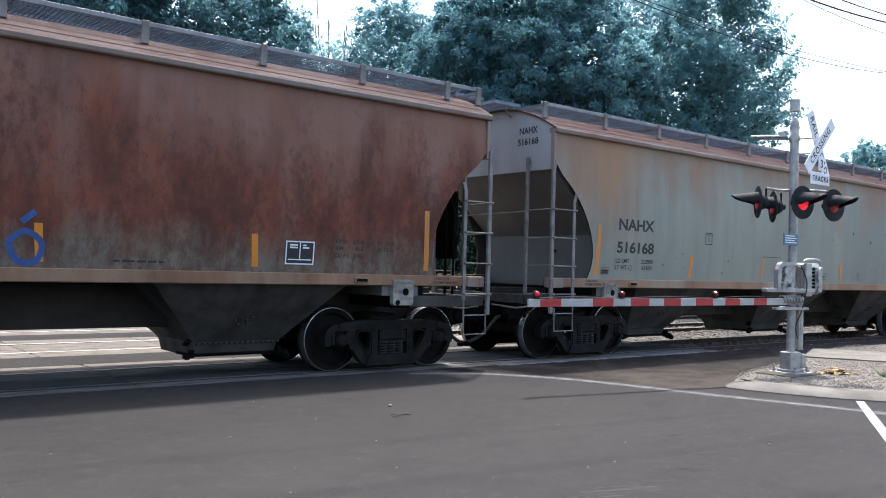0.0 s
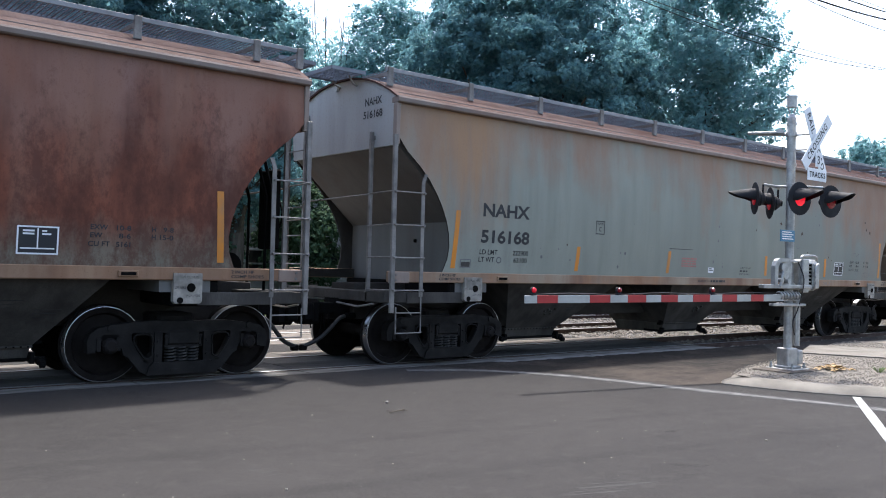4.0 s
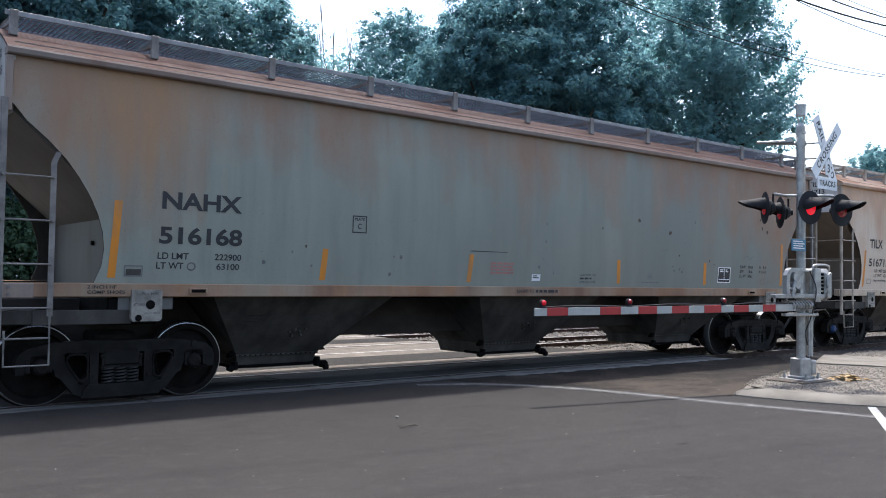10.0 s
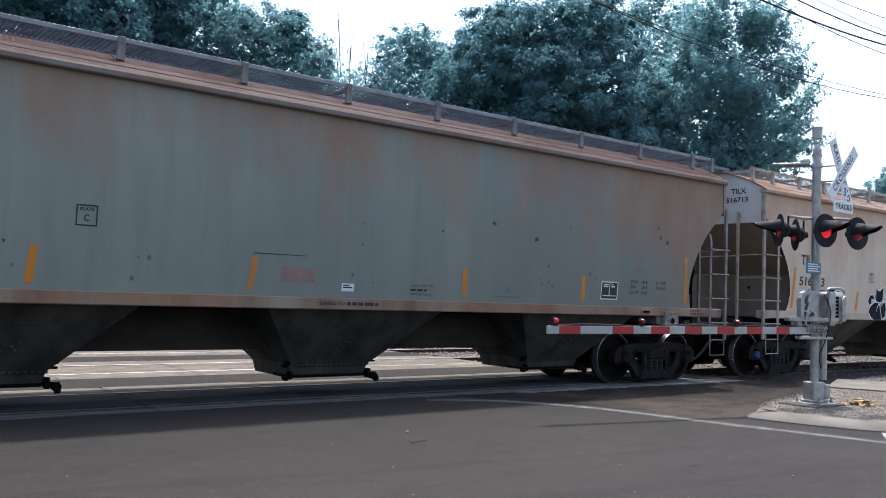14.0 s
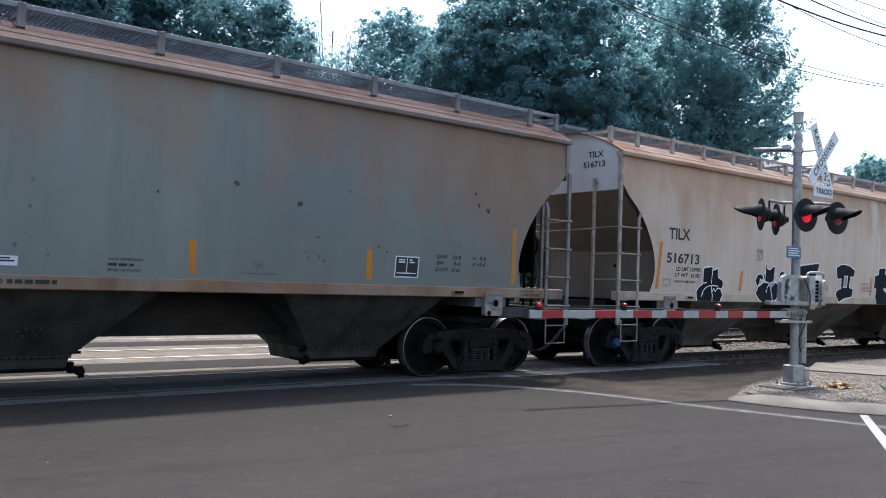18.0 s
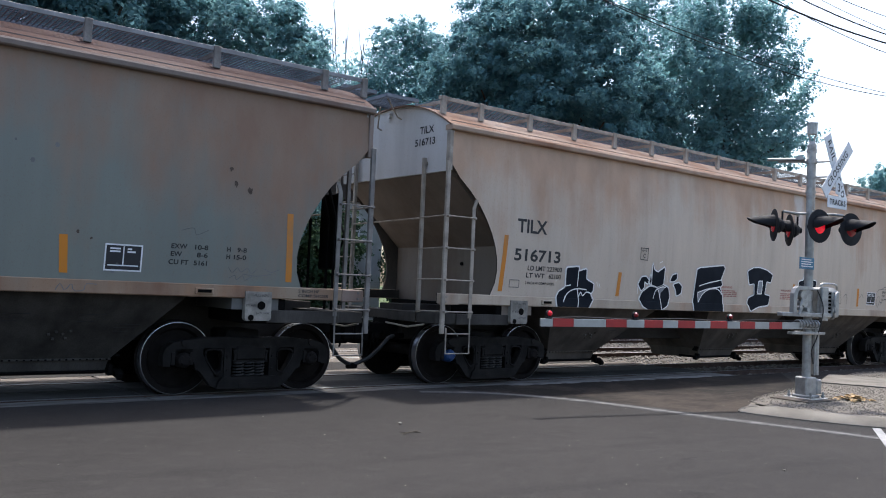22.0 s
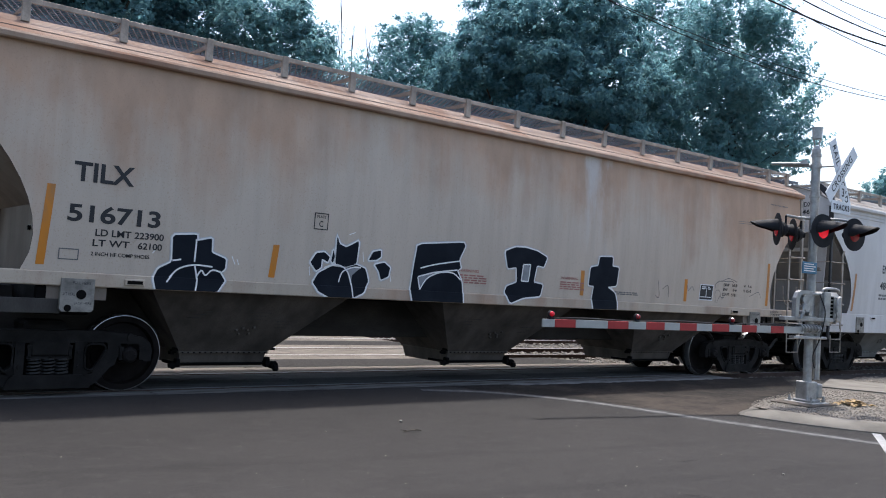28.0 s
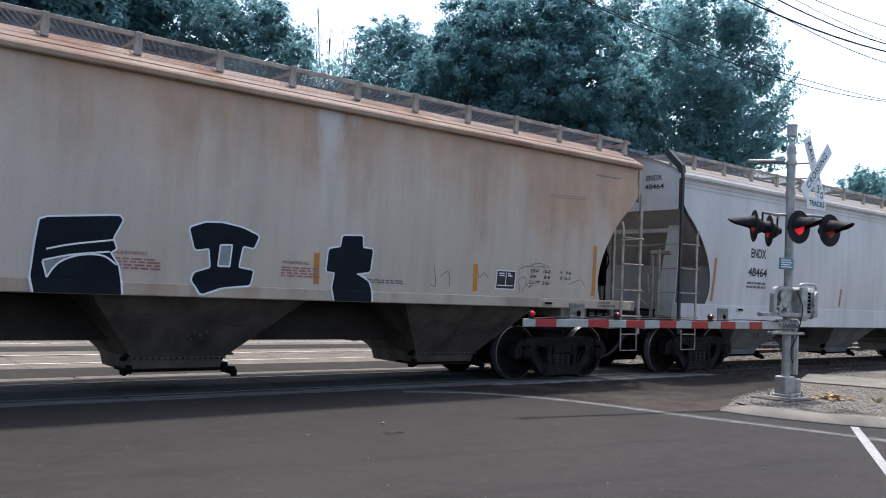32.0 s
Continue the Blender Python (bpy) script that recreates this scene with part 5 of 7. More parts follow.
            part("brake_stand", box(bmesh.new(), min(sx * 8.36, sx * 8.42), max(sx * 8.36, sx * 8.42), -0.93, -0.87, 1.1, 2.46, 0.006), steel, car)
            part("brake_crank", box(bmesh.new(), min(sx * 8.34, sx * 8.44), max(sx * 8.34, sx * 8.44), -1.36, -0.86, 2.44, 2.53, 0.02), steel, car)
            for y0 in (-0.3, 0.05):
                part("brake_pipe", tube(bmesh.new(), along([(sx * 8.2, y0 - 0.35, 2.05), (sx * 8.25, y0 - 0.4, 1.85), (sx * 8.3, y0 - 0.5, 1.6), (sx * 8.32, y0 - 0.85, 1.35)], 10), 0.018, 6), steel, car)
        else:
            rod(bm2 := bmesh.new(), (sx * 7.15, -0.45, 1.98), (sx * 7.19, -0.45, 1.98), 0.03, 10)
            part("panel_plug", bm2, UNDER_BLACK, car)
            se = part("sill_end", box(bmesh.new(), min(sx * 8.10, sx * 8.455), max(sx * 8.10, sx * 8.455), -1.572, -1.50, 1.30, 1.468, 0.01), POST_BROWN if slope is SLOPE_GREY else sill, car)
            for zz in (1.345, 1.425):
                part("bolt", rod(bmesh.new(), (sx * 8.36, -1.585, zz), (sx * 8.36, -1.57, zz), 0.018, 8), steel, se)
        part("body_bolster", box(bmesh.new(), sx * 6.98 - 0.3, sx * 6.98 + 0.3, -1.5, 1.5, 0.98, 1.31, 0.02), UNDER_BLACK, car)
        # end platform and sill
        bm = box(bmesh.new(), min(sx * 8.0, sx * 8.5), max(sx * 8.0, sx * 8.5), -1.5, 1.5, 1.0, 1.16, 0.01)
        part("end_sill", bm, UNDER_GREY, car)
        bm = box(bmesh.new(), min(sx * 7.0, sx * 8.1), max(sx * 7.0, sx * 8.1), -1.52, -1.46, 0.99, 1.16, 0.008)
        part("step_beam", bm, UNDER_GREY, car)
        for sgn in (-1, 1):
            y0, y1 = sorted((sgn * 1.50, sgn * 1.585))
            xa = sx * 6.84
            bm = prism(bmesh.new(), [(xa - 0.185, 1.05), (xa - 0.16, 1.02), (xa + 0.16, 1.02), (xa + 0.185, 1.05), (xa + 0.185, 1.40), (xa - 0.185, 1.40)], y0, y1)
            jp = part("jacking_plate", bm, WHITE_PLATE, car, "dirty white plate with black lifting holes")
            if sgn < 0:
                rod(bm2 := bmesh.new(), (xa + 0.04, -1.592, 1.22), (xa + 0.04, -1.57, 1.22), 0.055, 16)
                part("lifting_hole", bm2, UNDER_BLACK, jp)
                rod(bm2 := bmesh.new(), (xa - 0.1, -1.592, 1.06), (xa - 0.1, -1.57, 1.06), 0.04, 12)
                part("lifting_hole", bm2, UNDER_BLACK, jp)
                letters("PULL HERE", xa - 0.06, xa + 0.14, 1.335, 0.032, INK, jp, 0.0245, bold=0.0)
                letters("LIFT HERE", xa - 0.17, xa - 0.03, 1.205, 0.032, INK, jp, 0.0245, bold=0.0)
                letters("JACK HERE", xa - 0.03, xa + 0.16, 1.10, 0.032, INK, jp, 0.0245, bold=0.0)
        # coupler
        bm = box(bmesh.new(), min(sx * 8.2, sx * 8.85), max(sx * 8.2, sx * 8.85), -0.11, 0.11, 0.76, 0.94, 0.02)
        box(bm, min(sx * 8.8, sx * 9.13), max(sx * 8.8, sx * 9.13), -0.20, 0.17, 0.60, 1.0, 0.05)
        box(bm, min(sx * 8.95, sx * 9.16), max(sx * 8.95, sx * 9.16), -0.26, -0.16, 0.66, 0.95, 0.03)
        box(bm, min(sx * 8.1, sx * 8.5), max(sx * 8.1, sx * 8.5), -0.24, 0.24, 0.66, 1.04, 0.02)
        part("coupler", bm, UNDER_BLACK, car)
        bm = tube(bmesh.new(), along([(sx * 8.40, -0.35, 0.74), (sx * 8.55, -0.36, 0.71), (sx * 8.72, -0.34, 0.54), (sx * 8.9, -0.28, 0.37), (sx * 9.17, -0.22, 0.255)], 14), 0.033, 8)
        hose = part("air_hose", bm, RUBBER, car)
        part("gladhand", box(bmesh.new(), min(sx * 9.06, sx * 9.185), max(sx * 9.06, sx * 9.185), -0.265, -0.175, 0.21, 0.30, 0.02), UNDER_BLACK, hose)
        part("angle_cock", rod(bmesh.new(), (sx * 8.28, -0.35, 0.74), (sx * 8.46, -0.35, 0.74), 0.05, 10), UNDER_BLACK, hose)
        part("hose_strap", tube(bmesh.new(), along([(sx * 8.75, -0.15, 0.76), (sx * 8.82, -0.2, 0.5), (sx * 9.0, -0.25, 0.34)], 8), 0.007, 5), UNDER_BLACK, hose)
        for u, zl in ((8.62, 0.5), (8.70, 0.46), (8.95, 0.55)):
            part("lock_link", tube(bmesh.new(), [(sx * u, -0.14, 0.78), (sx * (u + 0.02), -0.16, 0.62), (sx * u, -0.15, zl)], 0.016, 6), UNDER_BLACK, car)
        bm = tube(bmesh.new(), [(sx * 8.52, -0.2, 0.95), (sx * 8.58, -0.9, 0.92), (sx * 8.56, -1.3, 0.98)], 0.016, 6)
        part("uncoupling_lever", bm, steel, car)
        if post:
            bm = prism(bmesh.new(), [(-1.625, 4.08), (-1.54, 4.08), (-1.50, 4.17), (-1.17, 4.50), (-1.19, 4.60), (-1.27, 4.58), (-1.60, 4.25)], min(sx * 8.47, sx * 8.36), max(sx * 8.47, sx * 8.36), "x")
            part("corner_cap", bm, post, car, "black cap over the roof corner")
        ladder_set(car, sx, steel, post)
        # crossover platform on the roof end
        bm = bmesh.new()
        for k in range(9):
            y = -0.70 + k * 0.0975
            box(bm, min(sx * 8.44, sx * 9.04), max(sx * 8.44, sx * 9.04), y - 0.006, y + 0.006, 4.545, 4.562)
        for k in range(13):
            x = sx * (8.45 + k * 0.048)
            box(bm, x - 0.006, x + 0.006, -0.71, 0.085, 4.546, 4.561)
        part("end_platform", bm, GRATING, car)["kind"] = "stuff"
        part("platform_edge", box(bmesh.new(), sx * 9.05 - 0.01, sx * 9.05 + 0.01, -0.72, 0.095, 4.525, 4.58), GRATING, car)
        for y in (-0.725, 0.095):
            part("platform_edge", box(bmesh.new(), min(sx * 8.44, sx * 9.06), max(sx * 8.44, sx * 9.06), y - 0.01, y + 0.01, 4.525, 4.58), GRATING, car)
        for xo, y0, y1, z1 in ((8.96, -0.60, -0.26, 4.31), (8.66, 0.06, 0.33, 4.2)) if slanted else ((8.6, -0.5, -0.5, 4.38), (8.6, 0.0, 0.0, 4.42)):
            bm = tube(bmesh.new(), [(sx * xo, y0, 4.53), (sx * 8.52, y1, z1 + 0.03), (sx * 8.44, y1, z1)], 0.014, 6)
            part("platform_brace", bm, steel, car)
        rod(bm2 := bmesh.new(), (sx * 8.43, 0.1, 4.42), (sx * 8.47, 0.1, 4.42), 0.05, 12)
        part("lifting_eye", bm2, end_paint or paint, car)
    # brake gear at the trailing end
    bm = bmesh.new()
    rod(bm, (7.95, -0.35, 1.5), (7.95, 0.5, 1.5), 0.19, 16)
    part("air_reservoir", bm, UNDER_BLACK, car)
    for y in (-0.95, -0.75, -0.2):
        part("brake_pipe", tube(bmesh.new(), [(8.3, y, 0.95), (8.3, y, 2.5), (8.15, y + 0.05, 3.1)], 0.025, 6), UNDER_BLACK, car)
    bm = bmesh.new()
    tube(bm, [(8.5, -0.6 + 0.26 * math.cos(a), 2.25 + 0.26 * math.sin(a)) for a in [2 * math.pi * k / 20 for k in range(21)]], 0.016, 6)
    for k in range(3):
        a = k * 2.094
        rod(bm, (8.5, -0.6, 2.25), (8.5, -0.6 + 0.25 * math.cos(a), 2.25 + 0.25 * math.sin(a)), 0.012, 6)
    part("hand_brake_wheel", bm, UNDER_BLACK, car)
    part("brake_panel", box(bmesh.new(), 8.38, 8.48, -0.85, -0.35, 1.75, 2.9, 0.02), UNDER_BLACK, car)
    for x in (-6.2, 6.1):
        sp = part("sill_pocket", box(bmesh.new(), x - 0.12, x + 0.12, -1.585, -1.55, 1.345, 1.425, 0.008), sill, car)
        part("pocket_slot", box(bmesh.new(), x - 0.09, x + 0.09, -1.592, -1.58, 1.365, 1.405), UNDER_BLACK, sp)
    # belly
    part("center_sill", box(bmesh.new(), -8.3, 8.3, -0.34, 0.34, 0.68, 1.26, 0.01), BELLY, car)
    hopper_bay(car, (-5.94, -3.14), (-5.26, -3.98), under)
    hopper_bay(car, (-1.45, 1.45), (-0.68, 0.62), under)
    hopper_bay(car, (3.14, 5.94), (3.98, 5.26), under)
    for side in (-1, 1):
        running_board(car, side, brackets, slanted, steel)
    for x in (-TRUCK, TRUCK):
        make_truck(car, x, cap_mat or BROWN_CAP)
    # reflective strips
    for x, top in ((-7.24, 2.45), (-4.41, 1.975), (-1.77, 1.975), (1.49 if paint is TAN_CAR else 1.77, 1.975), (4.41, 1.975), (7.24, 2.45)):
        lean = 0.05 if x < 0 else -0.05
        lean *= 0.6 if top < 2 else 1.0
        solid_decal("reflective_strip", flat([(x - lean / 2 - 0.045, 1.54), (x - lean / 2 + 0.045, 1.54), (x + lean / 2 + 0.045, top), (x + lean / 2 - 0.045, top)]), 0.004, FADED_STRIP if post else YELLOW, car)
    return car


B_WIDE = [-8.33 + 1.617 * k for k in range(11)] + [8.5]
B_CLOSE = [-8.33, -7.55] + [-6.45 + 1.085 * k for k in range(14)] + [8.4]
"""Four covered hoppers, coupled."""
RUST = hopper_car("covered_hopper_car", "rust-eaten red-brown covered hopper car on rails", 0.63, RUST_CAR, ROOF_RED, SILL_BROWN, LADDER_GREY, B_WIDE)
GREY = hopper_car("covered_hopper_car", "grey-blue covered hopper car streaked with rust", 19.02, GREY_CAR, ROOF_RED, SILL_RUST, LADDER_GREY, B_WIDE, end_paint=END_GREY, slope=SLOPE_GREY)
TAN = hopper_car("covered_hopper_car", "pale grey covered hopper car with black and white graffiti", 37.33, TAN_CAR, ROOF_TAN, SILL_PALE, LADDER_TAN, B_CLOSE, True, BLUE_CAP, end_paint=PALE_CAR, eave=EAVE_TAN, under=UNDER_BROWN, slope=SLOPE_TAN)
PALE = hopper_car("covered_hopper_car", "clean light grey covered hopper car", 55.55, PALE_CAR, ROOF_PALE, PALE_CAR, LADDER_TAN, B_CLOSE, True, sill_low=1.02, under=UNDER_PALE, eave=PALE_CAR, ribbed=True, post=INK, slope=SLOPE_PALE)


def stroke_mesh(pts, w):
    """A painted stroke as one joined ribbon."""
    bm = bmesh.new()
    prev = None
    for k, p in enumerate(pts):
        d = (Vector(pts[min(k + 1, len(pts) - 1)]) - Vector(pts[max(k - 1, 0)])).normalized() * w
        pair = bm.verts.new((p[0] - d.y, 0, p[1] + d.x)), bm.verts.new((p[0] + d.y, 0, p[1] - d.x))
        if prev:
            bm.faces.new((prev[0], pair[0], pair[1], prev[1]))
        prev = pair
    return bm


def data_block(car, exw=True, ink=INK):
    """The dimension stencil and the black inspection label near the trailing end."""
    frame_box(4.86, 5.30, 1.585, 1.905, 0.018, SIGN_WHITE, car, "label_border", 0.006)
    solid_decal("inspection_label", flat([(4.87, 1.595), (5.29, 1.595), (5.29, 1.895), (4.87, 1.895)]), 0.004, INK, car)
    solid_decal("label_line", flat([(5.07, 1.66), (5.085, 1.66), (5.085, 1.88), (5.07, 1.88)]), 0.007, SIGN_WHITE, car)
    solid_decal("label_line", flat([(4.9, 1.645), (5.26, 1.645), (5.26, 1.66), (4.9, 1.66)]), 0.007, SIGN_WHITE, car)
    bars(4.92, 5.04, 1.84, 0.02, 2, SIGN_WHITE, car, 0.0075)
    bars(5.12, 5.24, 1.84, 0.02, 2, SIGN_WHITE, car, 0.0075)
    if exw:
        for txt, x, w, z in (("EXW", 5.64, 0.2, 1.895), ("10-8", 5.94, 0.17, 1.895), ("H", 6.36, 0.05, 1.895), ("9-8", 6.5, 0.13, 1.895),
                             ("EW", 5.64, 0.14, 1.80), ("8-6", 5.97, 0.14, 1.80), ("H", 6.36, 0.05, 1.80), ("15-0", 6.46, 0.17, 1.80),
                             ("CU FT", 5.62, 0.25, 1.70), ("5161", 5.94, 0.17, 1.70)):
            letters(txt, x, x + w, z, 0.06, ink, car)
    letters("2 INCH HF", 7.42, 7.74, 1.405, 0.04, ink, car)
    letters("COMP SHOES", 7.42, 7.88, 1.345, 0.04, ink, car)


# grey-blue car's stencils
letters("NAHX", -6.70, -5.66, 2.385, 0.215, INK, GREY, bold=0.03)
letters("516168", -6.72, -5.64, 1.96, 0.215, INK, GREY, bold=0.03)
for txt, x0, x1, z in (("LD LMT", -6.73, -6.34, 1.775), ("222900", -6.0, -5.64, 1.775), ("LT WT", -6.74, -6.40, 1.655), ("63100", -5.97, -5.66, 1.655)):
    letters(txt, x0, x1, z, 0.08, INK, GREY, bold=0.015)
letters("NAHX", -1.18, -0.72, 4.03, 0.12, INK, GREY, on_end=-8.426)
letters("516168", -1.20, -0.68, 3.83, 0.12, INK, GREY, on_end=-8.426)
frame_box(-3.98, -3.74, 2.215, 2.46, 0.016, INK, GREY)
letters("PLATE", -3.94, -3.78, 2.39, 0.04, INK, GREY)
letters("C", -3.89, -3.83, 2.27, 0.08, INK, GREY)
frame_box(-7.12, -6.90, 1.555, 1.69, 0.014, INK_GREY, GREY, "defect_card_board")
solid_decal("card_slot", flat([(-7.10, 1.57), (-6.92, 1.57), (-6.92, 1.645), (-7.10, 1.645)]), 0.006, UNDER_GREY, GREY)
data_block(GREY)
bars(-1.35, -0.85, 1.83, 0.03, 4, INK_RED, GREY)
solid_decal("placard", flat([(-0.42, 1.57), (-0.22, 1.57), (-0.22, 1.68), (-0.42, 1.68)]), 0.004, SIGN_WHITE, GREY, "small white placard")
bars(-0.40, -0.24, 1.645, 0.018, 2, INK, GREY, 0.006)
letters("CLOSE HOPPER SLIDES", 0.75, 1.16, 1.675, 0.03, INK, GREY, bold=0.0)
bars(0.75, 1.07, 1.61, 0.03, 1, INK, GREY)
letters("BEFORE CAR IS MOVED", 0.75, 1.14, 1.545, 0.03, INK, GREY, bold=0.0)
letters("LEASED TO", -0.75, -0.36, 1.375, 0.048, INK, GREY)
bars(-0.32, 0.2, 1.375, 0.045, 1, INK, GREY)
letters("2 INCH HF", -7.53, -7.2, 1.41, 0.04, INK, GREY)
letters("COMP SHOES", -7.53, -7.1, 1.35, 0.04, INK, GREY)
solid_decal("scrape", flat([(-1.8, 2.02), (-1.75, 2.035), (-1.0, 2.03), (-1.0, 2.022)]), 0.004, INK, GREY)
rng_ = random.Random(3)
for k in range(26):
    x, z = rng_.choice((-5.2, -5.0, -2.9, -0.4, 3.8, 4.6)) + rng_.uniform(-0.5, 0.5), rng_.uniform(1.55, 1.95) if rng_.random() < 0.8 else rng_.uniform(2.2, 3.0)
    r = rng_.uniform(0.008, 0.028)
    solid_decal("paint_chip", flat([(x + r * math.cos(a), z + r * math.sin(a) * 1.2) for a in [k2 * 1.047 for k2 in range(6)]]), 0.004, INK_GREY, GREY)

# rusty car
data_block(RUST, True, INK)
bars(2.6, 3.2, 1.56, 0.025, 1, INK, RUST)
BLUE_TAG = [[(0.95, 2.0), (1.0, 1.6), (1.2, 1.5), (1.35, 1.65), (1.25, 1.85), (1.05, 1.8)], [(1.45, 1.75), (1.55, 1.55), (1.75, 1.55), (1.8, 1.75), (1.62, 1.88), (1.45, 1.75)], [(1.58, 1.98), (1.72, 2.1)], [(0.7, 2.4), (0.75, 1.9), (0.85, 1.65)]]
for st in BLUE_TAG:
    solid_decal("spray_stroke", stroke_mesh(along(st, 24), 0.035), 0.005, SPRAY_BLUE, RUST)

# pale grey car's stencils
letters("TILX", -6.99, -6.31, 2.515, 0.225, INK, TAN, bold=0.025)
letters("516713", -7.02, -5.96, 2.05, 0.205, INK, TAN, bold=0.025)
for txt, x0, x1, z in (("LD LMT", -6.70, -6.29, 1.905), ("223900", -6.25, -5.90, 1.905), ("LT WT", -6.72, -6.30, 1.785), ("62100", -6.2, -5.91, 1.785)):
    letters(txt, x0, x1, z, 0.08, INK, TAN, bold=0.02)
letters("2 INCH HF COMP SHOES", -6.73, -6.05, 1.675, 0.045, INK, TAN, bold=0.02)
letters("TILX", -1.16, -0.78, 4.0, 0.12, INK, TAN, on_end=-8.426)
letters("516713", -1.2, -0.66, 3.81, 0.12, INK, TAN, on_end=-8.426)
frame_box(-3.87, -3.65, 2.23, 2.46, 0.014, INK, TAN)
letters("PLATE", -3.83, -3.69, 2.39, 0.035, INK, TAN)
letters("C", -3.79, -3.73, 2.27, 0.08, INK, TAN)
frame_box(-7.08, -6.86, 1.61, 1.74, 0.012, INK_GREY, TAN, "defect_card_board")
data_block(TAN)
for x0 in (-1.3, 0.95):
    letters("WARNING", x0, x0 + 0.42, 1.80, 0.045, INK_RED, TAN)
    bars(x0, x0 + 0.6, 1.74, 0.022, 4, INK_RED, TAN)
bars(2.35, 3.0, 1.63, 0.02, 2, INK_GREY, TAN)
bars(7.2, 7.9, 3.74, 0.009, 2, INK_GREY, TAN)


def grow(poly, d):
    """The outline moved outwards by d."""
    n = len(poly)
    area = sum(poly[k][0] * poly[(k + 1) % n][1] - poly[(k + 1) % n][0] * poly[k][1] for k in range(n))
    sg = 1 if area > 0 else -1
    out = []
    for k in range(n):
        a, b, c = Vector(poly[k - 1]), Vector(poly[k]), Vector(poly[(k + 1) % n])
        u, v = (b - a).normalized(), (c - b).normalized()
        m = Vector((u.y + v.y, -u.x - v.x)) * sg
        m = m.normalized() if m.length > 0.05 else Vector((u.y, -u.x)) * sg
        f = max(0.55, m.dot(Vector((u.y, -u.x)) * sg))
        out.append(tuple(b + m * (d / f)))
    return out


def rounded(poly, f=0.16):
    out = []
    for k in range(len(poly)):
        a, b = Vector(poly[k]), Vector(poly[(k + 1) % len(poly)])
        out += [tuple(a.lerp(b, f)), tuple(a.lerp(b, 1 - f))]
    return out


def spray(poly, strokes, gaps=()):
    """A black shape with a white rim, sprayed on the side, with white strokes and thin grey gaps on it."""
    def cut(bm):
        bmesh.ops.triangulate(bm, faces=bm.faces)
        bmesh.ops.bisect_plane(bm, geom=list(bm.verts) + list(bm.edges) + list(bm.faces), plane_co=(0, 0, 1.318), plane_no=(0, 0, 1), clear_inner=True)
        for z in (1.40, 1.465, 1.475, 1.485, 1.55, 1.65, 1.75, 1.85, 1.95, 2.05, 2.15):
            bmesh.ops.bisect_plane(bm, geom=list(bm.verts) + list(bm.edges) + list(bm.faces), plane_co=(0, 0, z), plane_no=(0, 0, 1))
        return bm
    poly = rounded(poly, 0.09)
    bm = flat(poly)
    cut(bm)
    g = solid_decal("graffiti", bm, 0.0085, SPRAY_BLACK, TAN, "black spray-painted shape with a white rim")
    bm = flat(grow(poly, 0.021))
    cut(bm)
    part("white_rim", hug(bm, 0.0055), SPRAY_WHITE, g)
    bm = flat(grow(poly, 0.033))
    cut(bm)
    part("overspray", hug(bm, 0.0035), SPRAY_HAZE, g)
    for gap in gaps:
        part("thin_patch", hug(cut(flat(gap)), 0.0105), SPRAY_THIN, g)
    for st in strokes:
        part("spray_stroke", hug(stroke_mesh(along(st, 14), 0.0105), 0.0125), SPRAY_WHITE, g)


spray([(-5.79, 1.99), (-5.49, 2.02), (-5.48, 1.94), (-5.29, 1.99), (-5.28, 1.81), (-5.08, 1.74), (-5.08, 1.62), (-5.14, 1.56), (-5.07, 1.47), (-5.17, 1.31), (-5.94, 1.30), (-5.98, 1.45), (-5.93, 1.57), (-5.77, 1.66)],
      [[(-5.49, 1.96), (-5.49, 1.68)], [(-5.82, 1.41), (-5.7, 1.57), (-5.5, 1.64), (-5.25, 1.63)], [(-5.48, 1.63), (-5.44, 1.47), (-5.45, 1.32)], [(-5.44, 1.5), (-5.39, 1.58), (-5.33, 1.52), (-5.25, 1.59), (-5.13, 1.57)], [(-5.77, 1.68), (-5.66, 1.7)]])
spray([(-3.8, 1.51), (-3.73, 1.64), (-3.53, 1.75), (-3.31, 1.73), (-3.14, 1.79), (-2.98, 1.74), (-2.91, 1.57), (-2.98, 1.4), (-3.17, 1.31), (-3.53, 1.31), (-3.71, 1.39)],
      [[(-3.65, 1.72), (-3.48, 1.77), (-3.31, 1.72), (-3.21, 1.56), (-3.15, 1.32)], [(-3.4, 1.53), (-3.35, 1.68), (-3.18, 1.75), (-3.06, 1.75)]],
      [[(-3.06, 1.75), (-3.19, 1.64), (-3.2, 1.5), (-3.25, 1.62), (-3.29, 1.7), (-3.18, 1.75)]])
spray([(-3.49, 2.17), (-3.44, 2.06), (-3.33, 2.02), (-3.13, 2.13), (-3.14, 1.80), (-3.31, 1.75), (-3.48, 1.77)], [])
spray([(-3.87, 1.78), (-3.79, 1.91), (-3.67, 1.93), (-3.58, 1.87), (-3.6, 1.80), (-3.7, 1.84), (-3.7, 1.72), (-3.77, 1.67)], [])
spray([(-3.55, 1.82), (-3.53, 1.97), (-3.5, 1.88), (-3.52, 1.79)], [])
spray([(-2.94, 1.87), (-2.88, 1.99), (-2.75, 2.02), (-2.74, 1.93), (-2.81, 1.88)], [])
spray([(-2.83, 1.81), (-2.67, 1.85), (-2.56, 1.78), (-2.58, 1.65), (-2.7, 1.6), (-2.75, 1.72)], [])
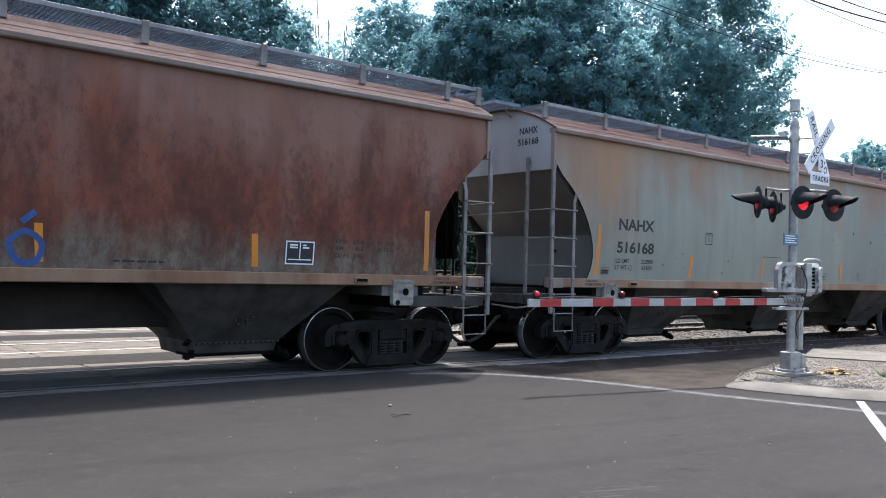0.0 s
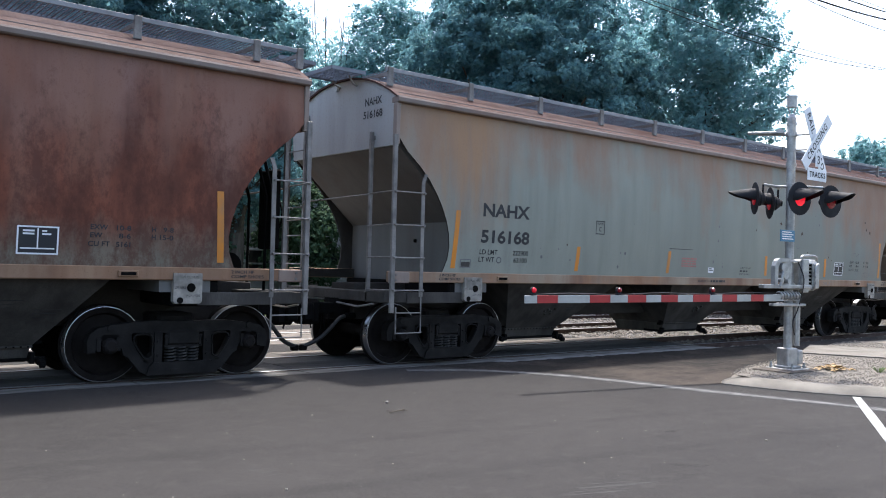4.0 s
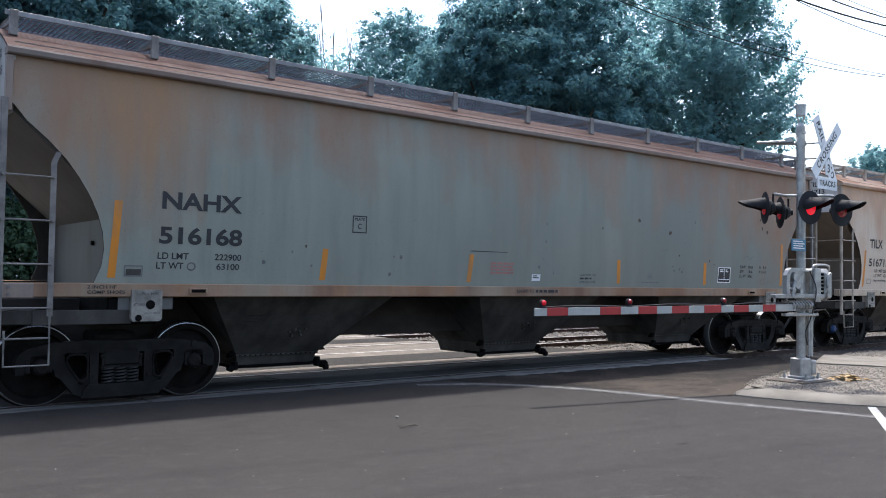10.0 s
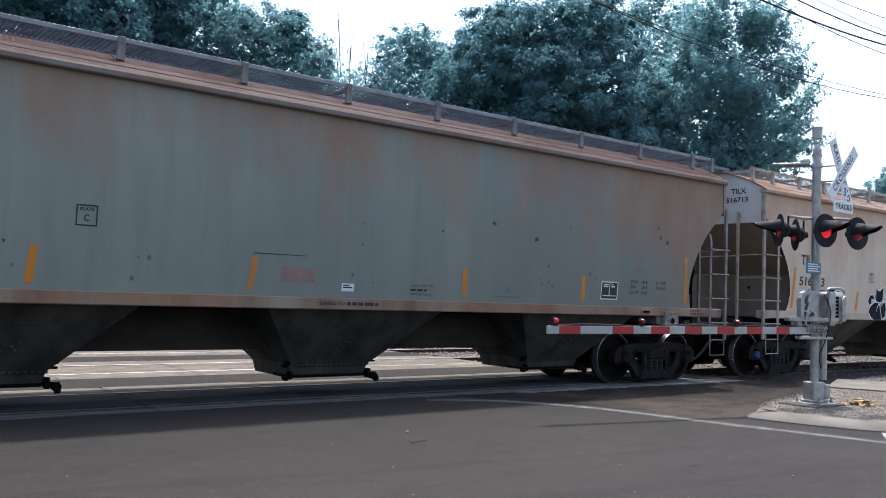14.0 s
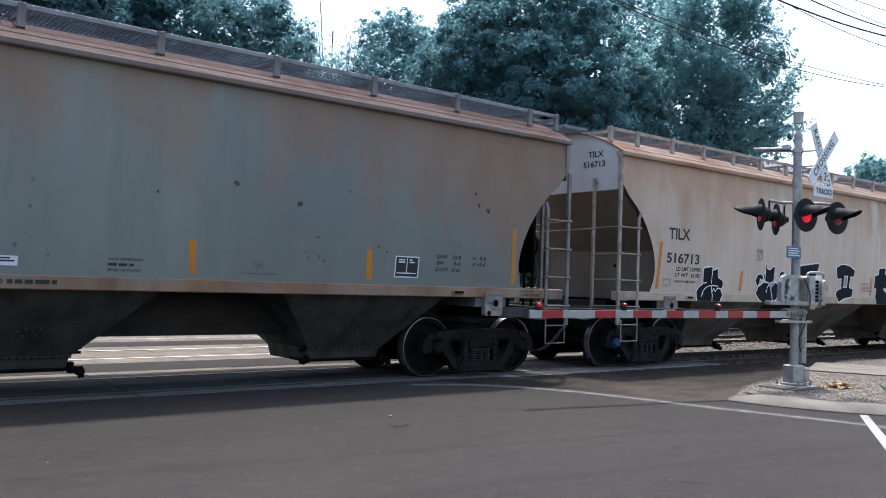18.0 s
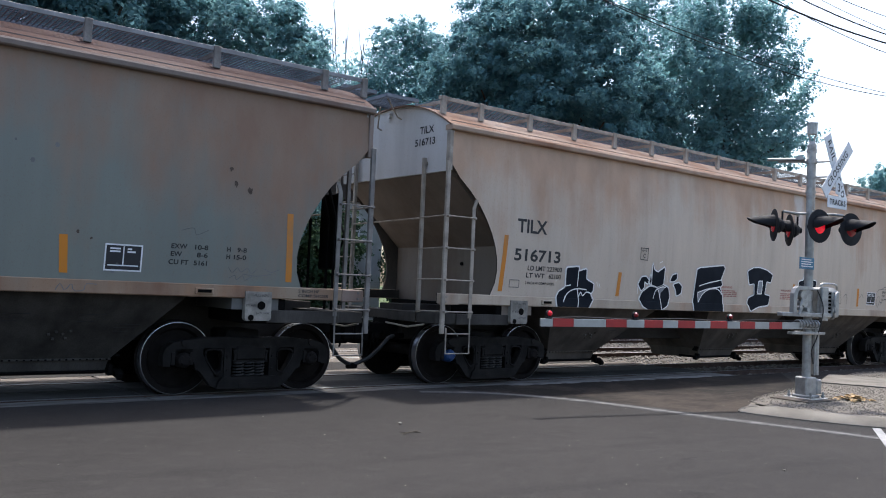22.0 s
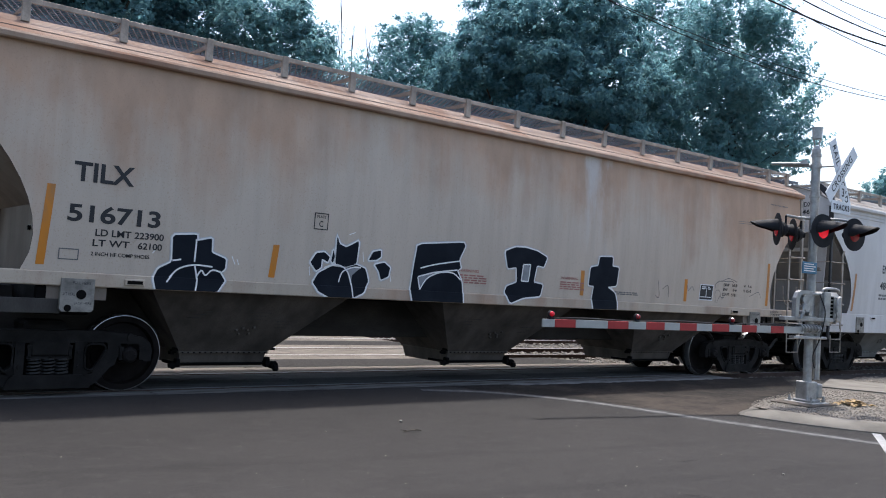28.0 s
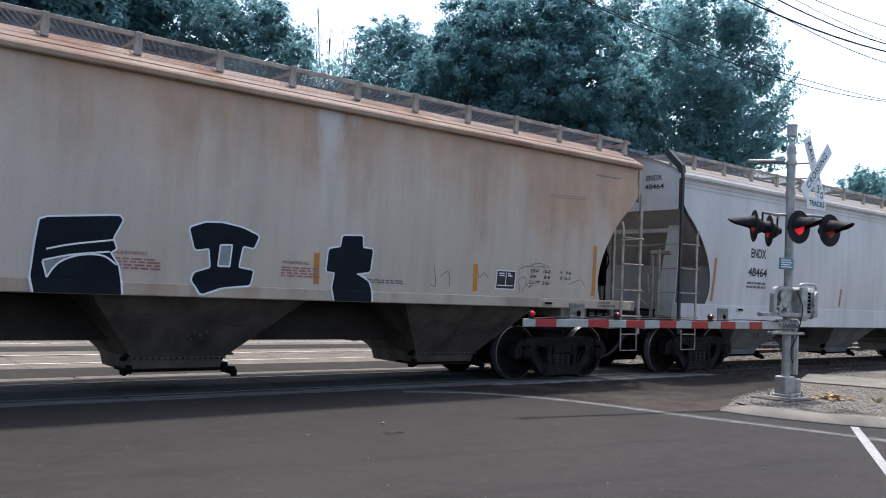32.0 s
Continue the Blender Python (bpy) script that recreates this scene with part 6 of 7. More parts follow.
spray([(-2.11, 2.16), (-1.24, 2.25), (-1.2, 2.2), (-1.3, 1.98), (-1.25, 1.86), (-1.32, 1.81), (-1.21, 1.66), (-1.17, 1.5), (-1.15, 1.30), (-2.11, 1.29), (-2.16, 1.48), (-2.14, 1.87)],
      [[(-2.02, 1.81), (-1.75, 1.88), (-1.29, 1.96)], [(-2.05, 1.68), (-1.74, 1.76), (-1.32, 1.82)], [(-2.05, 1.67), (-1.99, 1.49)], [(-1.99, 1.49), (-1.88, 1.66), (-1.66, 1.76), (-1.4, 1.77), (-1.23, 1.67)]],
      [[(-2.04, 1.67), (-1.78, 1.74), (-1.88, 1.66), (-1.99, 1.51)]])
spray([(-0.37, 2.18), (-0.16, 2.26), (0.07, 2.27), (0.34, 2.23), (0.58, 2.14), (0.52, 1.98), (0.36, 2.0), (0.32, 1.71), (0.54, 1.68), (0.51, 1.49), (0.12, 1.45), (-0.16, 1.35), (-0.29, 1.53), (-0.26, 1.62), (-0.05, 1.69), (-0.09, 1.94), (-0.28, 1.91)],
      [[(0.05, 1.99), (0.21, 2.0)], [(0.21, 2.0), (0.2, 1.72)], [(0.2, 1.72), (0.04, 1.72)], [(0.04, 1.72), (0.05, 1.99)]],
      [[(0.05, 1.99), (0.21, 2.0), (0.2, 1.72), (0.04, 1.72)]])
spray([(1.87, 2.24), (2.21, 2.26), (2.22, 2.09), (2.4, 2.08), (2.38, 1.75), (2.14, 1.72), (2.37, 1.61), (2.43, 1.49), (2.44, 1.29), (1.82, 1.29), (1.77, 1.48), (1.79, 1.72), (1.65, 1.73), (1.66, 2.04), (1.85, 2.08)],
      [[(2.16, 1.71), (2.25, 1.70), (2.33, 1.64)]])
for x0, z0, x1, z1 in ((-6.02, 1.75, -5.95, 1.84), (-5.0, 1.78, -4.95, 1.68), (-4.93, 1.75, -4.9, 1.68), (-3.88, 1.72, -3.86, 1.6), (-3.05, 1.98, -3.02, 1.84), (-2.56, 1.72, -2.52, 1.58), (-3.68, 1.4, -3.6, 1.32), (-3.3, 2.2, -3.2, 2.24)):
    solid_decal("spray_stroke", stroke_mesh([(x0, z0), (x1, z1)], 0.006), 0.0045, SPRAY_WHITE, TAN)

# hand-drawn doodles and rust spots
for st in ([(5.42, 1.55), (5.40, 1.66), (5.37, 1.74), (5.42, 1.80), (5.52, 1.80), (5.56, 1.70), (5.50, 1.62), (5.48, 1.54)], [(5.38, 1.84), (5.36, 1.92), (5.46, 1.98), (5.6, 2.0), (5.75, 1.99), (5.9, 2.01), (6.0, 1.98)], [(5.56, 1.70), (5.62, 1.66), (5.7, 1.68), (5.6, 1.62)], [(5.55, 1.98), (5.8, 2.06), (6.1, 2.0)], [(6.6, 1.72), (6.9, 1.82), (7.02, 1.7)], [(4.45, 1.86), (4.5, 1.76), (4.6, 1.84), (4.68, 1.76)], [(3.55, 1.9), (3.62, 1.6), (3.5, 1.62)], [(3.7, 1.75), (3.85, 1.82), (3.9, 1.6)]):
    solid_decal("marker_doodle", stroke_mesh(along(st, 14), 0.006), 0.0045, INK_GREY, TAN)
for st in ([(6.0, 3.26), (6.9, 3.29)], [(6.0, 3.22), (6.9, 3.25)]):
    solid_decal("pencil_line", stroke_mesh(st, 0.004), 0.0045, INK_GREY, TAN)
for k in range(5):
    a = k * 0.63
    solid_decal("marker_doodle", stroke_mesh([(2.68 - 0.1 * math.cos(a), 1.68 - 0.09 * math.sin(a)), (2.68 + 0.1 * math.cos(a), 1.68 + 0.09 * math.sin(a))], 0.0045), 0.0045, INK_GREY, GREY)
solid_decal("marker_doodle", stroke_mesh([(-6.3 + 0.05 * math.cos(k * 0.42), 1.69 + 0.045 * math.sin(k * 0.42)) for k in range(16)], 0.009), 0.0055, INK_GREY, GREY)
for st in ([(3.2, 1.34), (3.27, 1.39), (3.34, 1.34), (3.42, 1.39), (3.5, 1.34), (3.6, 1.39), (3.7, 1.34)], [(4.35, 1.34), (4.4, 1.42), (4.45, 1.34), (4.52, 1.42), (4.55, 1.34), (4.66, 1.35), (4.68, 1.42), (4.8, 1.42)], [(6.4, 1.7), (6.46, 1.63), (6.52, 1.7), (6.58, 1.64), (6.66, 1.7), (6.72, 1.63), (6.8, 1.69)], [(6.42, 1.56), (6.5, 1.6), (6.52, 1.54), (6.6, 1.6), (6.64, 1.54), (6.74, 1.6)], [(3.0, 2.24), (3.04, 2.19), (3.12, 2.19), (3.17, 2.23)], [(6.9, 1.70), (7.0, 1.66), (7.12, 1.70)], [(6.6, 1.62), (6.8, 1.6), (7.0, 1.63)], [(5.75, 2.12), (5.9, 2.16), (5.95, 2.08), (6.1, 2.15)]):
    solid_decal("marker_doodle", stroke_mesh(along(st, 16), 0.0045), 0.0045, INK_GREY, GREY)
rng_ = random.Random(8)
for x, z, r in ((6.42, 2.77, 0.04), (6.62, 2.70, 0.04), (6.35, 2.95, 0.03), (2.30, 2.72, 0.045), (3.22, 2.53, 0.045), (1.28, 2.53, 0.02), (3.54, 2.10, 0.02), (4.55, 2.02, 0.02), (4.7, 1.95, 0.016), (-4.7, 2.0, 0.02)):
    solid_decal("rust_spot", flat([(x + r * rng_.uniform(0.5, 1.2) * math.cos(a), z + r * rng_.uniform(0.5, 1.4) * math.sin(a)) for a in [k * 0.449 for k in range(14)]]), 0.004, RUST_SPOT, GREY)
bars(2.42, 2.95, 1.56, 0.022, 1, INK_GREY, GREY)

# light grey car's stencils
letters("ENDX", -5.90, -5.30, 2.53, 0.20, INK, PALE, bold=0.025)
letters("48464", -5.98, -5.22, 2.12, 0.19, INK, PALE, bold=0.025)
bars(-6.0, -5.2, 1.95, 0.05, 2, INK_GREY, PALE)
letters("ENDX", -1.1, -0.7, 3.98, 0.11, INK, PALE, on_end=-8.426)
letters("48464", -1.15, -0.66, 3.8, 0.11, INK, PALE, on_end=-8.426)


# ---- the crossing signal ----
MX, MY = 12.77, -4.77


def signal_head(mast, name, x, y, z, az, lens):
    """A flasher: round black backing, hood and red lens. az: degrees, 0 faces the road user at -y."""
    m = pose(x, y, z, 0, 0, az)
    bm = bmesh.new()
    lathe(bm, [(0.02, 0.06), (0.10, 0.05), (0.16, 0.0), (0.255, -0.02), (0.255, -0.03), (0.11, -0.035), (0.05, -0.032)], 28, "y")
    bmesh.ops.transform(bm, matrix=m, verts=bm.verts)
    disc = part("signal_backing", bm, SIGNAL_BLACK, mast)
    bm = lathe(bmesh.new(), [(0.03, -0.062), (0.07, -0.058), (0.105, -0.045), (0.115, -0.036), (0.02, -0.03)], 24, "y")
    bmesh.ops.transform(bm, matrix=m, verts=bm.verts)
    part("lens", bm, lens, disc)
    O, I = [], []
    for k in range(15):
        a = radians(-12 + 204 * k / 14)
        ln = 0.04 + 0.37 * max(0, math.sin(a)) ** 0.45
        O.append([((0.165 - 0.06 * u) * math.cos(a), -0.03 - ln * u, (0.165 - 0.05 * u) * math.sin(a) - 0.012 * u) for u in (0, 0.5, 1)])
        I.append([((0.155 - 0.06 * u) * math.cos(a), -0.03 - ln * u, (0.155 - 0.05 * u) * math.sin(a) - 0.012 * u) for u in (0, 0.5, 1)])
    bm = shell(bmesh.new(), O, I)
    bmesh.ops.transform(bm, matrix=m, verts=bm.verts)
    part("hood", bm, SIGNAL_BLACK, disc, smooth=True)
    bm = bmesh.new()
    rod(bm, (0, 0.05, 0), (0, 0.16, 0), 0.05, 12)
    lathe(bm, [(0.03, 0.14), (0.07, 0.12), (0.12, 0.06), (0.12, 0.04)], 16, "y")
    rod(bm, (0, 0.10, 0), (0, 0.10, 0.22), 0.016, 8)
    bmesh.ops.transform(bm, matrix=m, verts=bm.verts)
    part("lamp_housing", bm, SIGNAL_BLACK, disc)


def text_plate(text, size, m, mat_, parent, off):
    cu = bpy.data.curves.new("text", "FONT")
    cu.body, cu.size, cu.align_x, cu.align_y, cu.offset = text, size, "CENTER", "CENTER", 0.003
    cu.space_character = 1.16
    tmp = bpy.data.objects.new("text", cu)
    scene.collection.objects.link(tmp)
    me = bpy.data.meshes.new_from_object(tmp.evaluated_get(bpy.context.evaluated_depsgraph_get()))
    bpy.data.objects.remove(tmp)
    bpy.data.curves.remove(cu)
    bm = bmesh.new()
    bm.from_mesh(me)
    bpy.data.meshes.remove(me)
    bmesh.ops.transform(bm, matrix=m @ pose(0, -off, 0, 90, 0, 0), verts=bm.verts)
    for b in islands(bm):
        part("letter", b, mat_, parent)


def crossing_signal():
    s_ = thing("crossing_signal", "silver crossing signal mast with crossbuck and red flashers", "railway signal", at=(MX, MY, 0.075))
    bm = bmesh.new()
    rod(bm, (0, 0, 0.05), (0, 0, 4.0), 0.068, 18)
    part("mast", bm, ALU, s_)
    bm = bmesh.new()
    rod(bm, (0, 0, 3.98), (0, 0, 4.06), 0.068, 14, 0.035)
    for u in (-1, 1):
        tube(bm, [(u * 0.022, -u * 0.03, 4.05), (u * 0.016, -u * 0.022, 4.09), (u * 0.03, -u * 0.05, 4.17)], 0.016, 6)
    rod(bm, (0, 0, 4.17), (0, 0, 4.335), 0.074, 16, 0.08)
    rod(bm, (0, 0, 4.335), (0, 0, 4.35), 0.086, 16)
    part("bell", bm, ALU, s_)
    bm = box(bmesh.new(), -0.24, 0.24, -0.24, 0.24, -0.005, 0.03, 0.005)
    box(bm, -0.15, 0.15, -0.15, 0.15, 0.03, 0.07, 0.01)
    for u in (-0.18, 0.18):
        for v in (-0.18, 0.18):
            rod(bm, (u, v, 0.02), (u, v, 0.12), 0.018, 8)
            rod(bm, (u, v, 0.04), (u, v, 0.07), 0.035, 6)
    part("base_plate", bm, ALU, s_)
    turn = pose(0, 0, -0.045, 0, 0, -11)

    def fixed(name, bm, mat_=ALU, parent=None, label="", smooth=False):
        bmesh.ops.transform(bm, matrix=turn, verts=bm.verts)
        return part(name, bm, mat_, parent or s_, label, smooth)
    part("footing", box(bmesh.new(), -0.52, 0.30, -0.34, 0.30, -0.06, 0.018, 0.01), TIE, s_, "weathered brown footing plate")
    fixed("junction_box", box(bmesh.new(), -0.13, 0.11, -0.11, 0.11, 0.10, 0.39, 0.015))
    fixed("relay_box", box(bmesh.new(), 0.09, 0.21, -0.13, 0.06, 0.13, 0.36, 0.02))
    for u, v, r in ((0.15, -0.05, 0.042), (0.075, -0.085, 0.014), (0.19, 0.05, 0.02)):
        fixed("conduit", rod(bmesh.new(), (u, v, 0.42), (u, v, 1.25), r, 10), smooth=True)
    # gate mechanism
    mech = fixed("gate_mechanism", box(bmesh.new(), 0.13, 0.56, -0.13, 0.17, 1.30, 1.80, 0.06), ALU, None, "rounded silver gate motor housing")
    fixed("cover", box(bmesh.new(), 0.10, 0.25, -0.18, -0.12, 1.27, 1.80, 0.012), ALU, mech)
    fixed("cover", box(bmesh.new(), 0.36, 0.52, -0.165, -0.12, 1.33, 1.74, 0.02), ALU, mech)
    for k in range(7):
        fixed("vent_slot", box(bmesh.new(), 0.265, 0.345, -0.145, -0.128, 1.34 + k * 0.058, 1.375 + k * 0.058), UNDER_BLACK, mech)
    fixed("handle", tube(bmesh.new(), along([(0.37, -0.13, 1.32), (0.36, -0.20, 1.36), (0.36, -0.20, 1.62), (0.42, -0.19, 1.72), (0.50, -0.15, 1.72)], 14), 0.02, 8), ALU, mech, smooth=True)
    fixed("top_pipe", tube(bmesh.new(), along([(0.08, -0.15, 1.80), (0.14, -0.15, 1.85), (0.46, -0.12, 1.85), (0.55, -0.08, 1.78)], 12), 0.018, 8), ALU, mech, smooth=True)
    fixed("gate_bracket", box(bmesh.new(), -0.78, 0.30, -0.20, -0.09, 1.33, 1.39, 0.008))
    fixed("gate_bracket", box(bmesh.new(), -0.32, 0.34, 0.09, 0.18, 1.33, 1.39, 0.008))
    fixed("gate_bracket", box(bmesh.new(), -0.55, 0.18, -0.19, -0.09, 1.055, 1.095, 0.008))
    fixed("gate_bracket", box(bmesh.new(), -0.10, 0.18, 0.09, 0.17, 1.055, 1.095, 0.008))
    fixed("gate_bracket", box(bmesh.new(), -0.42, 0.12, -0.12, -0.075, 1.74, 1.77, 0.006))
    fixed("mast_clamp", rod(bmesh.new(), (0, 0, 1.32), (0, 0, 1.41), 0.092, 18))
    fixed("mast_clamp", rod(bmesh.new(), (0, 0, 1.05), (0, 0, 1.10), 0.09, 18))
    fixed("mast_clamp", rod(bmesh.new(), (0, 0, 1.73), (0, 0, 1.78), 0.086, 18))
    fixed("arm_plate", box(bmesh.new(), -0.36, -0.12, -0.15, -0.12, 1.38, 1.80, 0.01))
    fixed("counterweight_arm", prism(bmesh.new(), [(-0.22, 1.80), (-0.44, 1.80), (-0.50, 1.76), (-0.54, 1.68), (-0.55, 1.36), (-0.48, 1.36), (-0.47, 1.66), (-0.44, 1.72), (-0.40, 1.74), (-0.22, 1.74)], -0.20, -0.12))
    for u, z, r in ((-0.36, 1.66, 0.07), (-0.33, 1.53, 0.055), (-0.41, 1.46, 0.035), (-0.26, 1.44, 0.03)):
        fixed("pivot_bolt", rod(bmesh.new(), (u, -0.23, z), (u, -0.10, z), r, 14))
    fixed("link_rod", rod(bmesh.new(), (-0.36, -0.21, 1.66), (-0.44, -0.21, 1.36), 0.022, 8))
    coil = [(-0.40 + 0.46 * k / 84, -0.14 + 0.055 * math.cos(k / 12 * 2 * math.pi), 1.22 + 0.055 * math.sin(k / 12 * 2 * math.pi)) for k in range(85)]
    fixed("buffer_spring", tube(bmesh.new(), coil, 0.014, 6))
    fixed("spring_rod", rod(bmesh.new(), (-0.5, -0.14, 1.22), (0.10, -0.14, 1.22), 0.022, 8))
    fixed("cable_loop", tube(bmesh.new(), along([(0.06, -0.12, 1.75), (0.10, -0.20, 1.5), (0.04, -0.22, 1.25), (0.02, -0.16, 1.0), (-0.04, -0.12, 0.8), (0.03, -0.1, 0.6)], 20), 0.010, 6), RUBBER)
    # crossbuck
    cz = 3.60
    for a, word, off in ((46, "CROSSING", 0.03), (-61, "RAIL   ROAD", 0.0)):
        m = pose(0.12, -0.33 - off, cz, 0, -a, 0)
        bm = box(bmesh.new(), -0.57, 0.57, -0.006, 0.006, -0.105, 0.105, 0.003)
        bmesh.ops.transform(bm, matrix=m, verts=bm.verts)
        bl = part("crossbuck_blade", bm, SIGN_WHITE, s_)
        text_plate(word, 0.15, m, INK, bl, 0.008)
    bm = bmesh.new()
    tube(bm, [(0, -0.05, cz + 0.12), (0.06, -0.32, cz + 0.12)], 0.014, 6)
    tube(bm, [(0, -0.05, cz - 0.12), (0.06, -0.32, cz - 0.12)], 0.014, 6)
    tube(bm, [(0.06, -0.32, cz + 0.14), (0.06, -0.32, cz - 0.14)], 0.016, 6)
    part("sign_bracket", bm, ALU, s_)
    for z in (cz + 0.3, cz + 0.12, cz - 0.12, cz - 0.35):
        part("collar", rod(bmesh.new(), (0, 0, z - 0.02), (0, 0, z + 0.02), 0.08, 16), ALU, s_)
    pl = part("tracks_plate", box(bmesh.new(), -0.17, 0.41, -0.372, -0.36, 2.98, 3.17, 0.003), SIGN_WHITE, s_)
    text_plate("TRACKS", 0.118, pose(0.12, -0.372, 3.07), INK, pl, 0.004)
    pl = part("number_plate", box(bmesh.new(), 0.04, 0.20, -0.388, -0.376, 3.20, 3.42, 0.003), SIGN_WHITE, s_)
    text_plate("3", 0.18, pose(0.12, -0.388, 3.30), INK, pl, 0.004)
    # flashers
    bm = tube(bmesh.new(), [(-0.40, -0.24, 2.89), (0, -0.12, 2.9), (0.32, -0.36, 2.89)], 0.022, 8)
    part("crossarm", bm, ALU, s_)
    bm = tube(bmesh.new(), [(-0.38, 0.24, 2.92), (-0.2, 0.15, 2.9), (0.03, 0.21, 2.89)], 0.022, 8)
    tube(bm, [(0, 0, 2.9), (-0.2, 0.15, 2.9)], 0.022, 8)
    part("crossarm", bm, ALU, s_)
    signal_head(s_, "flasher", -0.42, -0.36, 2.665, -10, LENS_LIT)
    signal_head(s_, "flasher", 0.30, -0.48, 2.665, -10, LENS_DIM)
    signal_head(s_, "flasher", -0.46, 0.315, 2.70, -135, LENS_HALF)
    signal_head(s_, "flasher", -0.05, 0.294, 2.65, -135, LENS_HALF)
    # solar lamp arm
    bm = bmesh.new()
    tube(bm, [(0.0, 0, 3.73), (0.2, 0.0, 3.735), (0.5, 0.0, 3.74)], 0.022, 8)
    box(bm, 0.22, 0.66, -0.06, 0.06, 3.75, 3.785, 0.008)
    prism(bm, [(0.10, 3.76), (0.16, 3.84), (0.24, 3.80), (0.26, 3.75)], -0.05, 0.05)
    rod(bm, (0, 0, 3.70), (0, 0, 3.77), 0.085, 16)
    bmesh.ops.transform(bm, matrix=pose(0, 0, 0, 0, 0, 123.4), verts=bm.verts)
    part("lamp_arm", bm, ALU, s_)
    # blue notice
    pl = part("blue_notice", box(bmesh.new(), -0.42, 0.0, -0.085, -0.075, 2.02, 2.2, 0.003), SIGN_BLUE, s_)
    bm = bmesh.new()
    for k in range(4):
        box(bm, -0.38, -0.05 - 0.05 * (k % 2), -0.09, -0.0855, 2.055 + k * 0.035, 2.07 + k * 0.035)
    part("small_print", bm, SIGN_WHITE, pl)
    return s_


def gate_arm(mx, my):
    g = thing("crossing_gate", "lowered red and white striped crossing gate", "crossing gate", at=(mx, my - 0.15, 0.0))
    g.rotation_euler = (0, radians(-0.55), radians(-11.0))
    edges = [-5.107, -4.919, -4.59, -4.064, -3.716, -3.41, -3.082, -2.805, -2.494, -2.2, -1.871, -1.62, -1.319, -1.025, -0.755, -0.318]
    for k, (a, b) in enumerate(zip(edges, edges[1:])):
        b2 = box(bmesh.new(), a + 0.001, b - 0.001, -0.015, 0.015, 1.166, 1.27, 0.003)
        part("stripe", b2, GATE_RED if k % 2 else GATE_WHITE, g)
    part("arm_spine", box(bmesh.new(), edges[0] + 0.05, 0.1, 0.016, 0.05, 1.17, 1.255, 0.004), ALU, g)
    for x in (-4.975, -3.566, -1.819):
        bm = box(bmesh.new(), x - 0.035, x + 0.035, -0.03, 0.04, 1.27, 1.295, 0.006)
        lamp = part("gate_lamp", bm, SIGNAL_BLACK, g)
        ring = lathe(bmesh.new(), [(0.03, -0.022), (0.046, -0.018), (0.046, 0.018), (0.03, 0.022)], 14, "y")
        box(ring, -0.012, 0.012, -0.012, 0.012, -0.06, -0.03)
        bmesh.ops.transform(ring, matrix=pose(x, 0, 1.335), verts=ring.verts)
        part("lamp_ring", ring, SIGNAL_BLACK, lamp)
        bm = lathe(bmesh.new(), [(0.012, -0.05), (0.028, -0.04), (0.036, -0.02), (0.036, 0.02), (0.028, 0.04), (0.012, 0.05)], 14, "y")
        bmesh.ops.transform(bm, matrix=pose(x, 0, 1.338), verts=bm.verts)
        part("lamp_lens", bm, LENS_TIP if x < -4.5 else LENS_SMALL, lamp)
    part("lamp_wire", tube(bmesh.new(), along([(-0.3, 0.0, 1.285), (-1.2, 0.0, 1.30), (-1.9, 0, 1.278), (-2.8, 0.0, 1.298), (-3.6, 0, 1.277), (-4.4, 0, 1.295), (-4.95, 0.0, 1.28)], 40), 0.008, 5), RUBBER, g)
    return g


crossing_signal()
ARM = gate_arm(MX, MY)
copy_thing(ARM, pose(0.45, 13.2, 0, 0, 0, 169))
far = thing("gate_post", "silver post of the gate beyond the tracks", "gate post", at=(0.45, 13.2, -0.1))
part("mast", rod(bmesh.new(), (0, 0, 0), (0, 0, 4.0), 0.068, 14), ALU, far)
part("gate_mechanism", box(bmesh.new(), -0.42, 0.42, -0.2, 0.2, 1.04, 1.66, 0.05), ALU, far)

# small things on the ground
lf = thing("dry_leaves", "small heap of dry tan leaves on gravel", "leaves", at=(13.47, -5.15, 0.075))
bm = bmesh.new()
for k in range(70):
    x, y = random.gauss(0, 0.15), random.gauss(0, 0.11)
    z = 0.005 + random.uniform(0.2, 1.0) * 0.085 * math.exp(-(x * x + y * y) / 0.03)
    a = random.uniform(0, 6.28)
    c, s2 = math.cos(a) * 0.065, math.sin(a) * 0.065
    bm.faces.new([bm.verts.new(p) for p in ((x - c, y - s2, z), (x + s2 * 0.6, y - c * 0.6, z + 0.022), (x + c, y + s2, z + random.uniform(-0.005, 0.015)), (x - s2 * 0.6, y + c * 0.6, z + 0.012))])
part("leaf_heap", bm, LEAF_DRY, lf)
wd = thing("weed", "small green weed tuft on gravel", "weed", at=(13.83, -5.72, 0.07))
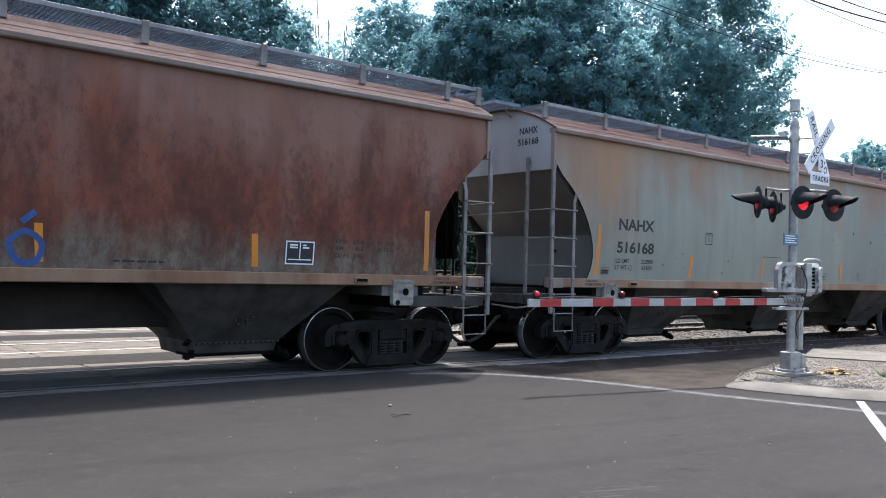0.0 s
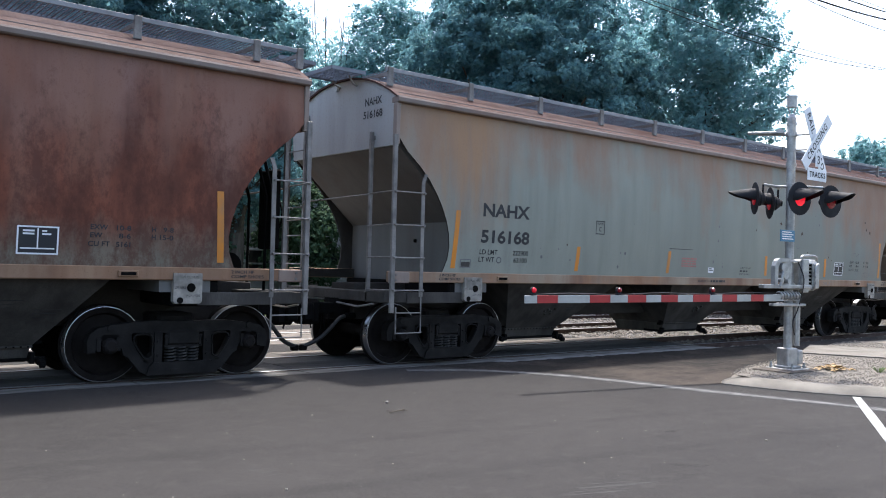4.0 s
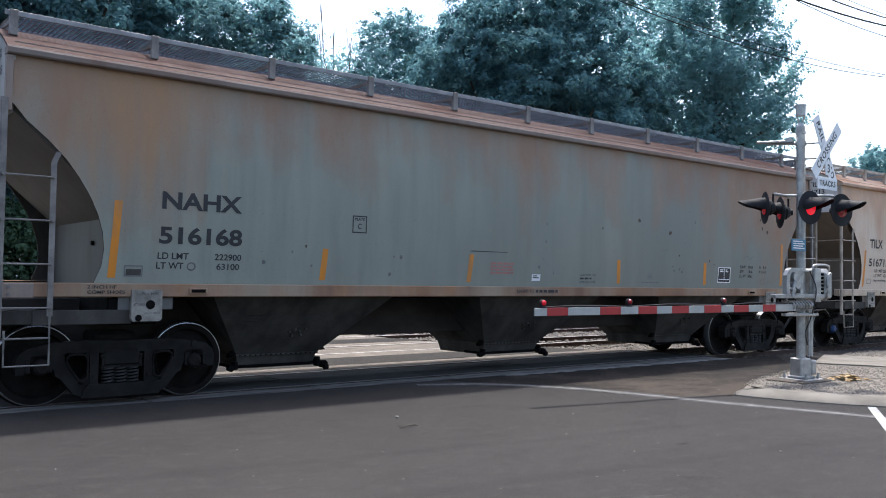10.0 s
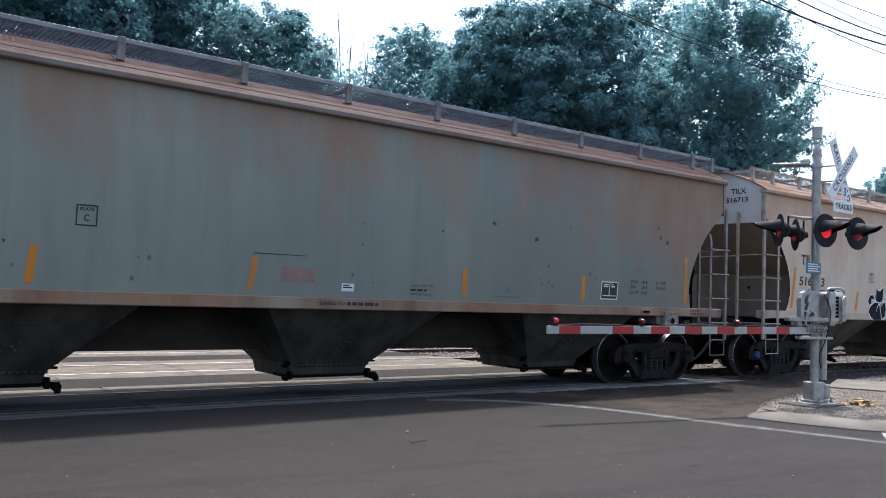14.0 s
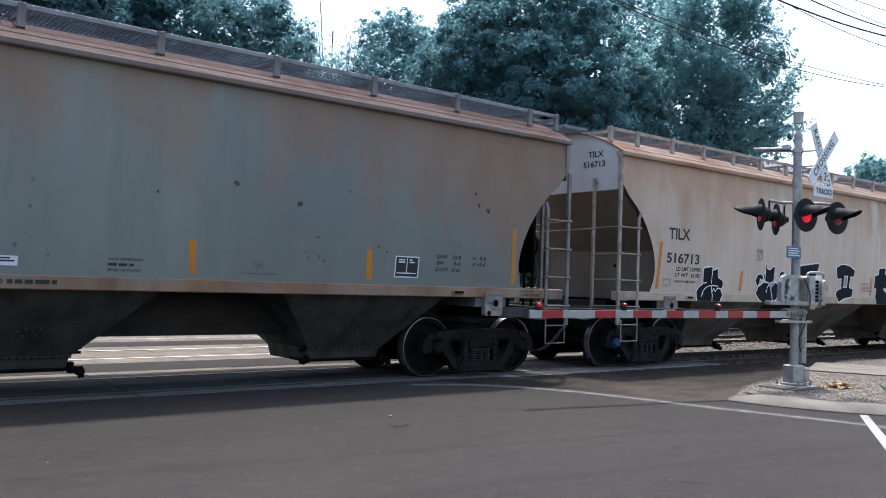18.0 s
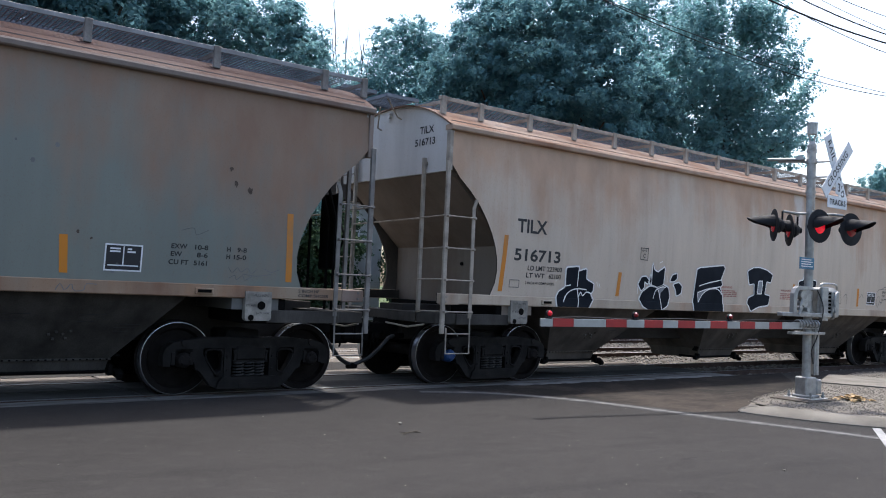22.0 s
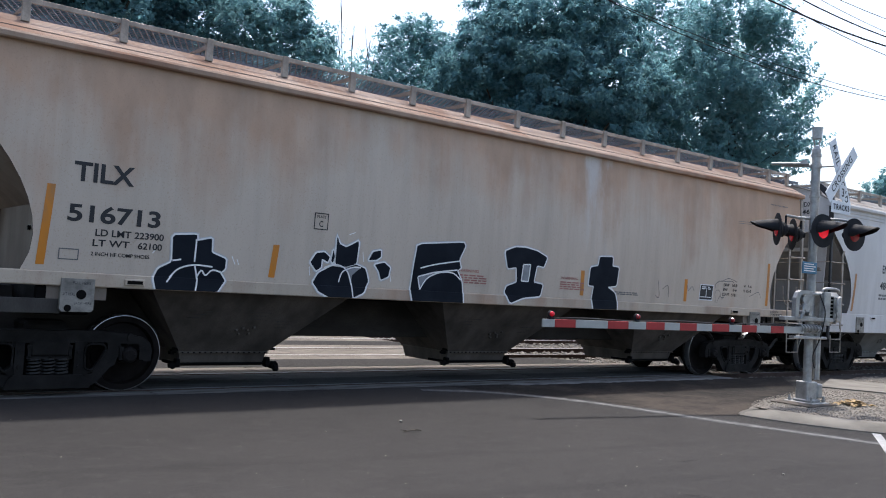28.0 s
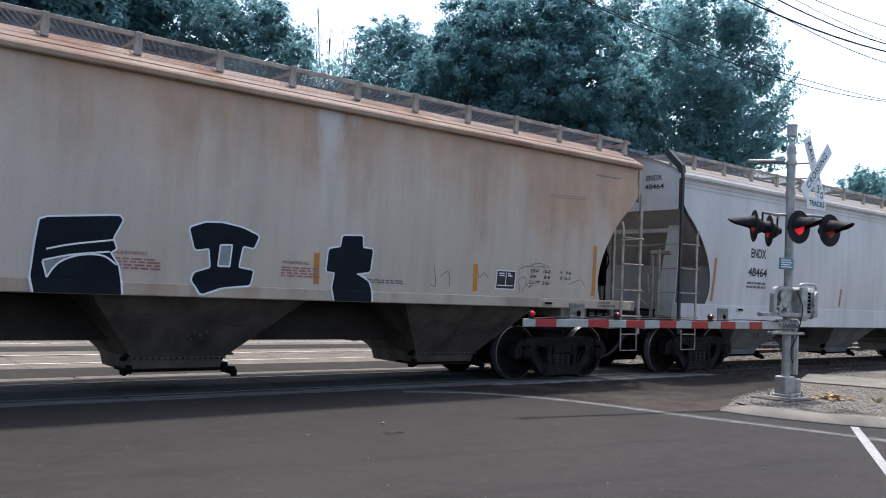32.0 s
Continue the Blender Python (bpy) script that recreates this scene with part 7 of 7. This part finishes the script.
for k in range(26):
    a, r0, h0 = random.uniform(0, 6.28), random.uniform(0.02, 0.10), random.uniform(0.04, 0.11)
    c, s2 = math.cos(a), math.sin(a)
    V = [(c * r0 * 0.3 - s2 * 0.008, s2 * r0 * 0.3 + c * 0.008, 0), (c * r0 * 0.3 + s2 * 0.008, s2 * r0 * 0.3 - c * 0.008, 0), (c * r0 * 0.8 + s2 * 0.006, s2 * r0 * 0.8 - c * 0.006, h0 * 0.7), (c * r0 * 1.5, s2 * r0 * 1.5, h0)]
    raw("blade", V, [(0, 1, 2, 3)], LEAF_C, wd)
tw = thing("twig", "dry brown twig on the asphalt", "twig", at=(5.36, -4.5, 0.012))
bm = tube(bmesh.new(), [(-0.12, -0.02, 0), (0, 0, 0.01), (0.14, 0.06, 0.004)], 0.006, 5)
tube(bm, [(0, 0, 0.01), (0.10, -0.05, 0.008)], 0.004, 5)
tube(bm, [(-0.05, 0, 0.01), (-0.1, 0.06, 0.008)], 0.004, 5)
part("stem", bm, BARK, tw)


for x, y, r in ((5.62, -3.93, 0.022), (2.36, -7.42, 0.016), (2.33, -7.36, 0.012), (2.45, -7.39, 0.011), (2.9, -6.6, 0.010), (7.5, -7.5, 0.012)):
    pb = thing("pebble", "small pale stone lying on the asphalt", "pebble", "pebbles on the road", at=(x, y, 0.0))
    bm = bmesh.new()
    bmesh.ops.create_icosphere(bm, subdivisions=2, radius=r)
    for v in bm.verts:
        v.co = (v.co.x * random.uniform(0.85, 1.2), v.co.y * random.uniform(0.8, 1.1), v.co.z * random.uniform(0.6, 0.75) + r * 0.6)
    part("stone", bm, GRAVEL_STONE, pb)


# ---- what moves ----
def motions():
    ts = [t for t, _ in TRAVEL]
    ss = [s_ for _, s_ in TRAVEL]
    for car in (RUST, GREY, TAN, PALE):
        x0 = car.location.x
        walk(car, [(t, pose(x0 + s_, 0, 0)) for t, s_ in TRAVEL])
    steps = [0.5 * k for k in range(65)]
    for w, k in WHEELS:
        walk(w, [(t, pose(k, 0, RAD, 0, math.degrees(float(np.interp(t, ts, ss)) / RAD), 0)) for t in steps])


motions()
